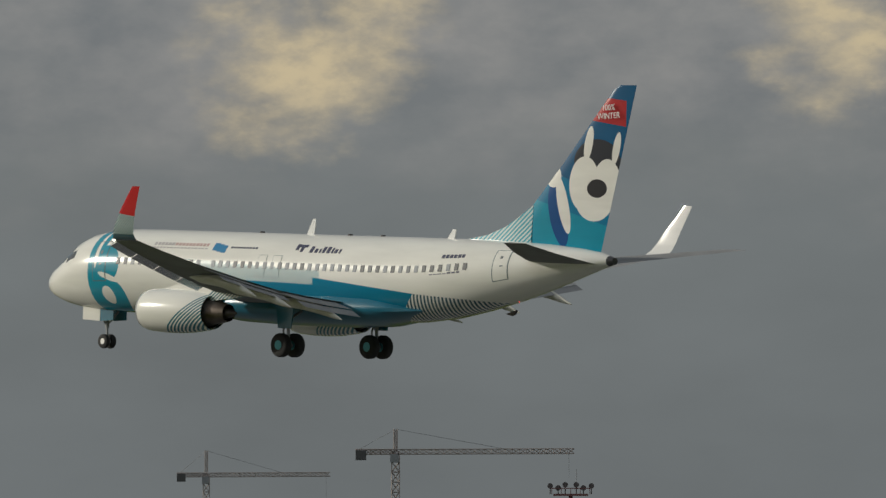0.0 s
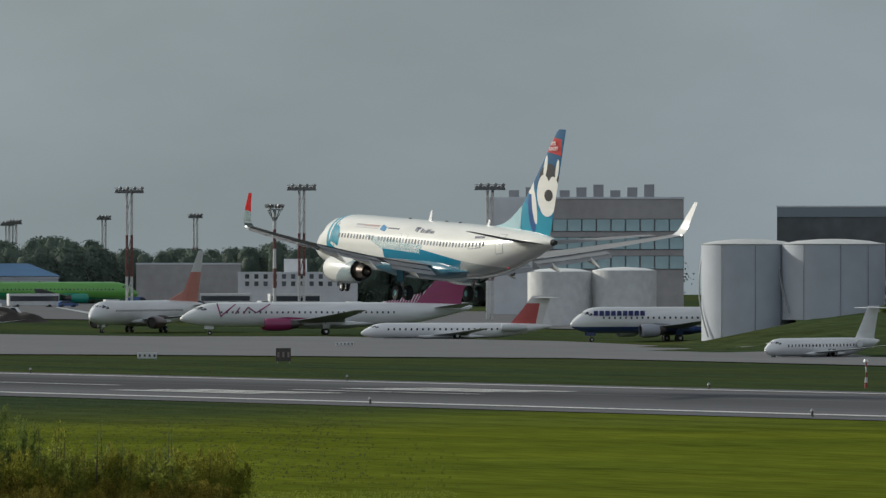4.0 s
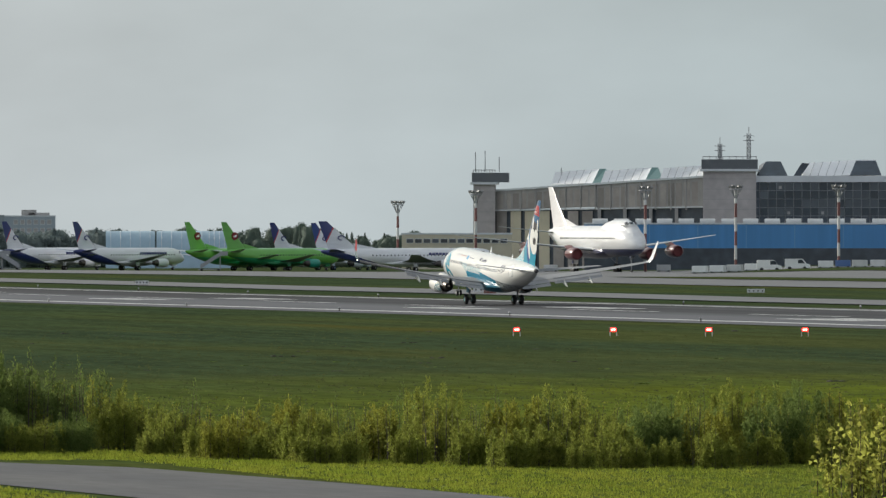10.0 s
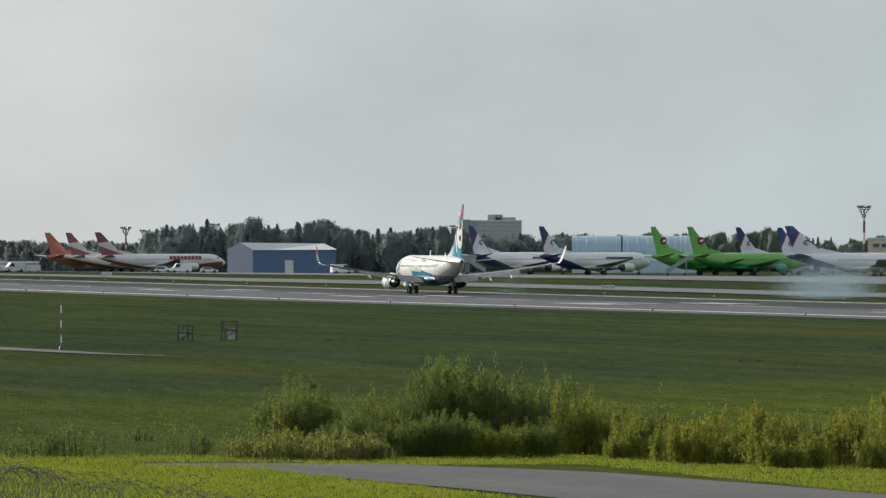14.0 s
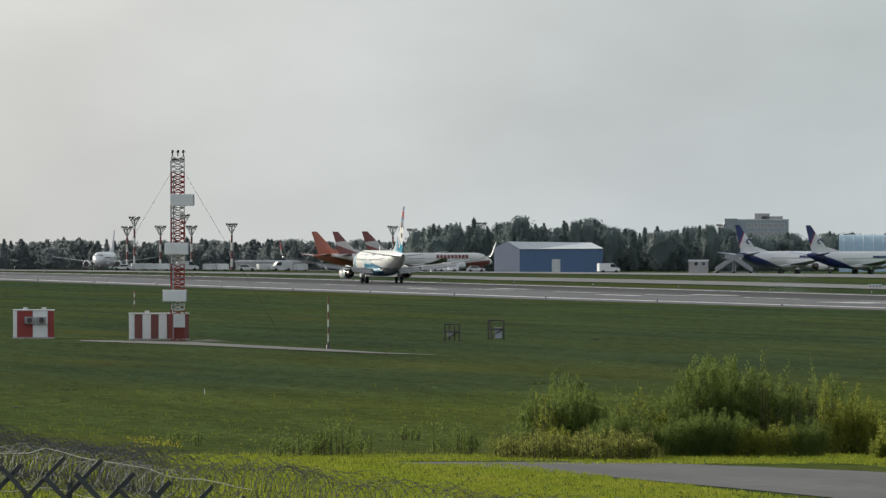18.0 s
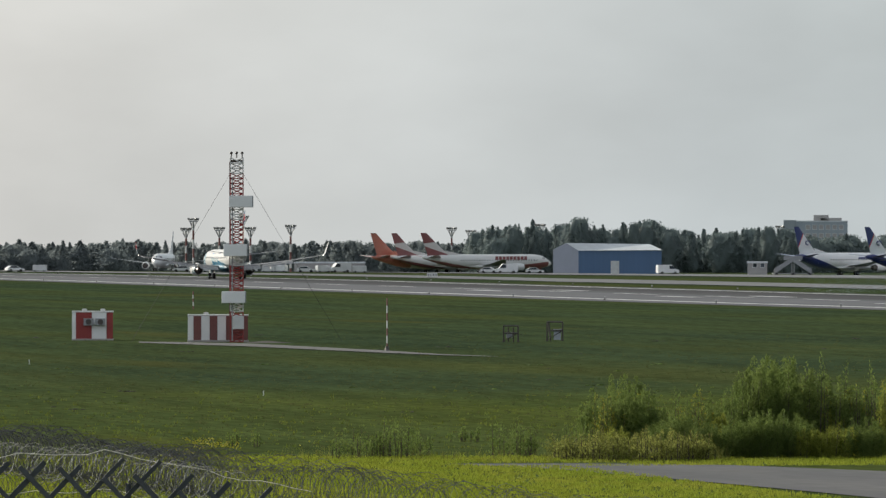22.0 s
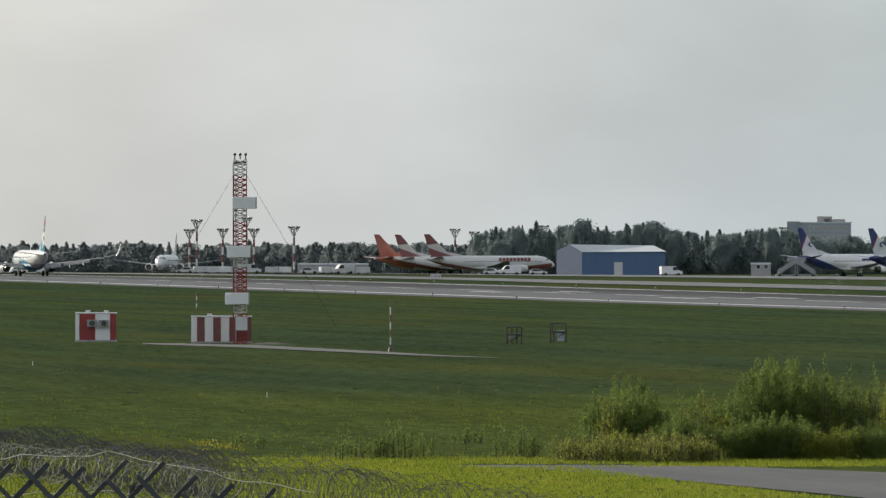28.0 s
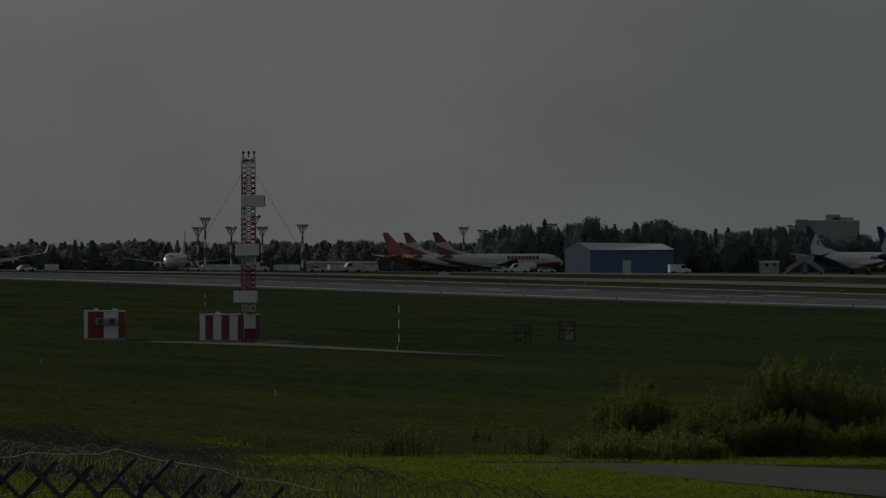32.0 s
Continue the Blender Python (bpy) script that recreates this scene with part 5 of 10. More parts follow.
def parked():
    NARROW_SIZE = dict(L=37.6, W=3.95, Ht=4.14, span=34.1, fin_h=11.8, winglet=False)
    LONG_NARROW_SIZE = dict(NARROW_SIZE, L=44.5)
    SLIM_SIZE = dict(L=47.3, W=3.76, Ht=4.0, span=38.0, fin_h=13.6, winglet=False)

    def green_jet(az, r, turn, spec=NARROW_SIZE):
        o = airliner(at(az, r, turn), "bright lime green airliner with round dark red tail emblem", paints=GREEN_PAINTS, group="parked lime airliners", **spec)
        k = spec["L"] / 39.5
        e = emblem_disc(o, -16.0 * k, 8.4, 0.95, MAROON)
        bm = bmesh.new()
        box_bm(bm, -0.36, -16.0 * k - 0.5, 8.15, 0.36, -16.0 * k + 0.4, 8.4)
        box_bm(bm, -0.36, -16.0 * k - 0.2, 8.4, 0.36, -16.0 * k + 0.5, 8.7)
        part("emblem_mark", bm, WHITE, e)
        return o
    green_jet(23.588, 2230, -78, LONG_NARROW_SIZE)
    green_jet(21.205, 2080, -38)
    green_jet(14.172+.31, 2400, -45)
    green_jet(14.401+.31, 2400, -48)
    green_jet(33.118, 1700, 70)

    def swirl_jet(az, r, turn, spec=NARROW_SIZE):
        o = airliner(at(az, r, turn), "white airliner with navy blue tail band and lower rear", paints=URP_LONG if spec["L"] > 40 else URP, group="parked white and navy airliners", **spec)
        k = spec["L"] / 39.5
        rings = [[(0.3 + 0.12 * math.cos(q), -15.6 * k + math.cos(t) * (0.78 + 0.14 * math.sin(q)), 7.9 + math.sin(t) * (0.5 + 0.14 * math.sin(q))) for q in [1.05 * j for j in range(6)]] for t in [0.4 * a for a in range(13)]]
        part("airline_emblem", loft(rings), NAVYM, o)
        bars_on(o, 11 * k, 11, 0.85, 4.15, 0.55, 3.9, NAVYM)
        return o
    swirl_jet(13.108+.30, 2400, -42)
    swirl_jet(13.534+.30, 2400, -45)
    swirl_jet(14.658+.31, 2450, -45)
    swirl_jet(14.894+.31, 2480, -45)
    swirl_jet(15.469, 2330, -72, LONG_NARROW_SIZE)
    for az, r, turn in ((21.025, 1840, 113), (25.225, 1600, 93)):
        o = airliner(at(az, r, turn), "long white airliner with magenta tail", paints=PINK_PAINTS, group="parked magenta-tailed airliners", **SLIM_SIZE)
        bm = bmesh.new()
        for s in (-1, 1):
            for y0, z0, y1, z1 in ((17.6, 5.1, 16.9, 2.9), (17.0, 3.0, 14.6, 5.0), (14.6, 3.4, 13.9, 4.5), (13.3, 3.4, 12.6, 4.5), (12.6, 4.5, 11.2, 3.6), (11.2, 3.6, 9.0, 5.0)):
                cyl_bm(bm, (s * 1.86, y0, z0), (s * 1.86, y1, z1), 0.11, 0.09, 6)
        part("airline_title_shape", bm, MAGM, o)
    airliner(at(24.19, 1640, 157), "white airliner with salmon pink tail", paints=W2P, group="parked white airliners", **SLIM_SIZE)
    o = airliner(at(21.427, 1770, 157), "white airliner with red engine covers and gold tail", paints=ATP, L=36.4, span=34.3, fin_h=12.5, winglet=False, group="parked white airliners")
    bars_on(o, 10, 8, 0.9, 4.2, 0.7, 3.76, mat("pale_blue_titles", (0.25, 0.40, 0.60), 0.5))
    for az, r, turn in ((27.236, 1500, 112), (34.868, 1240, 127)):
        o = airliner(at(az, r, turn), "white airliner with navy titles beside boarding stairs", paints=TRP, L=33.4, span=34.3, fin_h=12.5, winglet=False, group="parked white and blue airliners")
        bars_on(o, 13.2, 9, 0.95, 4.35, 0.75, 3.76, NAVYM)
        bm = bmesh.new()
        for s in (-1, 1):
            cyl_bm(bm, (s * 0.3, -14.6, 8.6), (s * 0.3, -16.2, 10.0), 0.25, 0.05, 3)
            cyl_bm(bm, (s * 0.3, -15.2, 8.0), (s * 0.3, -14.6, 9.6), 0.25, 0.05, 3)
        part("airline_emblem", bm, NAVYM, o)
    for az, r, turn in ((23.066, 1652, 163), (22.183, 1700, 163)):
        airliner(at(az, r, turn), "small tan propeller airliner with blue engine cowls", L=27.3, W=2.4, Ht=2.5, span=24.8, fin_h=7.6, engines="none", prop=True, paints=TANP, winglet=False, name="propeller_airliner", group="parked propeller airliners")
    for az, r, turn, pp in ((29.656, 1286, 161, SMALLP), (28.103, 1300, 150, SMALLP), (25.978, 1530, 100, CRP), (33.41, 1500, -75, SMALLP)):
        airliner(at(az, r, turn), "small white regional jet with rear engines", L=29.9, W=2.3, Ht=2.4, span=21.0, fin_h=6.75, engines="tail", paints=pp, winglet=False, name="regional_jet", group="parked regional jets")
    for az, r, turn in ((9.449, 2900, 171),):
        airliner(at(az, r, turn), "plain white airliner parked at the far stands", paints=dict(PINK_PAINTS, fin=SMALLP["fin"], engine=SMALLP["engine"]), L=33.4, span=34.3, fin_h=11.8, winglet=False, group="parked white airliners")
    airliner(at(16.53, 2240, -163), "huge plain white four-engined jet with navy belly", L=70.6, W=6.5, Ht=6.9, span=64.4, fin_h=19.4, paints=JUMP, winglet=False, n_eng=4, hump=True, name="jumbo_jet")
    for az, r, turn, pp in ((10.669+.33, 2930, -52, ORP), (10.790+.33, 2930, -52, RWP), (10.960+.36, 2900, -58, RWP)):
        o = airliner(at(az, r, turn), "white airliner with dark red tail and swoosh" if pp is RWP else "white and orange airliner with orange tail", paints=pp, group="parked red-tailed airliners", **LONG_NARROW_SIZE)
        if pp is RWP:
            bars_on(o, 12, 9, 1.25, 4.4, 1.0, 3.95, WINEM)
    airliner(at(31.60, 2280, -38, -1.2), "white airliner with orange tail behind sheds", paints=dict(ORP, body=PINK_PAINTS["body"], fin=paint("white_orange_fin_paint", (0.72, 0.68, 0.64), [((0.68, 0.17, 0.05), [(1, -0.6, 18.6)])])), L=33.4, span=34.3, fin_h=11.2, winglet=False, group="parked white airliners")
    for az, pp, fh, ln in ((37.45, TRP, 15.0, 46.0), (38.62, dict(TRP, fin=RED), 12.3, 38.0), (39.42, dict(TRP, fin=mat("pale_blue_fin", (0.36, 0.55, 0.66), 0.4)), 12.2, 38.0)):
        airliner(at(az, 1265, 12), "white airliner nosed in at the terminal", paints=pp, L=ln, span=34.3, fin_h=fh, winglet=False, group="terminal airliners")
    stripes = paint("striped_fin_paint", (0.72, 0.73, 0.73), [((0.05, 0.05, 0.07), [(0, 1, -5.6), (0, -1, 7.9)], (1.3, 0.6, 0.4))])
    airliner(at(33.93, 1420, -75, -1.3), "white airliner with dark striped tail behind the office", paints=dict(TRP, fin=stripes), L=33.0, span=28.0, fin_h=8.6, winglet=False, group="parked white airliners")


# ---------------------------------------------------------------- buildings
GREYWALL = mat("grey_concrete_wall", (0.38, 0.365, 0.35), 0.8, grain=0.10, scale=0.5, big=0.16, bump=0.2)
PALEWALL = mat("pale_plaster_wall", (0.64, 0.66, 0.67), 0.75, grain=0.07, scale=0.4, big=0.10)
CREAMWALL = mat("cream_plaster_wall", (0.56, 0.51, 0.38), 0.75, grain=0.07, scale=0.4, big=0.10)
TERMGREY = mat("dark_terminal_cladding", (0.115, 0.125, 0.135), 0.8, grain=0.2, scale=0.25, big=0.3)
DULLFRAME = mat("dull_window_frame", (0.10, 0.105, 0.11), 0.7)
BEIGEWALL = mat("beige_panel_wall", (0.215, 0.185, 0.165), 0.8, grain=0.07, scale=0.4, big=0.10)
BROWNWALL = mat("red_brown_brick_wall", (0.20, 0.075, 0.055), 0.8, grain=0.12, scale=0.8, big=0.12)
DARKWALL = mat("dark_glass_curtain_wall", (0.055, 0.068, 0.085), 0.25, grain=0.25, scale=0.4, big=0.3)
BLUEWALL = mat("blue_sheet_wall", (0.085, 0.155, 0.28), 0.5, grain=0.05, scale=0.5, big=0.08, stretch=(3, 3, 0.1))
DEEPBLUE = mat("deep_blue_panel", (0.03, 0.07, 0.26), 0.5, grain=0.05, scale=0.5)
LILAC = mat("lilac_sheet_wall", (0.22, 0.23, 0.36), 0.6, grain=0.05, scale=0.5, big=0.08)
ROOFGREY = mat("pale_sheet_roof", (0.60, 0.63, 0.65), 0.5, grain=0.06, scale=0.4, big=0.12)
TEALROOF = mat("blue_grey_sheet_roof", (0.30, 0.42, 0.50), 0.5, grain=0.06, scale=0.4, big=0.12)
# barracks roof: its deep blue is lightened, distance haze put into the colour
BLUEROOF = mat("blue_sheet_roof", (0.06, 0.15, 0.29), 0.5, grain=0.08, scale=0.4, big=0.15)
GLAZING = mat("blue_green_glazing", (0.33, 0.47, 0.49), 0.10, 0.3, grain=0.1, scale=0.3, coat=0.5, big=0.2)
TANKWALL = mat("tank_grey_paint", (0.40, 0.43, 0.48), 0.6, grain=0.06, scale=0.3, big=0.12)
ROOFWHITE = mat("whitewashed_rooflight", (0.84, 0.85, 0.85), 0.5, grain=0.05, scale=0.5, big=0.08)
RIBPANEL = mat("weathered_wall_panel", (0.33, 0.30, 0.275), 0.8, grain=0.12, scale=0.6, big=0.2, rand=0.18)
WINDARK = mat("window_glass", (0.05, 0.06, 0.075), 0.12, coat=0.5, rand=0.5)


def house(name, az0, az1, r, ztop, label, depth=25.0, wall=None, category="building", turn=0.0, group=""):
    """A flat-roofed block facing the runway: body, parapet. Returns the thing, its width and its foot."""
    az = (az0 + az1) / 2
    w = r * radians(az1 - az0)
    root = thing(name, site(az, r, turn), label, category, group)
    z0 = base_z(az, r) - 1.5
    box("wall", (-w / 2, 0, z0, w / 2, depth, ztop - 0.4), wall, root)
    box("parapet", (-w / 2 - 0.15, -0.15, ztop - 0.4, w / 2 + 0.15, depth + 0.15, ztop), ROOFGREY, root)
    return root, w, z0


def windows(root, xs, zs, w, h, material=None, y=0.0, frame_mat=None):
    """Panes in frames, each an object of its own."""
    first = None
    for z in zs:
        for x in xs:
            m = pose(x, y - 0.06, z)
            if first is None:
                bm = bmesh.new()
                box_bm(bm, -w / 2, -0.05, -h / 2, w / 2, 0.05, h / 2)
                first = part("window", bm, material or WINDARK, root)
                first.matrix_basis = m
                bm = bmesh.new()
                for a in ((-w / 2 - 0.12, -h / 2 - 0.12, w / 2 + 0.12, -h / 2), (-w / 2 - 0.12, h / 2, w / 2 + 0.12, h / 2 + 0.12), (-w / 2 - 0.12, -h / 2, -w / 2, h / 2), (w / 2, -h / 2, w / 2 + 0.12, h / 2)):
                    box_bm(bm, a[0], -0.10, a[1], a[2], 0.04, a[3])
                f0 = part("window_frame", bm, frame_mat or (DULLFRAME if material in (DARKWALL, GLAZING) or root.name.startswith(("terminal", "far_t")) else DIRTYWHITE), first)
            else:
                o = share(first, m)
                share(f0, Matrix(), o)


def spread(a, b, n):
    return [a + (b - a) * (i + 0.5) / n for i in range(n)]


def band(root, name, x0, x1, z0, z1, material, out=0.12):
    return box(name, (x0, -out, z0, x1, 0.02, z1), material, root)


def office():
    R = 2300.0
    root, w, z0 = house("office_building", 19.531, 20.549, R, 26.30, "tall white office block with blue-green glazing and brick ends", 26, PALEWALL)
    k = R / 17500.0
    X = lambda px: (px - 417.5) * k
    Z = lambda py: 9.55 - (py - 391.4) * k
    box("brick_end", (X(252), -0.3, z0, X(268), 20, Z(266)), BROWNWALL, root)
    box("brick_end", (X(536), -0.4, z0, X(574), 20, Z(262)), BROWNWALL, root)
    box("white_stair_wall", (X(492), -0.8, z0, X(536), 6, Z(260)), WHITE, root)
    band(root, "brick_attic", X(268), X(320), Z(282), Z(265), BROWNWALL, 0.5)
    band(root, "white_fascia", X(268), X(492), Z(296), Z(283), WHITE, 0.9)
    band(root, "sign_band", X(345), X(480), Z(277), Z(272), DEEPBLUE, 0.3)
    # rounded glass bay
    rings = []
    for z in (Z(352), Z(297)):
        rings.append([(X(313) + math.sin(a) * 30 * k * 1.02, 0.2 - math.cos(a) * 4.5, z) for a in [math.pi * (-0.5 + i / 12) for i in range(13)]] + [(X(343), 1.0, z), (X(283), 1.0, z)])
    bay = part("glass_bay", loft(rings), GLAZING, root)
    struts("mullion_grid", [((X(313) + math.sin(a) * 30.6 * k, 0.1 - math.cos(a) * 4.6, Z(352)), (X(313) + math.sin(a) * 30.6 * k, 0.1 - math.cos(a) * 4.6, Z(297))) for a in [math.pi * (-0.45 + 0.1 * i) for i in range(10)]], 0.10, STEEL, bay)
    windows(root, spread(X(345), X(490), 14), [Z(307)], 1.15, 2.6, GLAZING)
    windows(root, spread(X(345), X(490), 14), [Z(333)], 1.15, 2.4, GLAZING)
    # roof plant
    for a, b, h in ((318, 352, 5), (415, 425, 7), (438, 450, 9), (478, 500, 6), (512, 530, 6), (540, 568, 4)):
        box("roof_plant", (X(a), 6, Z(264) - 0.2, X(b), 10, Z(264 - h)), STEEL, root)
    for px, py in ((287, 232), (370, 245), (524, 246)):
        tube("roof_aerial", [(X(px), 8, Z(264)), (X(px), 8, Z(py))], 0.12, STEEL, root)
    # low white wing
    r2, w2, zz = house("office_wing", 19.531, 20.081, R - 30, 14.66, "three-storey white office wing with small windows", 20, WHITE)
    windows(r2, spread(-w2 / 2 + 7, w2 / 2 - 9, 5), [12.98, 10.51, 8.18], 1.1, 1.5)
    r3, w3, zz = house("brick_wing", 20.173, 20.985, R - 25, 17.14, "low brick and white annexe with window rows", 22, PALEWALL)
    band(r3, "brick_panel", -w3 / 2, -w3 / 2 + 11, 9.47, 16.75, BROWNWALL, 0.3)
    band(r3, "brick_band", -w3 / 2 + 11, w3 / 2, 15.58, 16.75, BROWNWALL, 0.3)
    windows(r3, spread(-w3 / 2 + 11, w3 / 2 - 1, 8), [14.67, 12.07], 1.9, 1.4, GLAZING)
    windows(r3, spread(-w3 / 2 + 3, -w3 / 2 + 10, 3), [12.07], 1.3, 1.2, DIRTYWHITE)
    for i in range(7):
        box("roof_plant", (-w3 / 2 + 12 + i * 2.6, 6, 17.01, -w3 / 2 + 13.6 + i * 2.6, 9, 18.18 + 0.3 * (i % 3)), STEEL, r3)
    r4, w4, zz = house("office_annexe", 20.723, 21.129, R - 60, 11.65, "white two-storey annexe with dark windows", 16, PALEWALL)
    windows(r4, spread(-w4 / 2 + 1, w4 / 2 - 1, 9), [9.35, 6.92], 0.9, 1.4)
    band(r4, "cream_panel", -w4 / 2, -w4 / 2 + 5, 4.61, 11.52, CREAMWALL, 0.04)
    r5, w5, zz = house("blue_kiosk", 20.598, 20.729, R - 70, 9.48, "small deep blue kiosk block", 10, DEEPBLUE)
    r6, w6, zz = house("white_block", 20.065, 20.264, R - 40, 14.64, "pale three-storey block with square windows", 14, PALEWALL)
    windows(r6, spread(-w6 / 2 + 0.5, w6 / 2 - 0.5, 3), [12.06, 9.09], 1.0, 1.3)


def low_buildings():
    # red and white garage range
    R = 2150.0
    root, w, z0 = house("garage_building", 18.528, 19.401, R, 7.27, "long white garage with red band and pale gabled roof", 22, PALEWALL)
    band(root, "red_band", -w / 2, w / 2, 5.79, 6.78, mat("dull_red_band", (0.33, 0.10, 0.08), 0.7, grain=0.1), 0.1)
    v = [(-w / 2 + 6, -0.4, 7.14), (w / 2 + 0.4, -0.4, 7.14), (w / 2 + 0.4, 22, 7.14), (-w / 2 + 6, 22, 7.14), (-w / 2 + 9, 10, 9.11), (w / 2 - 3, 10, 9.11)]
    part("gable_roof", (v, [(0, 1, 5, 4), (2, 3, 4, 5), (1, 2, 5), (3, 0, 4), (3, 2, 1, 0)]), TEALROOF, root)
    windows(root, spread(-w / 2 + 12, w / 2 - 2, 6), [4.07], 1.8, 1.6)
    for i in range(4):
        box("garage_door", (-w / 2 + 1 + i * 2.6, -0.15, z0 + 1.5, -w / 2 + 3.2 + i * 2.6, 0.02, z0 + 5.5), DIRTYWHITE, root)
    r, w, z0 = house("lilac_warehouse", 18.855, 19.414, 2350, 11.49, "long lilac grey warehouse", 30, LILAC)
    r, w, z0 = house("blue_warehouse", 19.394, 19.531, 2330, 13.87, "deep blue sheet-clad warehouse end", 20, DEEPBLUE)
    r, w, z0 = house("grey_store", 19.440, 19.538, 2250, 9.86, "small pale grey store", 10, PALEWALL)
    # blue-roofed barracks
    r, w, z0 = house("barracks_building", 22.242, 23.681, 2330, 6.28, "long pale grey building with dark blue hipped roof", 16, mat("pale_blue_wall", (0.40, 0.44, 0.48), 0.7, grain=0.08, scale=0.4, big=0.1))
    zt = 6.41
    v = [(-w / 2 - 0.6, -0.6, zt), (w / 2 + 0.6, -0.6, zt), (w / 2 + 0.6, 16.6, zt), (-w / 2 - 0.6, 16.6, zt), (-w / 2 + 5, 8, zt + 3.0), (w / 2 - 7, 8, zt + 3.0)]
    part("hipped_roof", (v, [(0, 1, 5, 4), (2, 3, 4, 5), (1, 2, 5), (3, 0, 4), (3, 2, 1, 0)]), BLUEROOF, r)
    windows(r, spread(-w / 2 + 2, w / 2 - 2, 11), [zt - 1.8], 0.7, 1.2)
    r, w, z0 = house("depot_building", 24.720, 25.413, 2150, 7.58, "pale grey two-storey depot with small windows", 18, PALEWALL)
    windows(r, spread(-w / 2 + 1, w / 2 - 1, 12), [6.60, 5.00], 0.9, 1.0)
    box("roof_hut", (-w / 2 + 10, 4, 7.58 - 0.2, -w / 2 + 15, 9, 10.41), WHITE, r)
    r, w, z0 = house("depot_hall", 24.131, 24.736, 2300, 9.55, "long low grey depot hall", 18, GREYWALL)
    # pale building with blue-green glazing by the tanks
    r, w, z0 = house("cargo_terminal", 26.158, 27.302, 2050, 23.21, "large pale cargo terminal with blue-green glazing", 40, GREYWALL)
    X = lambda px: (px - 1465) * 2050 / 17500
    band(r, "pale_corner", X(1290), X(1372), z0, 22.86, PALEWALL, 0.8)
    windows(r, spread(X(1382), X(1640), 10), [17.36, 13.61], 2.75, 2.4, GLAZING)
    windows(r, spread(X(1382), X(1640), 10), [9.63], 2.75, 2.6, GLAZING)
    for i in range(9):
        box("roof_plant", (X(1330 + i * 30), 4, 23.10, X(1348 + i * 30), 10, 24.62 + (i % 3) * 0.6), STEEL, r)


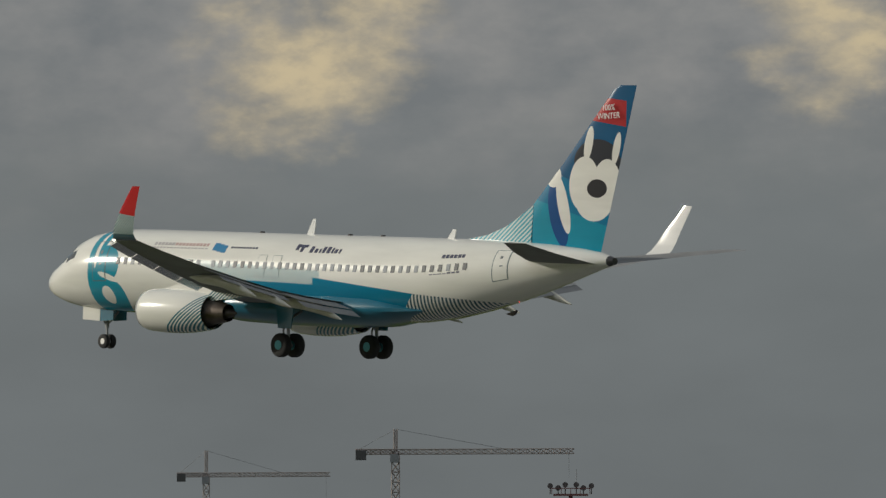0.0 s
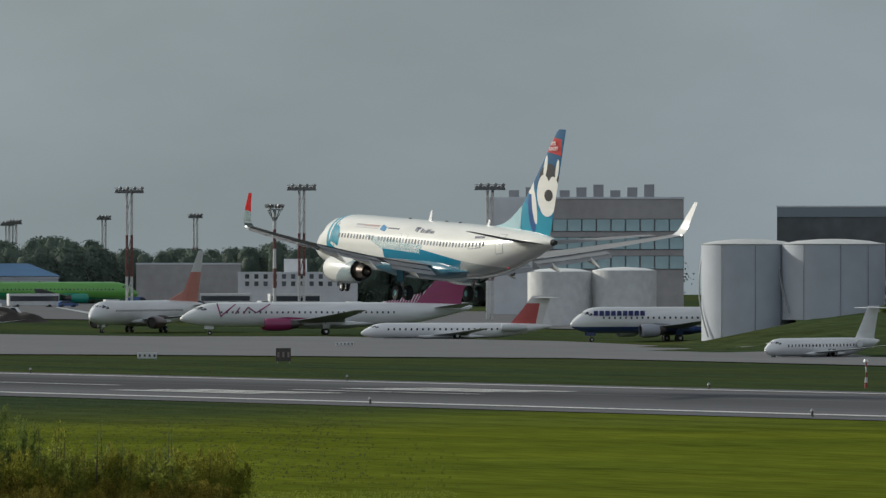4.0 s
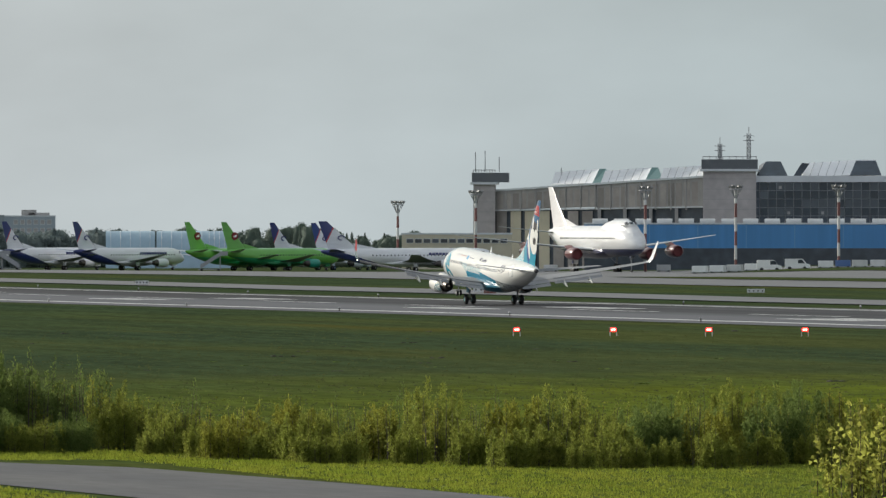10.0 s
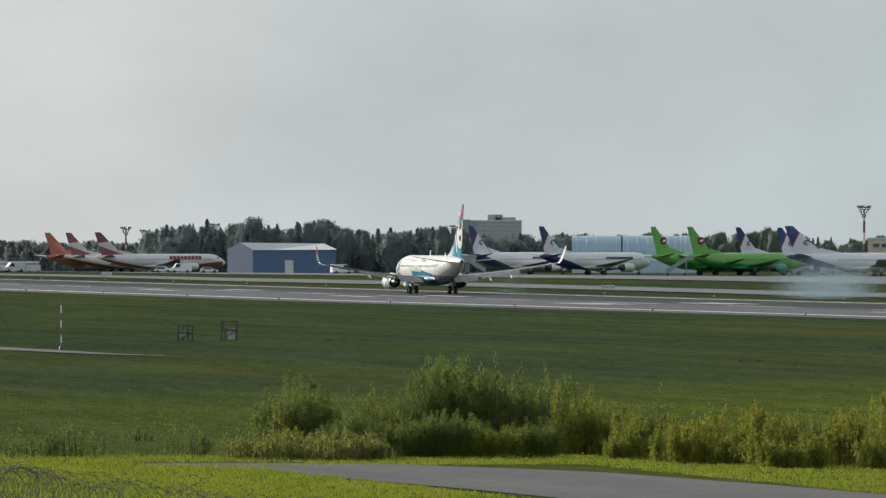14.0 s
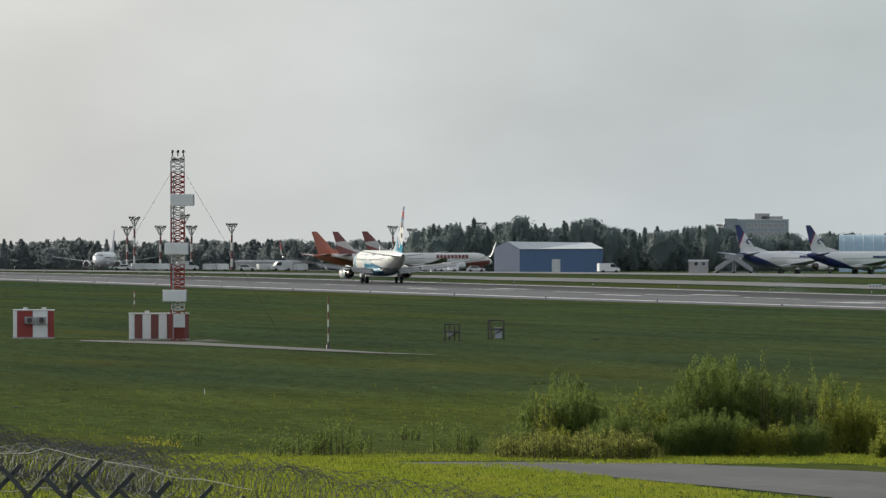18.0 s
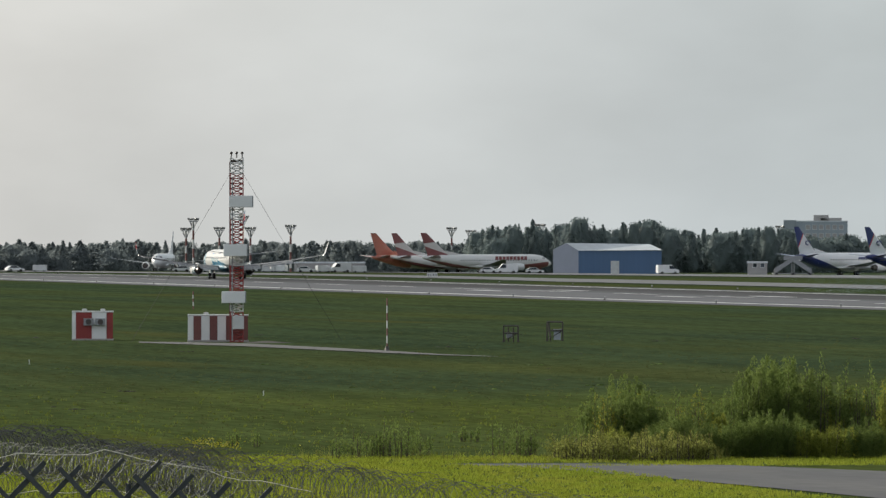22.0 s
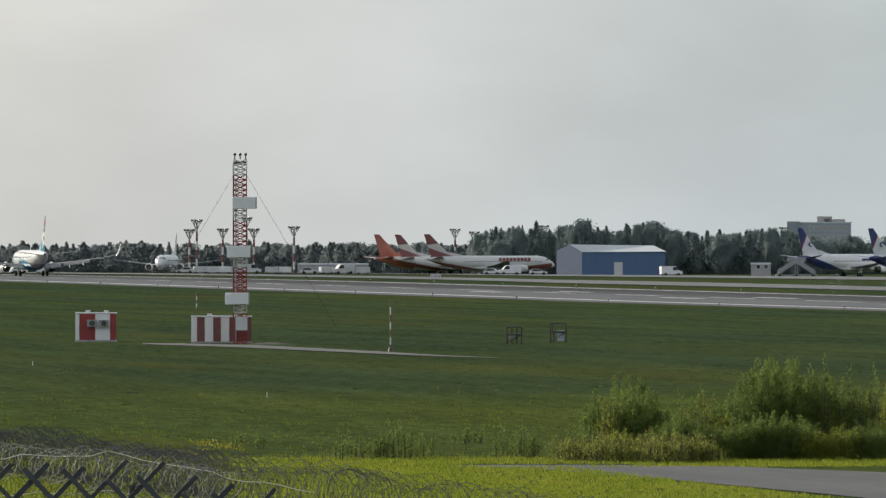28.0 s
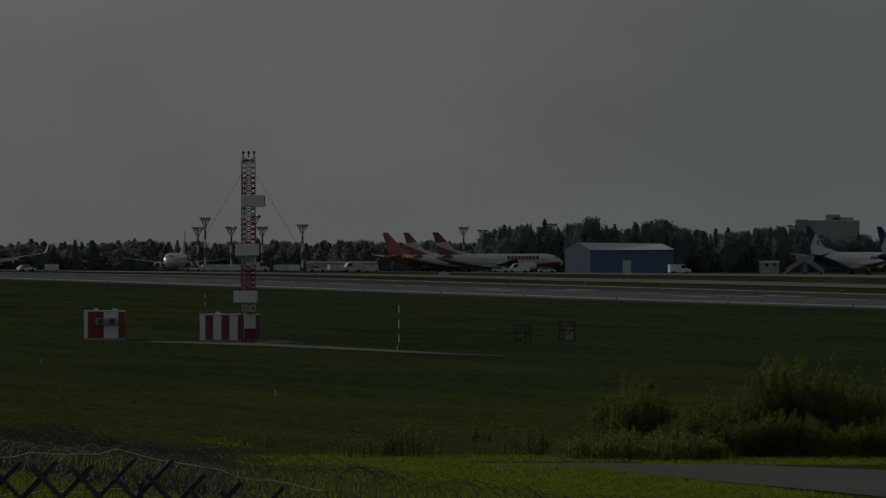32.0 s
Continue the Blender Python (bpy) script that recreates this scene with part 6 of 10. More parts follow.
def hangar():
    R = 2600.0
    k = R / 17500.0
    X = lambda px: (px - 917) * k
    Z = lambda py: 9.55 - (py - 400.7) * k
    root = thing("maintenance_hangar", site(17.178, R), "huge grey concrete hangar with corner towers and sawtooth roof", "hangar")
    z0 = base_z(17.178, R) - 1.5
    Y = lambda px: max(0.0, (912 - px) * k * 0.8)
    # long facade sinks a little away from the corner tower
    for a, b, ya, yb, nm, mt in ((530, 720, 346, 334, "facade_upper", GREYWALL), (720, 912, 334, 322, "facade_upper", GREYWALL)):
        v = [(X(a), Y(a), Z(379)), (X(b), Y(b), Z(379 - 6)), (X(b), Y(b), Z(yb)), (X(a), Y(a), Z(ya)), (X(a), Y(a) + 30, Z(379)), (X(b), Y(b) + 30, Z(373)), (X(b), Y(b) + 30, Z(yb)), (X(a), Y(a) + 30, Z(ya))]
        part(nm, (v, [(0, 1, 2, 3), (5, 4, 7, 6), (3, 2, 6, 7), (1, 0, 4, 5), (0, 3, 7, 4), (2, 1, 5, 6)]), mt, root)
    v = [(X(530), Y(530) + 0.8, z0), (X(912), 0.8, z0), (X(912), 0.8, Z(373)), (X(530), Y(530) + 0.8, Z(379)), (X(530), Y(530) + 30, z0), (X(912), 30, z0), (X(912), 30, Z(373)), (X(530), Y(530) + 30, Z(379))]
    part("lower_wall", (v, [(0, 1, 2, 3), (5, 4, 7, 6), (3, 2, 6, 7), (0, 3, 7, 4), (2, 1, 5, 6)]), DARKWALL, root)
    # pale cornice above and a thin lintel line below the ribbed wall
    for nm, a, b, ya, yb, hgt, out in (("wall_cornice", 530, 912, 346, 322, 3.5, 0.6), ("door_lintel", 530, 912, 381, 375, 2.5, 0.35)):
        v = [(X(a), Y(a) - out, Z(ya)), (X(b), Y(b) - out, Z(yb)), (X(b), Y(b) - out, Z(yb - hgt)), (X(a), Y(a) - out, Z(ya - hgt)), (X(a), Y(a) + 0.3, Z(ya)), (X(b), Y(b) + 0.3, Z(yb)), (X(b), Y(b) + 0.3, Z(yb - hgt)), (X(a), Y(a) + 0.3, Z(ya - hgt))]
        part(nm, (v, [(0, 1, 2, 3), (3, 2, 6, 7), (1, 0, 4, 5), (0, 3, 7, 4), (2, 1, 5, 6)]), PALEWALL, root)
    for i in range(26):
        a = 540 + i * 14
        part("ribbed_panel", ([(X(a), Y(a) - 0.14, Z(377 - (a - 530) * 0.016)), (X(a + 11), Y(a + 11) - 0.14, Z(377 - (a - 519) * 0.016)), (X(a + 11), Y(a + 11) - 0.14, Z(352 - (a - 519) * 0.063)), (X(a), Y(a) - 0.14, Z(352 - (a - 530) * 0.063)),
                               (X(a), Y(a) + 0.05, Z(377 - (a - 530) * 0.016)), (X(a + 11), Y(a + 11) + 0.05, Z(377 - (a - 519) * 0.016)), (X(a + 11), Y(a + 11) + 0.05, Z(352 - (a - 519) * 0.063)), (X(a), Y(a) + 0.05, Z(352 - (a - 530) * 0.063))],
                              [(0, 1, 2, 3), (0, 3, 7, 4), (1, 5, 6, 2), (3, 2, 6, 7), (0, 4, 5, 1)]), RIBPANEL, root)
    for i in range(7):
        a = 538 + i * 26
        part("door_leaf", ([(X(a), Y(a) + 0.3, z0), (X(a + 19), Y(a + 19) + 0.3, z0), (X(a + 19), Y(a + 19) + 0.3, Z(381)), (X(a), Y(a) + 0.3, Z(381)), (X(a), Y(a) + 0.8, z0), (X(a + 19), Y(a + 19) + 0.8, z0), (X(a + 19), Y(a + 19) + 0.8, Z(381)), (X(a), Y(a) + 0.8, Z(381))], [(0, 1, 2, 3), (0, 3, 7, 4), (1, 5, 6, 2), (3, 2, 6, 7)]), CREAMWALL if i in (1, 2, 3) else RIBPANEL, root)
    for i in range(4):
        a = 722 + i * 46
        box("door_leaf", (X(a), Y(a + 6) - 0.1, z0, X(a + 6), Y(a) + 0.7, Z(375)), GREYWALL, root)
    for i in range(13):
        a = 556 + i * 27
        tube("facade_rib", [(X(a), Y(a) - 0.25, Z(379)), (X(a), Y(a) - 0.25, Z(345.5 - (a - 530) * 0.063))], 0.22, GREYWALL, root)
    tower_wall = mat("pinkish_concrete_panels", (0.44, 0.405, 0.395), 0.8, grain=0.12, scale=0.5, big=0.16, bump=0.2)
    for a, b, t in ((497, 536, 329), (910, 1004, 307)):
        yo = Y(b)
        tw = box("corner_tower", (X(a), yo - 2.5, z0, X(b), yo + 8, Z(t)), tower_wall, root)
        for j in range(1, 5):
            box("panel_joint", (X(a), yo - 2.54, Z(t + 18 * j), X(b), yo - 2.48, Z(t + 18 * j - 1.2)), GREYWALL, tw)
        box("tower_head", (X(a) - 0.4, yo - 3.0, Z(t), X(b) + (3.6 if a < 600 else 0.4), yo + 8.4, Z(t - 17)), mat("dark_concrete", (0.13, 0.14, 0.15), 0.8, grain=0.1, scale=0.5), tw)
        box("tower_cornice", (X(a) - 0.8, yo - 3.4, Z(t + 4), X(b) + 0.8, yo + 8.8, Z(t)), PALEWALL, tw)
        struts("tower_rail", [((X(a) + i * (X(b) - X(a)) / 8, yo - 2.8, Z(t - 17)), (X(a) + i * (X(b) - X(a)) / 8, yo - 2.8, Z(t - 23))) for i in range(9)] + [((X(a), yo - 2.8, Z(t - 22)), (X(b), yo - 2.8, Z(t - 22)))], 0.09, STEEL, tw)
    box("glazed_end", (X(1004), -1.0, z0, X(1338), 30, Z(330)), DARKWALL, root)
    box("end_cornice", (X(1004), -1.4, Z(330), X(1339), 30, Z(319)), PALEWALL, root)
    panes = [mat("hangar_glass", (0.035, 0.047, 0.055), 0.2, grain=0.2, scale=0.5, big=0.3), mat("hazy_hangar_glass", (0.075, 0.09, 0.10), 0.3, grain=0.2, scale=0.5, big=0.3), mat("patched_hangar_glass", (0.14, 0.15, 0.155), 0.5, grain=0.15, scale=0.5)]
    for i in range(22):
        for j in range(4):
            a, c = 1011 + i * 15, 345 + 15 * j
            q = (i * i * 7 + j * 13 + i * j * 5) % 17
            box("glass_pane", (X(a), -1.05, Z(c - 0.8), X(a + 14), -0.98, Z(c - 13.8)), panes[0 if q < 10 else 1 if q < 16 else 2], root)
            if q == 11:
                box("broken_pane_board", (X(a + 3), -1.12, Z(c - 3), X(a + 8), -1.03, Z(c - 8)), GREYWALL, root)
    struts("glazing_grid", [((X(1010 + i * 15), -1.06, z0 + 2), (X(1010 + i * 15), -1.06, Z(331))) for i in range(22)] + [((X(1004), -1.06, Z(345 + 15 * j)), (X(1338), -1.06, Z(345 + 15 * j))) for j in range(4)], 0.09, STEEL, root)
    # sawtooth rooflights
    for a, b, ya, up, wide in ((637, 712, 331, 22, 34), (727, 806, 329, 22, 34), (832, 908, 325, 22, 34), (1085, 1170, 318, 24, 56)):
        yo = Y((a + b) / 2)
        v = [(X(a), Y(a) + 4, Z(ya + 2)), (X(b), Y(b) + 4, Z(ya)), (X(b + 12), yo + 10, Z(ya - up - 4)), (X(a + 8), yo + 10, Z(ya - up + 2)), (X(b + wide), Y(b + wide) + 4, Z(ya)), (X(b + wide - 10), yo + 10, Z(ya - up - 4)), (X(a), yo + 22, Z(ya + 2)), (X(b + wide), yo + 22, Z(ya))]
        part("rooflight", (v, [(0, 1, 2, 3), (6, 3, 2, 5, 7), (0, 3, 6)]), ROOFWHITE, root)
        for q in range(1, 6):
            f = q / 6
            tube("glazing_bar", [tuple(np.array(v[0]) * (1 - f) + np.array(v[1]) * f + np.array((0, -0.06, 0.06))), tuple(np.array(v[3]) * (1 - f) + np.array(v[2]) * f + np.array((0, -0.06, 0.06)))], 0.07, STEEL, root, 4)
        part("rooflight_end", ([v[1], v[4], v[5], v[2], v[7]], [(0, 1, 2, 3), (1, 4, 2)]), mat("green_glass", (0.05, 0.14, 0.13), 0.3, grain=0.1) if a < 1000 else DARKWALL, root)
    part("rooflight_end", ([(X(1005), 3, Z(319)), (X(1060), 3, Z(319)), (X(1048), 10, Z(293)), (X(1022), 10, Z(293)), (X(1010), 12, Z(300))], [(0, 1, 2, 3), (0, 3, 4)]), DARKWALL, root)
    part("rooflight_end", slab([(X(1070), Z(319)), (X(1083), Z(319)), (X(1099), Z(297)), (X(1085), Z(296))], "y", 3.0, 4.5), DARKWALL, root)
    part("rooflight_ridge", slab([(X(1182), Z(292.5)), (X(1216), Z(292.5)), (X(1216), Z(290)), (X(1182), Z(290))], "y", 9.6, 11.0), ROOFWHITE, root)
    for px, top, b in ((940, 250, 290), (991, 232, 288), (507, 277, 312), (524, 275, 312), (549, 285, 312), (659, 305, 315)):
        if top < 260:
            struts("lattice_aerial", lattice((X(px), 3, Z(b)), (X(px), 3, Z(top + 12)), 1.0, 7, 0.05) + [((X(px), 3, Z(top + 12)), (X(px), 3, Z(top)))] + [((X(px) - 1.4, 3, Z(top + k)), (X(px) + 1.4, 3, Z(top + k))) for k in (16, 24)], 0.09, STEEL, root)
        else:
            tube("roof_aerial", [(X(px), 3, Z(b)), (X(px), 3, Z(top))], 0.12, STEEL, root)
    # low blue hall in front
    hall, w, z0 = house("blue_hall", 16.467, 18.431, 2440, 9.37, "long low blue sheet-clad hall with white roof vents", 30, mat("sky_blue_sheet_wall", (0.075, 0.25, 0.52), 0.5, grain=0.06, scale=0.4, big=0.12, stretch=(3, 3, 0.1)))
    band(hall, "dark_base", -w / 2, w / 2, z0, 3.09, DARKWALL, 0.1)
    for i in range(15):
        a = -w / 2 + 2 + i * (w - 4) / 15
        bm = bmesh.new()
        cyl_bm(bm, (a, 2.0, 9.51), (a + (w - 4) / 21, 2.0, 9.51), 0.9, 0.9, 10)
        part("roof_vent", bm, DIRTYWHITE, hall)
    for i in range(7):
        band(hall, "blue_pilaster", -w / 2 + 4 + i * w / 7, -w / 2 + 4.25 + i * w / 7, 3.09, 9.09, mat("pale_pilaster", (0.14, 0.33, 0.55), 0.6), 0.2)
    r, w, z0 = house("brick_house", 18.431, 18.601, 2420, 11.30, "small brick boiler house", 10, BROWNWALL)
    windows(r, spread(-w / 2, w / 2, 3), [7.57], 1.2, 1.6, DIRTYWHITE)
    r, w, z0 = house("brick_house", 18.562, 18.732, 2450, 8.81, "low brick boiler house annexe", 10, BROWNWALL)
    windows(r, spread(-w / 2, w / 2, 4), [6.85], 1.0, 1.2, DIRTYWHITE)
    r, w, z0 = house("cream_workshop", 15.410, 16.048, 2560, 6.72, "long cream workshop with ribbon windows", 20, CREAMWALL)
    windows(r, spread(-w / 2 + 1, w / 2 - 1, 12), [4.68], 1.7, 1.0)


def west_buildings():
    R = 2600.0
    root = thing("blue_shed", site(12.014, R), "blue sheet-clad shed with pale gable and white roof", "shed")
    k = R / 17500.0
    X = lambda px: (px - 1079) * k
    Z = lambda py: 9.55 - (py - 402.6) * k
    z0 = base_z(12.014, R) - 1
    box("blue_side", (X(1028), 0, z0, X(1175), 0.4, Z(444)), BLUEWALL, root)
    v = [(X(983), 3, z0), (X(1028), 0, z0), (X(1028), 0, Z(444)), (X(1006), 1.5, Z(431)), (X(983), 3, Z(442))]
    part("gable_wall", (v, [(0, 1, 2, 3, 4)]), mat("lilac_gable", (0.36, 0.38, 0.46), 0.6, grain=0.05, scale=0.5), root)
    part("sheet_roof", ([(X(1028), -0.4, Z(444)), (X(1177), -0.4, Z(443)), (X(1155), 12, Z(432.5)), (X(1006), 1.5, Z(430.5)), (X(983), 20, Z(442)), (X(1150), 22, Z(442))], [(0, 1, 2, 3), (3, 2, 5, 4)]), ROOFGREY, root)
    box("shed_door", (X(1085), -0.1, z0, X(1100), 0.1, Z(462)), DIRTYWHITE, root)
    # block of flats: haze put into its blue-grey, stair tower a shaded copy
    r, w, z0 = house("block_of_flats", 13.104, 13.405, 3300, 11.75, "pale grey nine-storey block far behind trees", 20, mat("pale_blue_grey_panels", (0.34, 0.39, 0.43), 0.8, grain=0.05, scale=0.3, big=0.06))
    box("stair_tower", (-w / 2 - 4, -1, z0, -w / 2 + 0.2, 15, 11.94), mat("shaded_stair_panels", (0.28, 0.32, 0.34), 0.8, grain=0.06, scale=0.3), r)
    box("lift_house", (-w / 2 + 6, 2, 11.75, -w / 2 + 11, 8, 13.63), GREYWALL, r)
    box("lift_house", (w / 2 - 9, 2, 11.75, w / 2 - 2, 8, 12.69), GREYWALL, r)
    windows(r, spread(-w / 2 + 3, w / 2 - 1, 6), [11.75 - 2.2 - 2.8 * i for i in range(4)], 1.3, 1.4, GREYWALL)
    # barrel-roofed halls
    for a, b in ((806, 893), (896, 985), (985, 1030)):
        r = thing("barrel_hall", site(11.059+math.degrees(math.atan(((a + b) / 2) / 17500.0)), 2850), "pale blue barrel-roofed hall", "hangar", "barrel halls")
        w = (b - a) * 2850 / 17500
        rings = []
        for x in (-w / 2, w / 2):
            rings.append([(x, 12 - math.cos(t) * 12, -4 + math.sin(t) * 6.94 + math.sin(t) * 4) for t in [math.pi * i / 10 for i in range(11)]])
        part("barrel_roof", loft(rings, closed=False, cap=False), TEALROOF, r, smooth=True)
        struts("roof_rib", [((x, 12 - math.cos(math.pi * i / 10) * 12.1, -4 + math.sin(math.pi * i / 10) * (6.94 + 4.1)), (x, 12 - math.cos(math.pi * (i + 1) / 10) * 12.1, -4 + math.sin(math.pi * (i + 1) / 10) * (6.94 + 4.1))) for x in spread(-w / 2, w / 2, 5) for i in range(1, 6)], 0.05, ROOFGREY, r)
    r, w, z0 = house("gate_house", 12.826, 12.940, 2350, 1.45, "small grey flat-roofed gate house", 6, GREYWALL)
    windows(r, [-0.6, 1.2], [0.51], 0.9, 0.9)
    r, w, z0 = house("long_shed", 10.201, 10.610, 2700, 0.08, "long low grey shed", 10, GREYWALL)


def tank_farm():
    for c, rad, r, top in ((30.426, 8.4, 1452, 12.4), (29.853, 6.0, 1466, 12.2), (29.290, 8.7, 1452, 12.4), (28.708, 6.0, 1466, 12.0), (28.168, 7.6, 1455, 12.2), (27.678, 7.0, 1460, 12.2)):
        z0 = base_z(c, r) - 1
        root = thing("fuel_tank", site(c, r + rad), "large pale grey cylindrical fuel tank", "storage tank", "fuel tanks")
        shell = [[(math.sin(2 * math.pi * i / 32) * rad, math.cos(2 * math.pi * i / 32) * rad, z) for i in range(32)] for z in (z0, top)]
        part("tank_shell", loft(shell), TANKWALL, root, smooth=True)
        dome = [[(math.sin(2 * math.pi * i / 32) * rad * q, math.cos(2 * math.pi * i / 32) * rad * q, top + h) for i in range(32)] for q, h in ((1.0, 0), (1.02, 0.15), (0.7, 0.6), (0.3, 0.85), (0.05, 0.9))]
        part("tank_roof", loft(dome), DIRTYWHITE, root, smooth=True)
        for a in (2.4, 3.0, 3.75):
            struts("weld_seam", [((math.sin(a) * rad * 1.003, math.cos(a) * rad * 1.003, z0), (math.sin(a) * rad * 1.003, math.cos(a) * rad * 1.003, top))], 0.07, STEEL, root)
        a0 = 4.1
        st = [(math.sin(a0 + i * 0.06) * rad * 1.05, math.cos(a0 + i * 0.06) * rad * 1.05, z0 + 1 + i * 0.75) for i in range(int((top - z0 - 1) / 0.75))]
        tube("stair_rail", st, 0.12, STEEL, root)
    for c, r, top in ((26.583, 1760, 8.01), (26.959, 1760, 8.21)):
        root = thing("fuel_tank", site(c, r), "small white cylindrical fuel tank", "storage tank", "white fuel tanks")
        z0 = base_z(c, r) - 1
        part("tank_shell", loft([[(math.sin(2 * math.pi * i / 24) * 5.7, math.cos(2 * math.pi * i / 24) * 5.7, z) for i in range(24)] for z in (z0, top)]), DIRTYWHITE, root, smooth=True)
        part("tank_roof", loft([[(math.sin(2 * math.pi * i / 24) * 5.7 * q, math.cos(2 * math.pi * i / 24) * 5.7 * q, top + h) for i in range(24)] for q, h in ((1.0, 0), (0.6, 0.45), (0.05, 0.6))]), WHITE, root, smooth=True)


def roof_clutter(root, x0, x1, z, n, seed, deep=8.0):
    """Plant boxes, stub vents and thin poles along a flat roof."""
    rng = random.Random(seed)
    for i in range(n):
        x, y, q = rng.uniform(x0, x1), rng.uniform(1.0, deep), rng.random()
        if q < 0.5:
            w, h = rng.uniform(0.6, 3.2), rng.uniform(0.4, 1.6)
            box("roof_plant", (x - w / 2, y, z - 0.1, x + w / 2, y + rng.uniform(1, 3), z + h), rng.choice([STEEL, DARKWALL, TERMGREY, DIRTYWHITE]), root)
        elif q < 0.75:
            bm = bmesh.new()
            r = rng.uniform(0.15, 0.5)
            cyl_bm(bm, (x, y, z - 0.1), (x, y, z + rng.uniform(0.5, 1.3)), r, r, 10)
            cyl_bm(bm, (x, y, z + 1.2), (x, y, z + 1.45), r * 1.5, r * 1.2, 10)
            part("roof_vent", bm, STEEL, root)
        else:
            tube("roof_pole", [(x, y, z - 0.1), (x, y, z + rng.uniform(1.5, 4.5))], 0.06, STEEL, root, 5)


def terminal():
    # brown and white apron office
    R = 1320.0
    r, w, z0 = house("apron_office", 33.521, 35.016, R, 7.69, "two-storey pale apron office with brown ends", 14, mat("dull_office_plaster", (0.52, 0.55, 0.55), 0.75, grain=0.1, scale=0.4, big=0.15))
    k = R / 17500
    for a, b in ((1036, 1079), (1533, 1568)):
        box("brown_end", ((a - 1306.5) * k, -0.4, z0, (b - 1306.5) * k, 14, 7.92), BROWNWALL, r)
    windows(r, [(px - 1306.5) * k for px in (1113, 1185, 1261, 1338, 1415, 1492)], [5.88, 3.09], 3.0, 1.25)
    box("roof_hut", ((1220 - 1306.5) * k, 3, 7.69 - 0.1, (1268 - 1306.5) * k, 7, 9.95), WHITE, r)
    box("roof_store", ((1268 - 1306.5) * k, 3, 7.69 - 0.1, (1505 - 1306.5) * k, 7, 9.65), GREYWALL, r)
    # long beige pier
    R = 1640.0
    r, w, z0 = house("terminal_pier", 34.397, 36.177, R, 13.98, "beige terminal pier with dark ribbon windows", 30, BEIGEWALL)
    k = R / 17500
    X = lambda px: (px - 884) * k
    for a in (690, 770, 848, 928):
        band(r, "pier_fin", X(a) - 0.5, X(a) + 0.5, z0, 13.98, mat("beige_fin", (0.26, 0.225, 0.19), 0.8), 0.8)
    windows(r, [X(px) for px in (652, 730, 808, 888, 950)], [10.89], 5.8, 3.2)
    windows(r, [X(px) for px in (652, 730, 808, 888, 950)], [6.49], 5.8, 2.2)
    windows(r, [X(1105)], [11.08, 7.05], 8.0, 2.4)
    windows(r, [X(1020)], [11.74, 10.42], 3.6, 0.7, GREYWALL)
    for i in range(14):
        box("roof_plant", (X(630 + i * 36), 6, 13.98 - 0.1, X(645 + i * 36), 9, 14.73 + (i % 4) * 0.25), STEEL, r)
    # glazed main hall
    R = 1900.0
    r, w, z0 = house("terminal_hall", 31.604, 34.364, R, 17.94, "long dark glazed terminal hall", 50, mat("brown_grey_cladding", (0.125, 0.115, 0.115), 0.7, grain=0.08, scale=0.3, big=0.1))
    k = R / 17500
    for i, x in enumerate(spread(-w / 2 + 1, w / 2 - 24, 22)):
        band(r, "ribbon_pane", x - (w - 25) / 44 + 0.12, x + (w - 25) / 44 - 0.12, 13.88, 16.81, GLAZING if i % 7 else DARKWALL, 0.12 + 0.02 * (i % 2))
        band(r, "dark_pane", x - (w - 25) / 44 + 0.3, x + (w - 25) / 44 - 0.3, 10.40, 13.01, DARKWALL, 0.1)
        if i % 3 == 1:
            box("roof_plant", (x - 2.2, 6, 17.94 - 0.2, x + 1.5 + 0.6 * (i % 5), 12, 17.94 + 0.8 + 0.5 * (i % 4)), STEEL if i % 2 else DARKWALL, r)
    roof_clutter(r, -w / 2 + 2, w / 2 - 2, 17.94, 22, 41)
    for i in range(12):
        band(r, "column_cladding", -w / 2 + 0.6 + i * (w - 25) / 11, -w / 2 + 1.2 + i * (w - 25) / 11, z0, 16.9, TERMGREY, 0.3)
    band(r, "dark_window_bay", w / 2 - 20, w / 2 - 11, 9.48, 16.32, DARKWALL, 0.3)
    band(r, "pale_window_bay", w / 2 - 9, w / 2 - 1, 9.48, 16.32, GLAZING, 0.3)
    # middle hall with ribbon windows
    R = 1750.0
    r, w, z0 = house("terminal_link", 36.165, 38.080, R, 15.78, "grey terminal link with long dark windows", 40, TERMGREY)
    k = R / 17500
    windows(r, spread(-w / 2 + 2, -w / 2 + 26, 5), [10.98, 7.48], 4.2, 2.2, GLAZING)
    windows(r, spread(2, w / 2 - 4, 5), [12.48, 9.48], 4.6, 1.9, DARKWALL)
    roof_clutter(r, -w / 2 + 2, w / 2 - 2, 15.78, 14, 44)
    for z in (5.9, 8.9, 13.9):
        band(r, "floor_edge", -w / 2, w / 2, z, z + 0.35, GREYWALL, 0.2)
    windows(r, spread(-w / 2 + 28, 0, 4), [12.3, 9.3, 6.9], 4.6, 1.5, GLAZING)
    band(r, "white_panel", -w / 2 + 11, -w / 2 + 23, 9.78, 12.18, PALEWALL, 0.3)
    r, w, z0 = house("terminal_upper_block", 35.995, 37.644, 2050, 20.83, "plain grey upper block of the terminal", 40, mat("blue_grey_cladding", (0.15, 0.17, 0.185), 0.6, grain=0.05, scale=0.3, big=0.08))
    windows(r, [w / 2 - 29, -1.0], [18.49], 3.6, 2.6)
    roof_clutter(r, -w / 2 + 2, w / 2 - 2, 20.83, 14, 42)
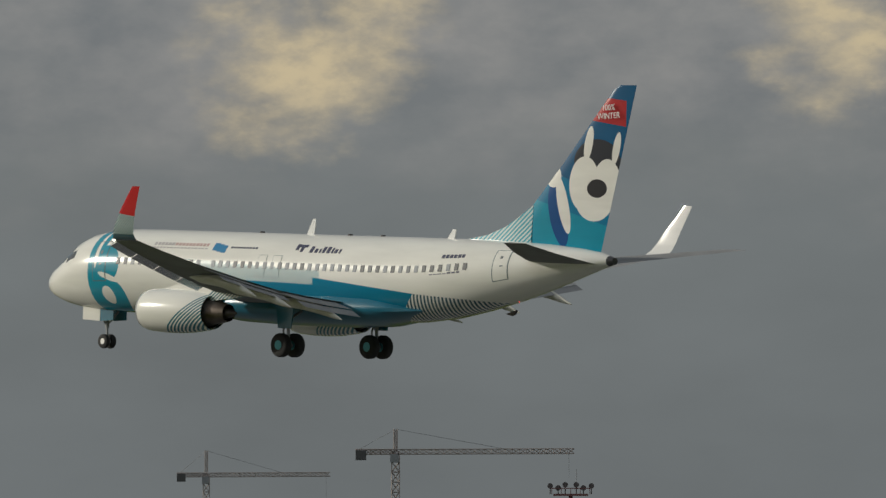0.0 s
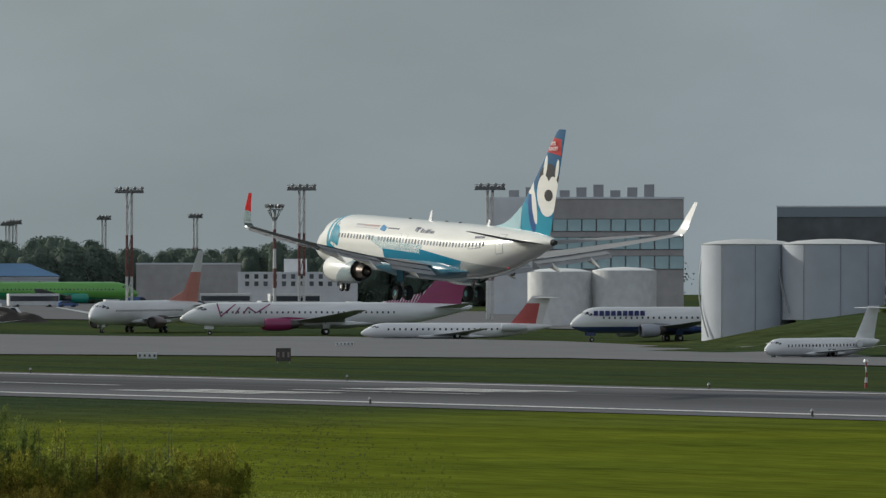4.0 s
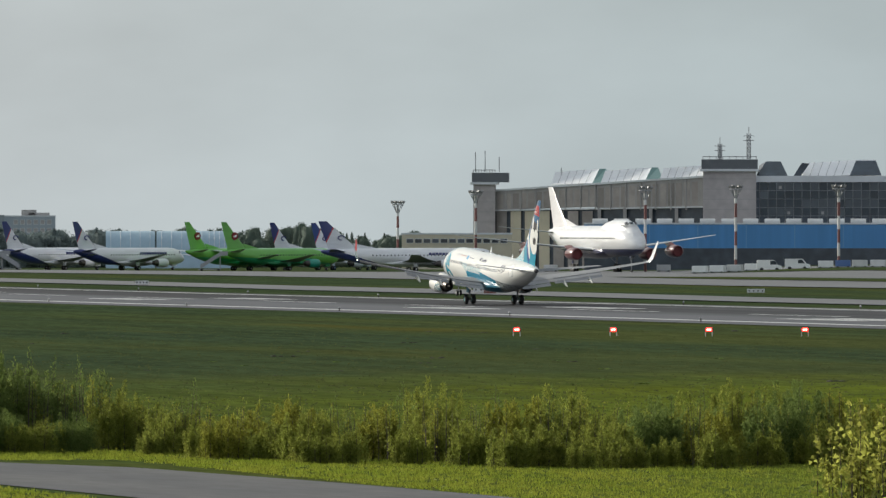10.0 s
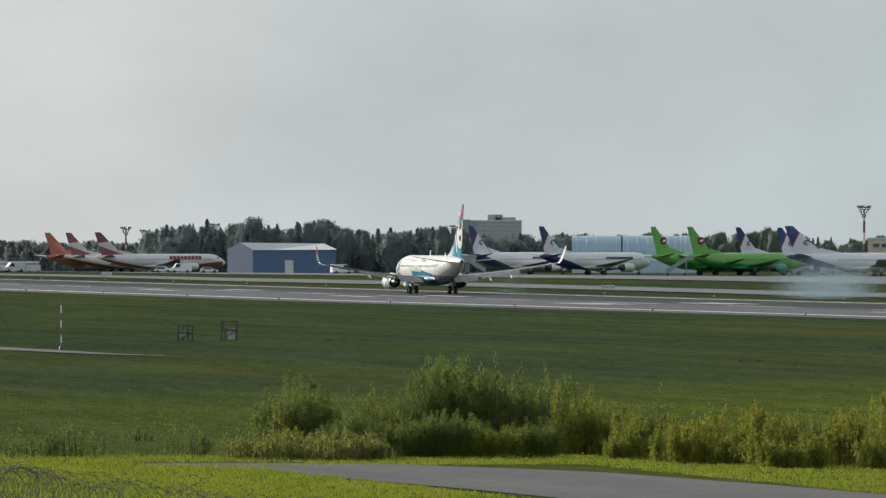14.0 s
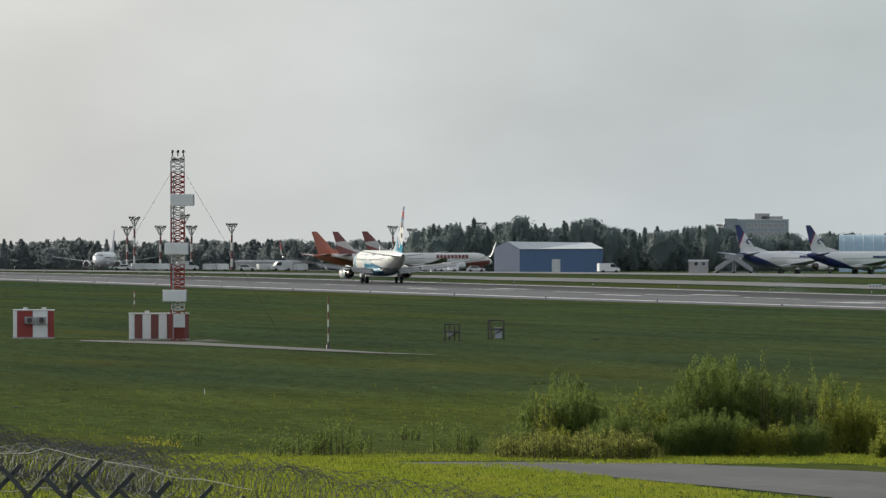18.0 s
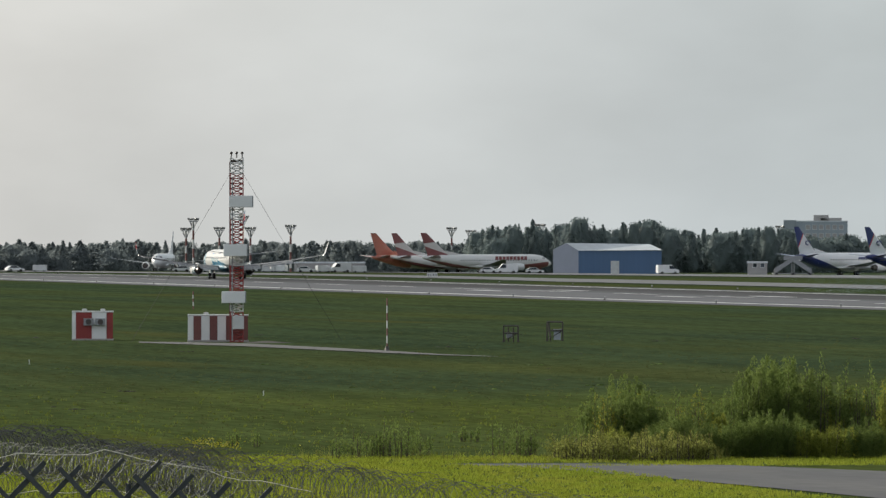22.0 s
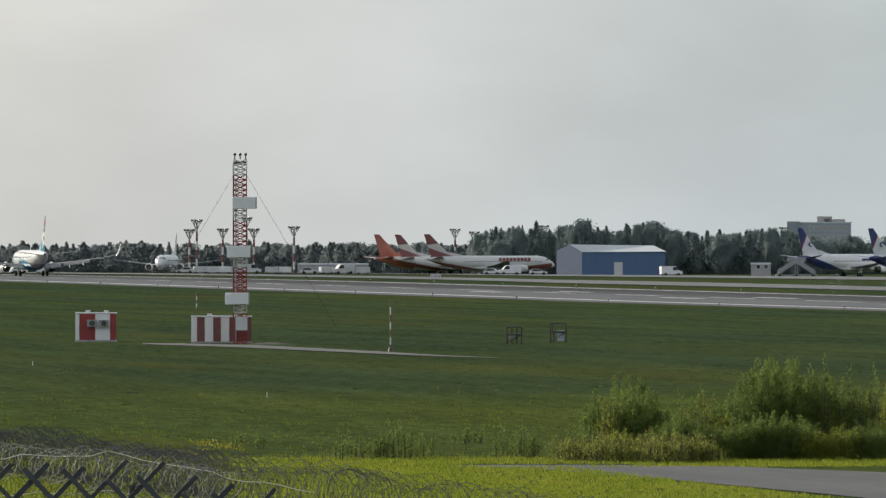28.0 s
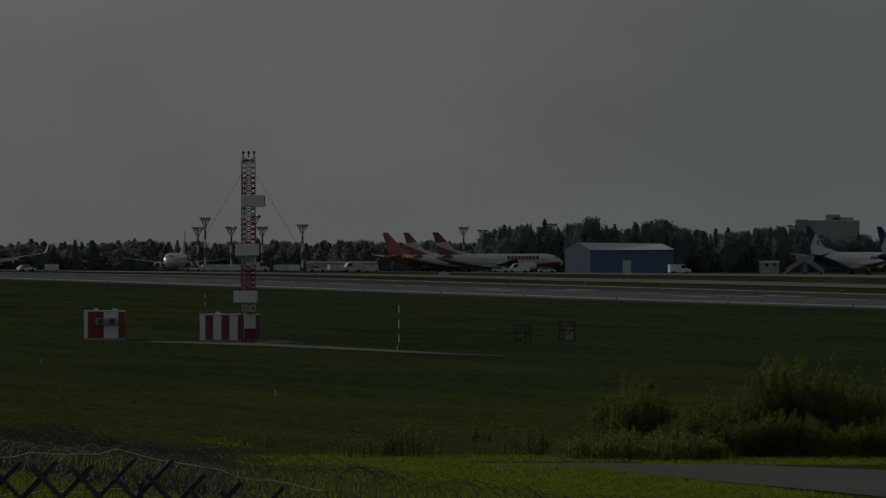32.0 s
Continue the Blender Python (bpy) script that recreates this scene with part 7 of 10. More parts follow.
    for i in range(16):
        band(r, "cladding_joint", -w / 2 + i * w / 16, -w / 2 + 0.12 + i * w / 16, z0, 20.3, DULLFRAME, 0.06)
    band(r, "dark_ribbon", -w / 2 + 1, w / 2 - 1, 16.2, 17.0, DARKWALL, 0.08)
    r, w, z0 = house("unfinished_block", 33.486, 35.854, 2050, 20.36, "dark unfinished concrete block under cranes", 40, mat("raw_concrete", (0.10, 0.105, 0.11), 0.85, grain=0.15, scale=0.4, big=0.2))
    roof_clutter(r, -w / 2 + 2, w / 2 - 2, 20.36, 16, 43)
    for i in range(18):
        band(r, "open_bay", -w / 2 + 2 + i * w / 18, -w / 2 + 5 + i * w / 18, 16.50, 18.84, DARKWALL, 0.1)
    for i in range(8):
        box("roof_plant", (-w / 2 + 3 + i * 6.6, 5, 15.68, -w / 2 + 5.2 + i * 6.6 + (i % 3), 9, 16.4 + 0.5 * (i % 4)), STEEL if i % 2 else DARKWALL, r)
    for i in range(11):
        band(r, "facade_fin", -w / 2 + 2 + i * 5.2, -w / 2 + 2.3 + i * 5.2, z0, 15.3, mat("grey_fin", (0.22, 0.225, 0.23), 0.7), 0.5)
    band(r, "ribbon_glass", -w / 2 + 28, w / 2 - 2, 4.4, 6.0, GLAZING, 0.35)
    bridge_grey = mat("boarding_bridge_grey", (0.22, 0.235, 0.25), 0.6, grain=0.1, scale=0.6, big=0.15)
    for az, turn, ln in ((34.75, -52, 22), (35.45, -40, 24), (36.25, 48, 24), (36.9, -45, 22), (37.5, 42, 22)):
        jet = thing("boarding_bridge", at(az, 1590, turn), "grey boarding bridge on wheeled legs at the pier", "boarding bridge", "boarding bridges")
        bm = bmesh.new()
        cyl_bm(bm, (0, 0, 3.4), (0, 0, 6.6), 2.0, 2.0, 12)
        cyl_bm(bm, (0, 0, -0.3), (0, 0, 3.4), 0.6, 0.6, 10)
        part("rotunda", bm, STEEL, jet)
        box("inner_tunnel", (-1.3, -ln * 0.55, 3.7, 1.3, -1.2, 6.3), TERMGREY, jet, "", 0.1)
        box("outer_tunnel", (-1.5, -ln, 3.6, 1.5, -ln * 0.5, 6.5), bridge_grey, jet, "", 0.1)
        box("tunnel_window_band", (-1.53, -ln * 0.95, 4.8, 1.53, -ln * 0.55, 5.6), GLASS, jet)
        box("cab", (-1.7, -ln - 2.4, 3.5, 1.7, -ln + 0.2, 6.6), bridge_grey, jet, "", 0.12)
        for x in (-1.2, 1.2):
            tube("drive_leg", [(x, -ln * 0.78, 0.2), (x, -ln * 0.78, 3.6)], 0.2, STEEL, jet, 8)
    # barrel-vaulted concourse
    R = 1880.0
    r, w, z0 = house("terminal_concourse", 38.065, 42.253, R, 16.57, "long grey concourse with a glazed gallery on its roof", 40, TERMGREY)
    k = R / 17500
    zr = 16.57
    box("gallery_roof", (-w / 2, 2, zr + 1.6, w / 2, 10, zr + 2.6), mat("gallery_blue", (0.26, 0.34, 0.40), 0.5, grain=0.05), r)
    band(r, "upper_wall", -w / 2, w / 2, 11.6, 16.3, mat("pale_concourse_panels", (0.19, 0.22, 0.235), 0.75, grain=0.1, scale=0.4, big=0.15), 0.25)
    for i in range(17):
        band(r, "wall_vent", -w / 2 + 5 + i * 8.1, -w / 2 + 5.7 + i * 8.1, 13.6, 14.3, DARKWALL, 0.3)
    for i in range(34):
        band(r, "panel_joint", -w / 2 + 2 + i * 4.1, -w / 2 + 2.08 + i * 4.1, 11.6, 16.3, DULLFRAME, 0.28)
    struts("gallery_post", [((x, 1.8, zr), (x, 1.8, zr + 1.7)) for x in spread(-w / 2, w / 2, 42)] + [((-w / 2, 1.8, zr + 1.65), (w / 2, 1.8, zr + 1.65)), ((-w / 2, 1.8, zr + 0.1), (w / 2, 1.8, zr + 0.1))], 0.14, DARKMETAL, r)
    for i in range(7):
        x0 = -w / 2 + (190 - 120 + i * 188) * k
        pts = [(x0 + 11.5 * q, zr + 2.4 + h) for q, h in ((0, 0), (0.18, 0.8), (0.35, 1.15), (0.6, 1.25), (0.9, 1.15), (1.0, 0.9), (1.0, 0))]
        part("roof_vault", slab(pts, "y", 1.0, 9.0), DARKWALL, r)
        part("vault_glazing", slab([(x0 + 11.5 * q, zr + 2.6 + h) for q, h in ((0.35, 0.1), (0.45, 0.65), (0.9, 0.7), (0.95, 0.1))], "y", 0.9, 1.02), DIRTYWHITE, r)
    windows(r, spread(-w / 2 + 2, w / 2 - 2, 26), [9.7], w / 28.5, 1.9, DARKWALL)
    windows(r, spread(-w / 2 + 2, w / 2 - 2, 26), [6.58], w / 28.5, 1.6, DARKWALL)
    for i in range(6):
        band(r, "brown_bay", -w / 2 + 3 + i * 21, -w / 2 + 9.5 + i * 21, z0, 11.5, BEIGEWALL, 1.0)
    # old brick works with pitched roofs and far skyline
    r, w, z0 = house("pitched_hall", 33.392, 33.860, 2500, 27.17, "old grey hall with pitched roof behind the terminal", 20, TERMGREY)
    v = [(-w / 2, -0.4, 27.17), (w / 2, -0.4, 26.88), (w / 2, 14, 28.17), (-w / 2 + 2, 14, 29.31)]
    part("pitched_roof", (v + [(w / 2, 20, 27.17), (-w / 2, 20, 27.17)], [(0, 1, 2, 3), (3, 2, 4, 5), (0, 3, 5), (1, 4, 2)]), mat("slate_roof", (0.16, 0.165, 0.18), 0.7, grain=0.08), r)
    r, w, z0 = house("far_terminal", 27.842, 29.116, 2550, 24.27, "long grey terminal far behind the tanks", 30, TERMGREY)
    band(r, "blue_glass_band", -w / 2, w / 2, 21.35, 23.83, mat("blue_grey_cladding_band", (0.20, 0.24, 0.27), 0.5), 0.2)
    r, w, z0 = house("far_terminal", 29.051, 29.738, 2500, 26.12, "grey terminal block with dark bays", 30, mat("mid_grey_cladding", (0.20, 0.21, 0.215), 0.7, grain=0.06))
    windows(r, spread(-w / 2 + 2, w / 2 - 2, 7), [22.98, 18.69], 2.6, 2.6)
    r, w, z0 = house("far_terminal", 29.738, 33.730, 2400, 22.03, "long dark terminal building with ribbon windows", 30, mat("dusk_grey_cladding", (0.15, 0.16, 0.165), 0.7, grain=0.08, scale=0.3, big=0.15))
    windows(r, spread(-w / 2 + 2, w / 2 - 2, 26), [19.29, 14.21], w / 30, 2.3, GLAZING)
    windows(r, spread(-w / 2 + 2, w / 2 - 2, 26), [16.8, 11.6], w / 30, 1.5, DARKWALL)
    roof_clutter(r, -w / 2 + 2, w / 2 - 2, 22.03, 30, 45)
    r, w, z0 = house("pale_long_wing", 29.706, 30.573, 1560, 14.27, "low cream wing behind the tanks", 16, CREAMWALL)
    for a, b, y, lab in ((-140, 190, 588, "dark flat-roofed block on the far skyline"), (190, 425, 598, "lower dark block on the far skyline"), (600, 760, 604, "small dark block on the far skyline"), (1240, 1420, 607, "dark stepped block on the far skyline")):
        r, w, z0 = house("skyline_block", 29.993 + math.degrees(a / 17500.0), 29.993 + math.degrees(b / 17500.0), 3150, 9.55 - (y - 713.3) * 3150 / 17500.0, lab, 30, TERMGREY, group="skyline blocks")
        for i in range(5):
            box("roof_plant", (-w / 2 + w * (0.1 + 0.18 * i), 4, 9.55 - (y - 713.3) * 0.18 - 0.2, -w / 2 + w * (0.16 + 0.18 * i), 9, 9.55 - (y - 713.3) * 0.18 + 0.7 + 0.6 * (i % 3)), DARKWALL, r)
    # low sheds behind the bank
    dim = mat("soiled_shed_wall", (0.24, 0.225, 0.215), 0.8, grain=0.15, scale=0.5, big=0.25)
    r, w, z0 = house("striped_shed", 31.035, 32.056, 1370, 3.05, "low soiled shed with white fascia and red band", 10, dim)
    band(r, "white_fascia", -w / 2, w / 2, 2.42, 2.95, DIRTYWHITE, 0.35)
    band(r, "red_band", -w / 2 + 9, w / 2, 2.02, 2.42, mat("maroon_band", (0.20, 0.05, 0.045), 0.7), 0.15)
    band(r, "pale_end_wall", -w / 2, -w / 2 + 9, z0, 2.3, PALEWALL, 0.12)
    for i in range(9):
        band(r, "shed_bay", -w / 2 + 10 + i * 1.6, -w / 2 + 11.2 + i * 1.6, z0 + 1.5, 1.7, DARKWALL, 0.08)
    r, w, z0 = house("striped_shed", 32.668, 33.534, 1345, 3.02, "low shed with white canopy edge and red band", 10, dim)
    band(r, "white_fascia", -w / 2, w / 2, 2.6, 3.0, DIRTYWHITE, 1.2)
    band(r, "red_band", -w / 2 + 8, w / 2, 1.75, 2.6, mat("brick_red_band", (0.27, 0.06, 0.04), 0.7), 0.15)
    for i in range(7):
        band(r, "shed_bay", -w / 2 + 1 + i * 2.7, -w / 2 + 2.9 + i * 2.7, z0 + 1.5, 1.4, DARKWALL if i % 3 else PALEWALL, 0.08)
    # white portal frame in the yard
    gantry = thing("portal_frame", site(30.93, 1395), "white steel portal frame in the yard", "frame")
    zg = base_z(30.93, 1395)
    for x in (-1.8, 1.8):
        tube("frame_post", [(x, 0, zg - 0.3), (x, 0, 5.6 if x < 0 else 4.8)], 0.16, DIRTYWHITE, gantry)
    tube("frame_beam", [(-1.8, 0, 5.6), (1.8, 0, 4.8)], 0.16, DIRTYWHITE, gantry)
    tube("frame_brace", [(-1.8, 0, 3.8), (1.8, 0, 3.2)], 0.10, DIRTYWHITE, gantry)
    r, w, z0 = house("grey_shed", 31.719, 32.789, 1420, 4.44, "grey pitched-roof shed with a row of small windows", 14, mat("shed_grey", (0.26, 0.28, 0.30), 0.7, grain=0.06, scale=0.4, big=0.1))
    v = [(-w / 2 - 0.4, -0.5, 4.36), (w / 2 + 0.4, -0.5, 4.28), (w / 2 - 4, 9, 5.41), (-w / 2 - 0.4, 9, 5.49)]
    part("pitched_roof", (v + [(w / 2, 14, 4.44), (-w / 2, 14, 4.44)], [(0, 1, 2, 3), (3, 2, 4, 5)]), ROOFGREY, r)
    windows(r, spread(-w / 2 + 1, -w / 2 + 8, 9), [3.14], 0.5, 0.6)
    band(r, "roller_door", -w / 2 + 10.5, -w / 2 + 13.8, z0, 2.98, DIRTYWHITE, 0.1)
    r, w, z0 = house("low_store", 30.786, 31.326, 1400, 5.23, "low grey store building", 10, PALEWALL)
    # tower
    R = 2600.0
    root = thing("control_tower", site(31.490, R), "pale control tower with dark glazed cab", "control tower")
    zb = base_z(31.490, R) - 2
    k = R / 17500
    box("shaft", (-8 * k, -3, zb, 44 * k, 5, 33.17), PALEWALL, root)
    box("shaft_recess", (-26 * k, -2, zb, -8 * k, 5, 33.17), DARKWALL, root)
    rings = [[(8 * k + math.sin(2 * math.pi * i / 16) * q, 1 + math.cos(2 * math.pi * i / 16) * q, z) for i in range(16)] for q, z in ((5.0, 32.88), (6.8, 34.66), (6.8, 37.93), (7.4, 38.22), (7.4, 39.41))]
    part("gallery", loft(rings), GREYWALL, root)
    rings = [[(8 * k + math.sin(2 * math.pi * i / 16) * q, 1 + math.cos(2 * math.pi * i / 16) * q, z) for i in range(16)] for q, z in ((5.4, 39.41), (6.6, 40.90), (6.9, 41.05), (6.9, 41.64))]
    part("glazed_cab", loft(rings), GLAZING, root)
    tube("tower_aerial", [(8 * k, 1, 41.34), (8 * k, 1, 45.65)], 0.25, STEEL, root)


# ---------------------------------------------------------------- cranes, masts, poles
# crane paint lightened to pinkish grey, which puts distance haze into the colour
CRANEP = mat("faded_crane_paint", (0.38, 0.33, 0.31), 0.7, grain=0.1)


def lattice(p, q, w, n, r):
    """Chords and diagonals of a square lattice beam from p to q (upright or level)."""
    p, q = Vector(p), Vector(q)
    d = (q - p).normalized()
    side = Vector((0, 1, 0))
    up = d.cross(side).normalized()
    segs = []
    cs = [side * (a * w / 2) + up * (b * w / 2) for a, b in ((-1, -1), (1, -1), (1, 1), (-1, 1))]
    for c in cs:
        segs.append((p + c, q + c))
    for i in range(n):
        a, b = p + (q - p) * (i / n), p + (q - p) * ((i + 1) / n)
        for j in range(4):
            c, e = cs[j], cs[(j + 1) % 4]
            segs.append((a + c, b + e) if i % 2 else (a + e, b + c))
            segs.append((a + c, a + e))
    return segs


def crane(az, r, jib_z, top_z, left, right, label):
    """A tower crane: mast, jib and counter-jib set broadside, A-frame, ties, counterweight, cab."""
    root = thing("tower_crane", site(az, r), label, "crane", "tower cranes")
    z0 = base_z(az, r) - 2
    struts("mast", lattice((0, 0, z0), (0, 0, jib_z), 2.0, 18, 0.13), 0.16, CRANEP, root)
    struts("jib", lattice((0, 0, jib_z), (right, 0, jib_z + 0.2), 1.3, 26, 0.1), 0.12, CRANEP, root)
    struts("counter_jib", lattice((0, 0, jib_z), (left, 0, jib_z), 1.3, 8, 0.1), 0.14, CRANEP, root)
    struts("a_frame", lattice((0, 0, jib_z), (0, 0, top_z), 0.9, 5, 0.1), 0.12, CRANEP, root)
    s = 1 if left > 0 else -1
    box("counterweight", (min(left, left - s * 2.8), -1.2, jib_z - 2.2, max(left, left - s * 2.8), 1.2, jib_z + 0.4), mat("counterweight_concrete", (0.10, 0.10, 0.10), 0.8), root)
    box("cab", (-1.4, -1.6, jib_z - 2.8, 0.8, 0.6, jib_z - 0.6), STEEL, root)
    struts("tie_rod", [((0, 0, top_z), (right * 0.62, 0, jib_z + 0.7)), ((0, 0, top_z), (left * 0.9, 0, jib_z + 0.7))], 0.06, STEEL, root)
    tube("hook_rope", [(right * 0.97, 0, jib_z), (right * 0.97, 0, jib_z - 7)], 0.05, STEEL, root)


def cranes():
    crane(41.672, 3200, 44.90, 52.76, -9.5, 40, "grey tower crane with level jib behind the airport")
    crane(42.768, 2600, 44.36, 50.31, -10.5, 47, "large grey tower crane with level jib behind the airport")
    crane(37.743, 2500, 39.17, 40.17, -8.5, 47, "flat-top grey tower crane over the terminal")
    crane(36.407, 2300, 48.63, 53.09, -6, 24, "tall grey tower crane above the terminal roof")
    crane(33.101, 2600, 40.50, 45.85, 13, -48, "tower crane with its jib swung aside")
    crane(32.699, 2900, 36.28, 42.58, 12, -38, "far tower crane with its jib swung aside")


def flood_rack(name, az, r, ztop, label, wide=6.0, twin=True):
    """Twin-leg red and white lattice mast with a broad rack of floodlights."""
    root = thing(name, site(az, r), label, "floodlight mast", "twin-leg floodlight masts")
    z0 = base_z(az, r) - 1
    h = ztop - z0
    for i in range(6):
        a, b = z0 + h * i / 6, z0 + h * (i + 1) / 6
        segs = []
        for s in (-1, 1):
            segs += lattice((s * 0.5, 0, a), (s * 0.5, 0, b), 0.36, 4, 0.06)
        segs += [((-0.5, 0, a), (0.5, 0, a)), ((-0.5, 0, a), (0.5, 0, b))]
        struts("mast_section", segs, 0.085, MASTRED if i in (2, 3) else MASTWHITE, root)
    bm = bmesh.new()
    box_bm(bm, -wide / 2, -0.7, ztop, wide / 2, 0.7, ztop + 0.22)
    for s in (-0.7, 0.7):
        box_bm(bm, -wide / 2, s - 0.04, ztop + 1.0, wide / 2, s + 0.04, ztop + 1.12)
    part("platform", bm, STEEL, root)
    for i in range(8):
        x = -wide / 2 + 0.5 + i * (wide - 1) / 7
        bm = bmesh.new()
        cyl_bm(bm, (x, -0.75, ztop + 0.5), (x, -1.15, ztop + 0.42), 0.24, 0.40, 10)
        cyl_bm(bm, (x, 0.75, ztop + 0.5 + 0.5 * (i % 2)), (x, 1.1, ztop + 0.5 + 0.5 * (i % 2)), 0.24, 0.40, 10)
        part("floodlight", bm, LAMPGREY, root)


def flood_pole(az, r, ztop, label, s=1.0):
    """Single banded pole with a funnel-shaped ring of floodlights."""
    root = thing("floodlight_pole", site(az, r), label, "floodlight mast", "single-pole floodlights")
    z0 = base_z(az, r) - 1
    h = ztop - z0
    for i in range(6):
        a, b = z0 + h * i / 6, z0 + h * (i + 1) / 6
        bm = bmesh.new()
        cyl_bm(bm, (0, 0, a), (0, 0, b), 0.34 * s, 0.30 * s, 8)
        part("pole_section", bm, MASTRED if i % 2 == 0 else MASTWHITE, root)
    for a in [0.8 * j for j in range(8)]:
        tube("funnel_strut", [(0, 0, ztop - 2.6 * s), (math.sin(a) * 1.3 * s, math.cos(a) * 1.3 * s, ztop)], 0.08 * s, STEEL, root, 5)
    bm = bmesh.new()
    cyl_bm(bm, (0, 0, ztop - 0.1), (0, 0, ztop + 0.15), 1.5 * s, 1.5 * s, 12)
    part("platform", bm, STEEL, root)
    for j in range(8):
        a = 0.8 * j + 0.2
        bm = bmesh.new()
        cyl_bm(bm, (math.sin(a) * 1.2 * s, math.cos(a) * 1.2 * s, ztop + 0.8 * s), (math.sin(a) * 1.75 * s, math.cos(a) * 1.75 * s, ztop + 0.6 * s), 0.25 * s, 0.42 * s, 8)
        part("floodlight", bm, LAMPGREY, root)


def masts():
    for az, r, z in ((21.096, 2000, 25.03), (22.150, 2000, 25.83), (24.091, 2000, 23.61), (25.089, 2000, 24.18), (26.180, 1900, 23.52)):
        flood_rack("floodlight_mast", az, r, z, "tall red and white twin-leg floodlight mast")
    for az, r, z in ((23.427, 2750, 20.24), (23.944, 2750, 21.49), (24.474, 2750, 21.97), (23.387, 2750, 19.83)):
        flood_rack("floodlight_mast", az, r, z, "far grey twin-leg floodlight mast over the trees", 4.2)
    for az, r, z in ((19.214, 2100, 18.60), (24.932, 1850, 19.49), (15.387, 2500, 13.93), (16.821, 2250, 16.71), (17.345, 2350, 17.30), (17.941, 2350, 17.43), (15.839, 2400, 16.23)):
        flood_pole(az, r, z, "red and white floodlight pole with funnel head")
    for px, py in ((803, 408), (837, 413), (960, 402), (1385, 405)):
        flood_pole(8.483+math.degrees(px / 17500.0), 3300, 9.55 - (py - 402.6) * 3300 / 17500, "far pale floodlight pole beyond the trees", 1.0)
    for px, py in ((333, 409), (346, 392), (392, 408), (434, 388), (447, 408), (518, 404)):
        flood_pole(8.483+math.degrees(px / 17500.0), 2450, 9.55 - (py - 402.6) * 2450 / 17500, "slim floodlight pole on the far apron", 0.8)
    for az, r, z in ((37.474, 1250, 18.14), (34.406, 1250, 17.07), (40.185, 1250, 18.79), (43.783, 1250, 20.72)):
        root = thing("apron_light_mast", site(az, r), "red and white apron mast with a basket of floodlights", "floodlight mast", "apron light masts")
        z0 = base_z(az, r) - 1
        for i in range(5):
            a, b = z0 + (z - z0) * i / 5, z0 + (z - z0) * (i + 1) / 5
            bm = bmesh.new()
            cyl_bm(bm, (0, 0, a), (0, 0, b), 0.30, 0.27, 10)
            part("pole_section", bm, MASTRED if i % 2 == 0 else MASTWHITE, root)
        bm = bmesh.new()
        box_bm(bm, -2.2, -1.2, z, 2.2, 1.2, z + 0.25)
        for s in (-1.2, 1.2):
            box_bm(bm, -2.5, s - 0.05, z + 0.9, 2.5, s + 0.05, z + 1.0)
        for x in (-2.4, -1.2, 0, 1.2, 2.4):
            box_bm(bm, x - 0.04, -1.25, z + 0.2, x + 0.04, -1.15, z + 1.0)
        part("basket", bm, MASTRED, root)
        for x, q in ((-2.6, 1.25), (-1.6, 1.0), (-0.7, 1.4), (0.7, 1.4), (1.6, 1.0), (2.6, 1.25)):
            bm = bmesh.new()
            cyl_bm(bm, (x, -0.4, z + q), (x, 0.5, z + q - 0.1), 0.36, 0.26, 12)
            cyl_bm(bm, (x, 0, z + 0.2), (x, 0, z + q), 0.08, 0.08, 6)
            part("floodlight", bm, DARKMETAL, root)
        tube("lightning_rod", [(0.7, 0, z), (0.7, 0, z + 3.4)], 0.05, STEEL, root)
    for az, r, z in ((36.197, 1600, 19.54),):
        root = thing("flat_head_mast", site(az, r), "grey lattice mast with a flat round lamp head", "floodlight mast")
        z0 = base_z(az, r) - 1
        struts("lattice_shaft", lattice((0, 0, z0), (0, 0, z), 0.9, 22, 0.08), 0.09, MASTWHITE, root)
        bm = bmesh.new()
        cyl_bm(bm, (0, 0, z), (0, 0, z + 0.9), 1.6, 2.4, 14)
        part("lamp_head", bm, STEEL, root)
    az, r = 32.453, 1345
    root = thing("lattice_mast", site(az, r), "slender red and white lattice mast beside the sheds", "radio mast")
    z0, z = base_z(az, r) - 1, 14.42
    for i in range(9):
        a, b = z0 + (z - z0) * i / 9, z0 + (z - z0) * (i + 1) / 9
        struts("mast_section", lattice((0, 0, a), (0, 0, b), 0.95, 3, 0.08), 0.08, (MASTRED if i % 2 == 0 else STEEL) if i > 5 else STEEL, root)


office()
low_buildings()
hangar()
west_buildings()
tank_farm()
terminal()
cranes()
masts()
parked()


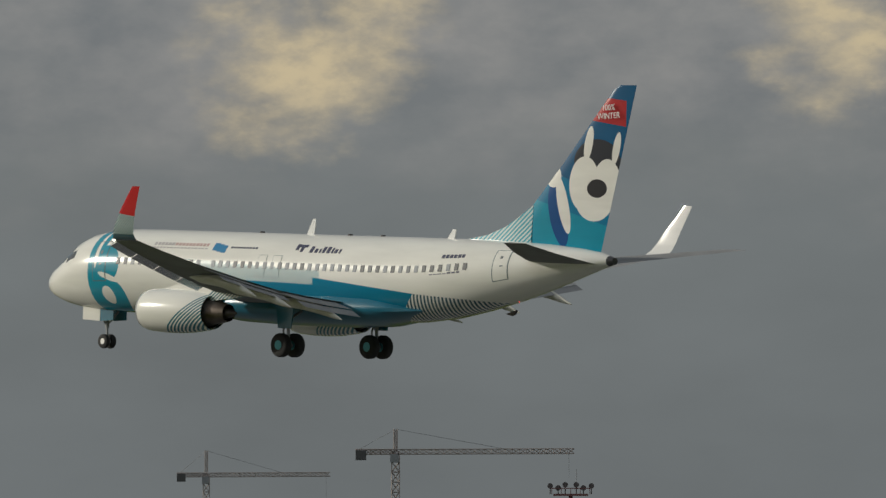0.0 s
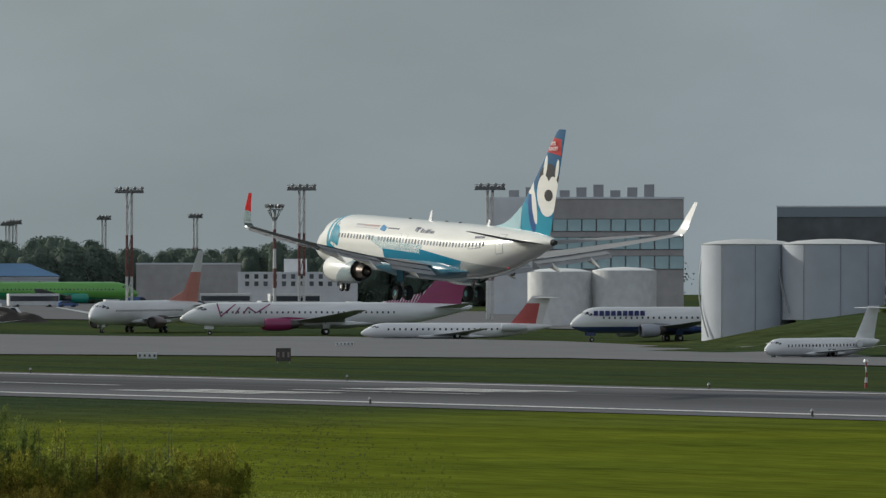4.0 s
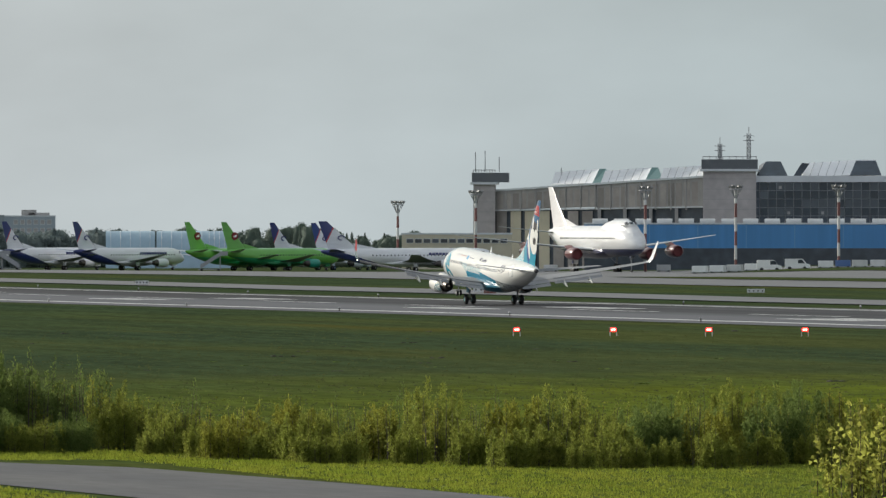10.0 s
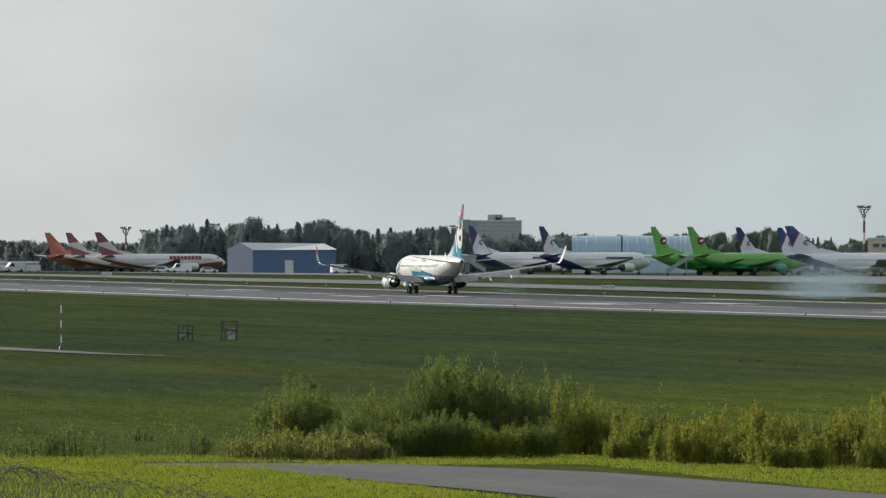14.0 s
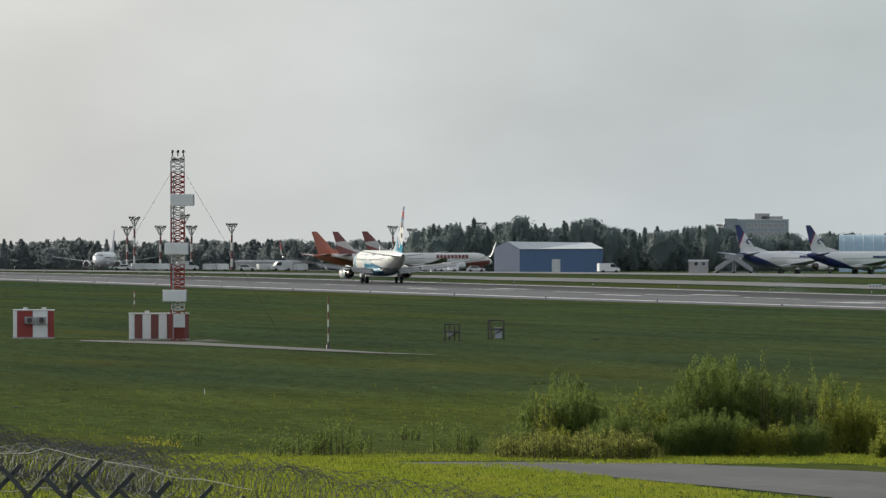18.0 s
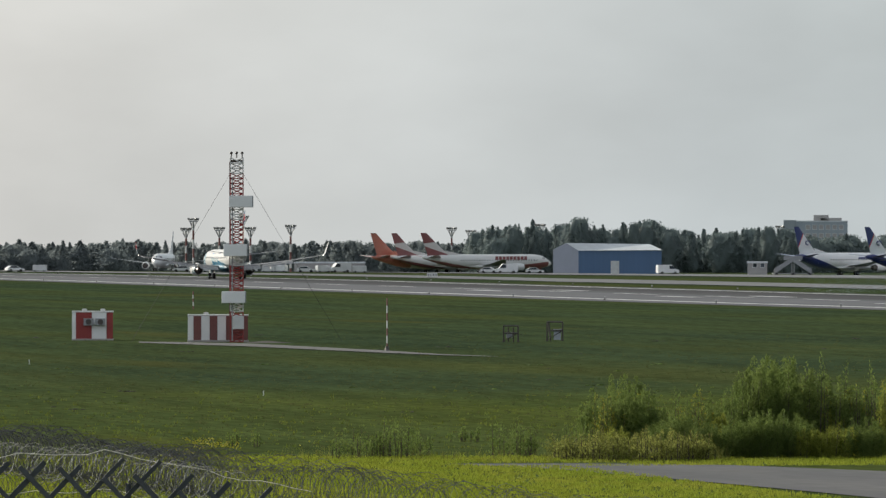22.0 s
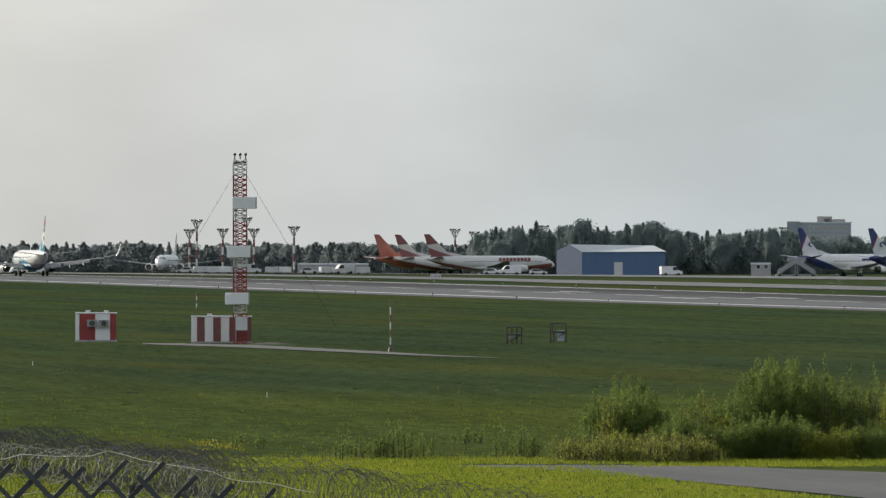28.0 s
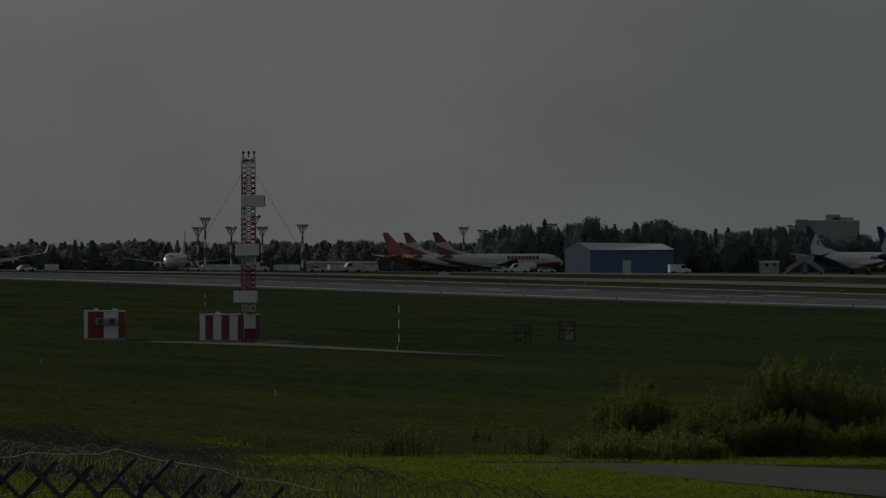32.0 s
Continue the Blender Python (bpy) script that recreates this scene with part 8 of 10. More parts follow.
# ---------------------------------------------------------------- instrument landing site and airfield furniture
def glide_mast():
    az, R = 9.867, 822.0
    root = thing("glide_path_mast", at(az, R), "red and white lattice mast carrying three white antenna boxes", "antenna mast")
    H = 15.3
    n = 12
    for i in range(n):
        a, b = H * i / n, H * (i + 1) / n
        struts("mast_section", lattice((0, 0, a), (0, 0, b), 1.05, 3, 0.03), 0.05, MASTWHITE if i in (2, 5, 8, 11) else RED, root, 5)
    part("ladder", loft([[(-0.62 + dx, -0.5 + dy, z) for dx, dy in ((0, 0), (0.08, 0), (0.08, 0.06), (0, 0.06))] for z in (0.2, H - 0.3)]), MASTRED, root)
    box("cable_duct", (-0.42, -0.60, 0.2, -0.32, -0.53, H - 1.6), STEEL, root)
    for z, dx in ((11.2, 0.35), (7.15, -0.1), (3.25, -0.25)):
        ant = box("antenna_box", (dx - 1.0, -1.25, z, dx + 1.0, -0.55, z + 0.98), WHITE, root, "white box-shaped antenna", 0.05)
        box("antenna_bracket", (dx - 0.3, -0.56, z + 0.2, dx + 0.3, 0.3, z + 0.34), STEEL, ant)
        box("antenna_rim", (dx + 0.93, -1.27, z + 0.03, dx + 1.03, -0.53, z + 0.95), STEEL, ant)
    for x in (-0.45, 0.0, 0.45):
        bm = bmesh.new()
        cyl_bm(bm, (x, 0, H), (x, 0, H + 0.35), 0.05, 0.05, 8)
        bmesh.ops.create_icosphere(bm, subdivisions=2, radius=0.13, matrix=Matrix.Translation((x, 0, H + 0.42)))
        part("obstruction_lamp", bm, DARKMETAL, root)
    box("head_frame", (-0.55, -0.2, H - 0.35, 0.55, 0.2, H - 0.15), DARKMETAL, root)
    # guy ropes
    for s in (-1, 1):
        tube("guy_rope", [(s * 0.6, 0, 13.9), (s * 8.8, 3.0, 0.0)], 0.012, RUBBER, root, 4)
    # foot lamp cabinet
    box("junction_box", (-0.35, -1.0, 1.1, 0.6, -0.6, 2.2), DIRTYWHITE, root, "", 0.04)


def stripe_hut(az, R, w, h, d, pattern, label, conditioner=True, step=True):
    root = thing("equipment_hut", at(az, R), label, "hut", "red and white equipment huts")
    x = -w / 2
    tot = sum(p[1] for p in pattern)
    box("hut_core", (-w / 2 + 0.04, 0.04, 0.12, w / 2 - 0.04, d, h - 0.06), DIRTYWHITE, root)
    for mt, p in pattern:
        ww = w * p / tot
        box("striped_panel", (x + 0.015, -0.02, 0.14, x + ww - 0.015, 0.05, h - 0.1), mt, root)
        x += ww
    box("hut_side", (-w / 2 - 0.02, 0.0, 0.12, -w / 2 + 0.05, d, h - 0.05), WHITE, root)
    box("roof_slab", (-w / 2 - 0.04, -0.06, h - 0.09, w / 2 + 0.04, d + 0.05, h + 0.02), DIRTYWHITE, root, "", 0.03)
    box("plinth", (-w / 2 - 0.05, -0.06, -0.25, w / 2 + 0.05, d + 0.05, 0.13), GREYWALL, root)
    if conditioner:
        for cx, cz in ((-0.35, 1.55), (0.65, 1.55)):
            ac = box("air_conditioner", (cx - 0.42, -0.42, cz - 0.3, cx + 0.42, -0.02, cz + 0.3), STEEL, root, "", 0.03)
            bm = bmesh.new()
            cyl_bm(bm, (cx, -0.45, cz), (cx, -0.41, cz), 0.24, 0.24, 14)
            part("fan_grille", bm, DARKMETAL, ac)
    for vx in (-w * 0.2, w * 0.25):
        box("roof_vent", (vx - 0.2, 0.4, h + 0.05, vx + 0.2, 0.9, h + 0.2), DIRTYWHITE, root)


def airfield_things():
    glide_mast()
    stripe_hut(9.033, 836, 3.45, 2.45, 2.4, [(WHITE, 0.09), (RED, 0.39), (WHITE, 0.36), (RED, 0.16)], "red and white striped equipment hut with air conditioners")
    stripe_hut(9.759, 825, 5.0, 2.25, 2.6, [(WHITE, 0.09), (MASTRED, 0.13), (WHITE, 0.14), (MASTRED, 0.13), (WHITE, 0.14), (MASTRED, 0.37)], "long red and white striped equipment hut at the mast foot", False)
    # concrete path
    v = []
    for t, (px, y0, y1) in enumerate(((250, 822, 815), (330, 818, 804), (450, 808, 788), (689, 762, 748), (780, 742, 736), (885, 728, 727))):
        a = radians(8.483 + math.degrees(px / 17500.0))
        for r in (y0, y1):
            v.append((r * math.sin(a), r * math.cos(a), 0.05))
    tagged(part("concrete_path", (v, [(2 * i, 2 * i + 1, 2 * i + 3, 2 * i + 2) for i in range(5)]), mat("path_concrete", (0.085, 0.083, 0.078), 0.8, grain=0.12, scale=1.0, big=0.12), None), "worn pale concrete path to the mast", "path", kind="structure")
    # marker pole
    root = thing("marker_pole", at(10.738, 765), "slim red and white banded marker pole", "pole")
    for i in range(7):
        bm = bmesh.new()
        cyl_bm(bm, (0, 0, i * 0.58), (0, 0, (i + 1) * 0.58), 0.055, 0.05, 8)
        part("pole_band", bm, MASTRED if i % 2 == 0 else MASTWHITE, root)
    bm = bmesh.new()
    cyl_bm(bm, (0, 0, 0), (0, 0, 0.35), 0.2, 0.12, 8)
    part("pole_foot", bm, DARKMETAL, root)
    root = thing("marker_pole", at(9.615, 1150), "slim dark banded marker pole near the runway", "pole")
    for i in range(5):
        bm = bmesh.new()
        cyl_bm(bm, (0, 0, i * 0.42), (0, 0, (i + 1) * 0.42), 0.07, 0.07, 8)
        part("pole_band", bm, MASTRED if i % 2 == 0 else MASTWHITE, root)
    for px, r in ((470, 560), (56, 690)):
        root = thing("marker_stake", at(8.483 + math.degrees(px / 17500.0), r), "short white marker stake in the grass", "stake", "marker stakes")
        box("stake_post", (-0.025, -0.025, -0.1, 0.025, 0.025, 0.26), WHITE, root)
        box("stake_cap", (-0.035, -0.035, 0.26, 0.035, 0.035, 0.3), WHITE, root)
    # bare earth by the mast foot
    n = 18
    vs = [(0.0, 0.0, 0.16)] + [(math.cos(2 * math.pi * i / n) * 3.0 * (0.8 + 0.3 * noise.noise((i * 0.9, 2.0, 0))), math.sin(2 * math.pi * i / n) * 2.4, -0.02) for i in range(n)]
    ob = part("bare_earth", (vs, [(0, i + 1, (i + 1) % n + 1) for i in range(n)]), mat("bare_dark_earth", (0.035, 0.03, 0.026), 0.95, grain=0.25, scale=1.2, big=0.2), None)
    ob.matrix_basis = at(10.047, 818)
    tagged(ob, "patch of dug dark earth by the mast", "earth patch")
    # open frames
    for az, r, w, h in ((11.455, 822, 1.2, 1.35), (11.710, 830, 1.3, 1.6)):
        root = thing("steel_frame", at(az, r), "dark open steel frame standing in grass", "frame", "steel frames")
        for x in (-w / 2, w / 2):
            for y in (0, 0.8):
                tube("frame_post", [(x, y, 0), (x, y, h)], 0.07, DARKMETAL, root, 6)
        for y in (0, 0.8):
            for z in (h, h * 0.55):
                tube("frame_rail", [(-w / 2, y, z), (w / 2, y, z)], 0.06, DARKMETAL, root, 6)
        if h > 1.5:
            box("frame_cabinet", (-0.1, 0.1, 0.1, 0.5, 0.5, 0.95), TANKWALL, root, "pale grey cabinet", 0.03)
            box("cabinet_lid", (-0.14, 0.06, 0.95, 0.54, 0.54, 1.0), STEEL, root)
            tube("frame_prop", [(-w / 2 + 0.3, 0.4, 0), (-w / 2 + 0.12, 0.4, h)], 0.07, DARKMETAL, root, 6)
        else:
            box("frame_cabinet", (-0.38, 0.15, 0.35, 0.12, 0.55, 0.8), STEEL, root, "dull steel cabinet", 0.03)
            for x in (-0.2, 0.22):
                tube("frame_prop", [(x, 0.4, 0), (x, 0.4, h * 0.9)], 0.06, DARKMETAL, root, 6)
        tube("frame_brace", [(-w / 2, 0, 0.1), (w / 2, 0, h * 0.55)], 0.035, DARKMETAL, root, 5)
        for x in (-w / 2, w / 2):
            tube("frame_foot", [(x - 0.12, 0.4, 0.04), (x + 0.12, 0.4, 0.04)], 0.06, DARKMETAL, root, 5)
    # approach slope lights
    for px in (580, 751, 920, 1090):
        root = thing("approach_slope_light", at(14.177 + math.degrees(px / 17500.0), 828), "red glowing approach slope light on short legs", "runway light", "approach slope lights")
        box("lamp_housing", (-0.36, -0.3, 0.38, 0.36, 0.8, 0.72), DARKMETAL, root, "", 0.04)
        bm = bmesh.new()
        for x in (-0.1, 0.1):
            cyl_bm(bm, (x, -0.33, 0.55), (x, -0.30, 0.55), 0.17, 0.17, 12)
        lens = part("red_lens", bm, LAMPRED, root, "glowing red lens")
        bm = bmesh.new()
        for x in (-0.1, 0.1):
            cyl_bm(bm, (x, -0.36, 0.55), (x, -0.32, 0.55), 0.085, 0.085, 10)
        part("lamp_core", bm, LAMPCORE, lens)
        for x in (-0.28, 0.28):
            tube("lamp_leg", [(x, 0, 0), (x, 0, 0.4)], 0.045, WHITE, root, 6)
    # edge lights and signs
    for y in range(540, 2200, 60):
        for x in (279.0 + skew(y), 337.5 + skew(y)):
            root = thing("edge_light", pose(x, y, ground_z(x, y) + 0.04), "small dark runway edge light", "runway light", "runway edge lights")
            bm = bmesh.new()
            cyl_bm(bm, (0, 0, 0), (0, 0, 0.34), 0.09, 0.07, 8)
            part("lamp_stem", bm, DARKMETAL, root)
            bm = bmesh.new()
            cyl_bm(bm, (0, 0, 0.34), (0, 0, 0.5), 0.12, 0.07, 10)
            part("lamp_glass", bm, STEEL, root)
    signred = mat("dull_red_sign", (0.17, 0.06, 0.05), 0.6, grain=0.1)
    for az, r, w, h, mt, lab in ((21.852, 1085, 2.7, 0.75, signred, "dull red runway sign board"), (21.833, 1110, 1.2, 0.9, DIRTYWHITE, "small white equipment cabinet"), (22.759, 1180, 2.4, 0.7, signred, "dull red runway sign board"),
                                 (22.621, 1420, 2.6, 0.9, DIRTYWHITE, "white taxiway sign board"), (19.865, 1230, 2.8, 0.35, mat("yellow_sign", (0.35, 0.22, 0.04), 0.6), "low yellow taxiway sign"), (15.855, 1330, 1.4, 0.6, DIRTYWHITE, "white taxiway sign board"),
                                 (15.921, 1300, 1.6, 0.4, signred, "dull red runway sign board"), (18.382, 1850, 2.8, 0.6, DIRTYWHITE, "white taxiway sign board"), (30.730, 700, 1.6, 0.75, DIRTYWHITE, "white taxiway sign board"), (30.845, 1130, 2.2, 0.6, DIRTYWHITE, "white taxiway sign board"),
                                 (31.198, 1120, 2.8, 0.5, DIRTYWHITE, "white taxiway sign board"), (24.194, 1010, 2.0, 0.6, DIRTYWHITE, "white taxiway sign board"), (24.983, 985, 1.5, 1.3, DARKMETAL, "dark taxiway sign box"), (25.339, 1420, 2.6, 0.5, DIRTYWHITE, "white taxiway sign board"),
                                 (22.632, 1450, 2.4, 0.6, DIRTYWHITE, "white taxiway sign board"), (22.770, 1230, 2.5, 0.7, signred, "dull red runway sign board"), (10.999, 1900, 2.0, 0.7, DIRTYWHITE, "white taxiway sign board"), (13.905, 1500, 2.0, 0.5, DIRTYWHITE, "white taxiway sign board"),
                                 (15.850, 1480, 2.2, 0.5, DIRTYWHITE, "white taxiway sign board"), (17.461, 1350, 2.4, 0.5, DIRTYWHITE, "white taxiway sign board"), (19.874, 1330, 3.0, 0.45, mat("ochre_sign", (0.25, 0.17, 0.05), 0.6), "low ochre taxiway sign")):
        root = thing("taxiway_sign", at(az, r), lab, "airfield sign", "airfield signs")
        box("sign_board", (-w / 2, -0.12, 0.18, w / 2, 0.12, 0.18 + h), mt, root, "", 0.02)
        bm = bmesh.new()
        nb = max(2, int(w / 0.5))
        for i in range(nb):
            x = -w / 2 + (i + 0.5) * w / nb
            box_bm(bm, x - 0.1, -0.14, 0.18 + h * 0.3, x + 0.1, -0.11, 0.18 + h * 0.7)
        part("sign_mark", bm, DARKMETAL if mt is DIRTYWHITE else mat("dull_sign_mark", (0.26, 0.20, 0.18), 0.7), root)
        for s in (-0.4, 0.4):
            tube("sign_leg", [(s * w, 0, -0.1), (s * w, 0, 0.2)], 0.05, STEEL, root, 6)
    for px in (58, 238, 342, 525):
        root = thing("banded_post", at(28.168 + math.degrees(px / 17500.0), 757), "short red and white banded post with white cap lamp", "post", "banded posts")
        for i in range(5):
            bm = bmesh.new()
            cyl_bm(bm, (0, 0, i * 0.4), (0, 0, (i + 1) * 0.4), 0.12 if i < 2 else 0.06, 0.10 if i < 2 else 0.05, 8)
            part("post_band", bm, RED if i % 2 == 0 else MASTWHITE, root)
        bm = bmesh.new()
        cyl_bm(bm, (0, 0, 2.0), (0, 0, 2.2), 0.22, 0.14, 10)
        part("cap_lamp", bm, WHITE, root)


# ---------------------------------------------------------------- ground vehicles, stairs, mounds
def vehicle(kind, m, body, label):
    """Service vehicles: nose along +x."""
    L, W, H = {"van": (5.2, 2.0, 2.3), "truck": (8.5, 2.5, 3.3), "bus": (11.0, 2.6, 3.0), "car": (4.4, 1.8, 1.5), "container": (3.2, 1.7, 1.7)}[kind]
    root = thing({"van": "service_van", "truck": "box_truck", "bus": "apron_bus", "car": "service_car", "container": "baggage_container"}[kind], m, label, kind if kind != "container" else "container", "apron vehicles")
    if kind == "container":
        box("container_body", (-L / 2, -W / 2, 0.35, L / 2, W / 2, H), body, root, "", 0.06)
        box("trolley_deck", (-L / 2 - 0.2, -W / 2, 0.2, L / 2 + 0.2, W / 2, 0.35), STEEL, root)
        ax = (-1.1, 1.1)
    elif kind == "car":
        prof = [(-L / 2, 0.4), (L / 2, 0.4), (L / 2, 0.8), (L / 2 - 1.1, 0.95), (L / 2 - 1.9, H), (-L / 2 + 1.0, H), (-L / 2 + 0.1, 0.95)]
        part("car_body", slab(prof, "y", -W / 2, W / 2), body, root)
        part("side_windows", slab([(L / 2 - 1.4, 1.0), (L / 2 - 2.0, H - 0.1), (-L / 2 + 1.05, H - 0.1), (-L / 2 + 0.5, 1.0)], "y", -W / 2 - 0.02, W / 2 + 0.02), GLASS, root)
        ax = (-1.3, 1.3)
    elif kind == "van":
        prof = [(-L / 2, 0.4), (L / 2, 0.4), (L / 2, 1.1), (L / 2 - 0.8, 1.3), (L / 2 - 1.6, H), (-L / 2, H)]
        part("van_body", slab(prof, "y", -W / 2, W / 2), body, root)
        part("windscreen", slab([(L / 2 - 0.9, 1.35), (L / 2 - 1.5, H - 0.15), (L / 2 - 2.4, H - 0.15), (L / 2 - 2.4, 1.35)], "y", -W / 2 - 0.02, W / 2 + 0.02), GLASS, root)
        ax = (-1.6, 1.6)
    elif kind == "bus":
        box("bus_body", (-L / 2, -W / 2, 0.4, L / 2, W / 2, H), body, root, "", 0.1)
        box("window_band", (-L / 2 + 0.3, -W / 2 - 0.02, 1.4, L / 2 - 0.2, W / 2 + 0.02, 2.5), GLASS, root)
        ax = (-3.6, 3.4)
    else:
        box("cargo_box", (-L / 2, -W / 2, 0.9, L / 2 - 2.3, W / 2, H), body, root, "", 0.04)
        part("cab", slab([(L / 2 - 2.2, 0.6), (L / 2, 0.6), (L / 2, 1.6), (L / 2 - 0.4, 2.6), (L / 2 - 2.2, 2.6)], "y", -W / 2, W / 2), WHITE, root)
        part("cab_window", slab([(L / 2 - 1.5, 1.6), (L / 2 - 0.2, 1.6), (L / 2 - 0.5, 2.4), (L / 2 - 1.5, 2.4)], "y", -W / 2 - 0.02, W / 2 + 0.02), GLASS, root)
        ax = (-2.6, 3.0)
    for a in ax:
        for s in (-1, 1):
            r = 0.22 if kind == "container" else 0.36 if kind != "truck" else 0.48
            bm = bmesh.new()
            cyl_bm(bm, (a, s * (W / 2 - 0.25), r), (a, s * (W / 2 + 0.02), r), r, r, 12)
            part("wheel", bm, RUBBER, root)
    return root


def vehicles():
    rng = random.Random(7)
    tints = [(WHITE, "white"), (DIRTYWHITE, "off-white"), (mat("van_blue", (0.05, 0.12, 0.30), 0.4, coat=0.3), "blue"), (mat("pale_green_box", (0.38, 0.48, 0.42), 0.6), "pale green"), (mat("orange_truck", (0.45, 0.16, 0.03), 0.5), "orange"), (mat("dark_grey_car", (0.06, 0.065, 0.07), 0.4, coat=0.3), "dark grey")]
    proto = {}
    for kind, word in (("van", "service van"), ("truck", "box truck"), ("bus", "apron bus"), ("car", "parked car"), ("container", "baggage container on a trolley")):
        proto[kind] = word
    made = {}

    def put(kind, ti, az, r, turn):
        m = at(az, r, turn)
        if (kind, ti) in made:
            return copy_thing(made[(kind, ti)], m)
        made[(kind, ti)] = vehicle(kind, m, tints[ti][0], "%s %s parked on the apron" % (tints[ti][1], proto[kind]))
    # long line before the garages and the blue hall
    az = 17.139
    while az < 20.327:
        kind = rng.choice(["van", "container", "container", "container", "container", "container", "container", "container", "van", "container"])
        ti = rng.choice([0, 0, 0, 1, 1, 3, 0, 2, 5, 0])
        put(kind, ti, az, 2085 + rng.uniform(-12, 12), rng.choice([0, 180]) + rng.uniform(-20, 20))
        az += math.degrees({"van": 5.6, "truck": 8.8, "bus": 11.5, "car": 5, "container": 3.5}[kind] * rng.uniform(0.95, 1.15) / 2085)
    az = 19.067
    while az < 20.376:
        put("container", rng.choice([0, 0, 1, 1, 0, 3]), az, 2078 + rng.uniform(-3, 3), rng.uniform(-12, 12))
        az += math.degrees(rng.uniform(3.4, 4.6) / 2078)
    az = 20.327
    while az < 25.635:
        kind = rng.choice(["van", "container", "container", "bus", "car", "car", "container"])
        put(kind, rng.choice([0, 1, 1, 2, 0, 5]), az, 2110 + rng.uniform(-25, 25), rng.choice([0, 180]) + rng.uniform(-30, 30))
        az += math.degrees(rng.uniform(5, 10) / 2100)
    for px, kind, ti in ((1185, "van", 0), (325, "car", 1), (352, "container", 1), (375, "container", 1), (395, "container", 0), (412, "container", 1), (440, "van", 1), (480, "container", 1), (500, "container", 0), (545, "car", 1), (575, "container", 1), (605, "van", 1), (640, "container", 1), (950, "car", 1), (30, "car", 0), (75, "container", 1), (870, "car", 1), (900, "van", 0)):
        put(kind, ti, 8.483 + math.degrees(px / 17500.0), 2360, rng.choice([0, 180]) + rng.uniform(-25, 25))
    for px, kind, ti in ((1130, "car", 1), (1205, "container", 1), (1245, "container", 1), (1160, "car", 1)):
        put(kind, ti, 29.993 + math.degrees(px / 17500.0), 1312, rng.choice([0, 180]))
    for i in range(22):
        put(rng.choice(["truck", "container", "van", "truck", "bus"]), rng.choice([0, 1, 4, 1, 0, 5]), 21.6 + i * 0.085 + rng.uniform(-0.03, 0.03), 1925 + rng.uniform(-15, 15), rng.choice([0, 180, 90]) + rng.uniform(-30, 30))
    for px, kind, ti in ((520, "van", 0), (640, "container", 0), (840, "container", 0)):
        put(kind, ti, 14.177 + math.degrees(px / 17500.0), 2250, rng.choice([0, 180]))

    # passenger stairs
    def stairs(az, r, turn, h, label="white mobile boarding stairs against an airliner"):
        side = DIRTYWHITE if r < 1500 else STEEL
        root = thing("boarding_stairs", at(az, r, turn), label, "boarding stairs", "boarding stairs")
        for s in (-0.9, 0.9):
            part("stair_side", slab([(0, 0.5), (h * 1.35, h), (h * 1.35 + 1.6, h), (h * 1.35 + 1.6, h + 1.0), (h * 1.35, h + 1.0), (0, 1.5)], "y", s - 0.05, s + 0.05), side, root)
        for i in range(int(h / 0.3)):
            box("stair_tread", (i * 0.405, -0.85, 0.45 + i * 0.3, i * 0.405 + 0.4, 0.85, 0.5 + i * 0.3), STEEL, root)
        box("chassis", (-0.5, -0.9, 0.3, h * 1.35, 0.9, 0.5), STEEL, root)
        tube("support_leg", [(h * 1.3, 0, 0.4), (h * 1.3, 0, h)], 0.14, STEEL, root)
        for x in (0.3, h * 1.2):
            bm = bmesh.new()
            cyl_bm(bm, (x, -0.95, 0.3), (x, 0.95, 0.3), 0.3, 0.3, 10)
            part("wheel", bm, RUBBER, root)
    stairs(34.705, 1222, 152, 3.6)
    stairs(12.983, 2330, 10, 3.6)
    stairs(13.195, 2330, 170, 3.6)
    stairs(14.243, 2330, 0, 3.6)
    # earth mounds
    soil = mat("dark_spoil", (0.035, 0.03, 0.026), 0.95, grain=0.3, scale=0.8, big=0.3, bump=0.6)
    for az, r, w, d, h in ((21.80, 1855, 34, 10, 3.0), (22.12, 1860, 30, 10, 3.4), (22.536, 1840, 24, 10, 4.0), (23.027, 1850, 34, 12, 4.6), (23.387, 1835, 16, 9, 2.6), (22.363, 1870, 14, 8, 2.0)):
        n = 26
        vs, fs = [], []
        for j in range(11):
            for i in range(n):
                u, v = i / (n - 1) * 2 - 1, j / 10 * 2 - 1
                q = max(0, 1 - abs(u) ** 2.2) * max(0, 1 - v * v)
                hgt = h * q * (0.75 + 0.5 * noise.noise((u * 4 + az, v * 3, r * 0.01)))
                vs.append((u * w / 2, v * d / 2, hgt - 0.1))
        fs = [(j * n + i, j * n + i + 1, (j + 1) * n + i + 1, (j + 1) * n + i) for j in range(10) for i in range(n - 1)]
        ob = part("earth_mound", (vs, fs), soil, None, smooth=True)
        ob.matrix_basis = at(az, r)
        tagged(ob, "dark heap of dug earth on the apron edge", "earth mound", "earth mounds")


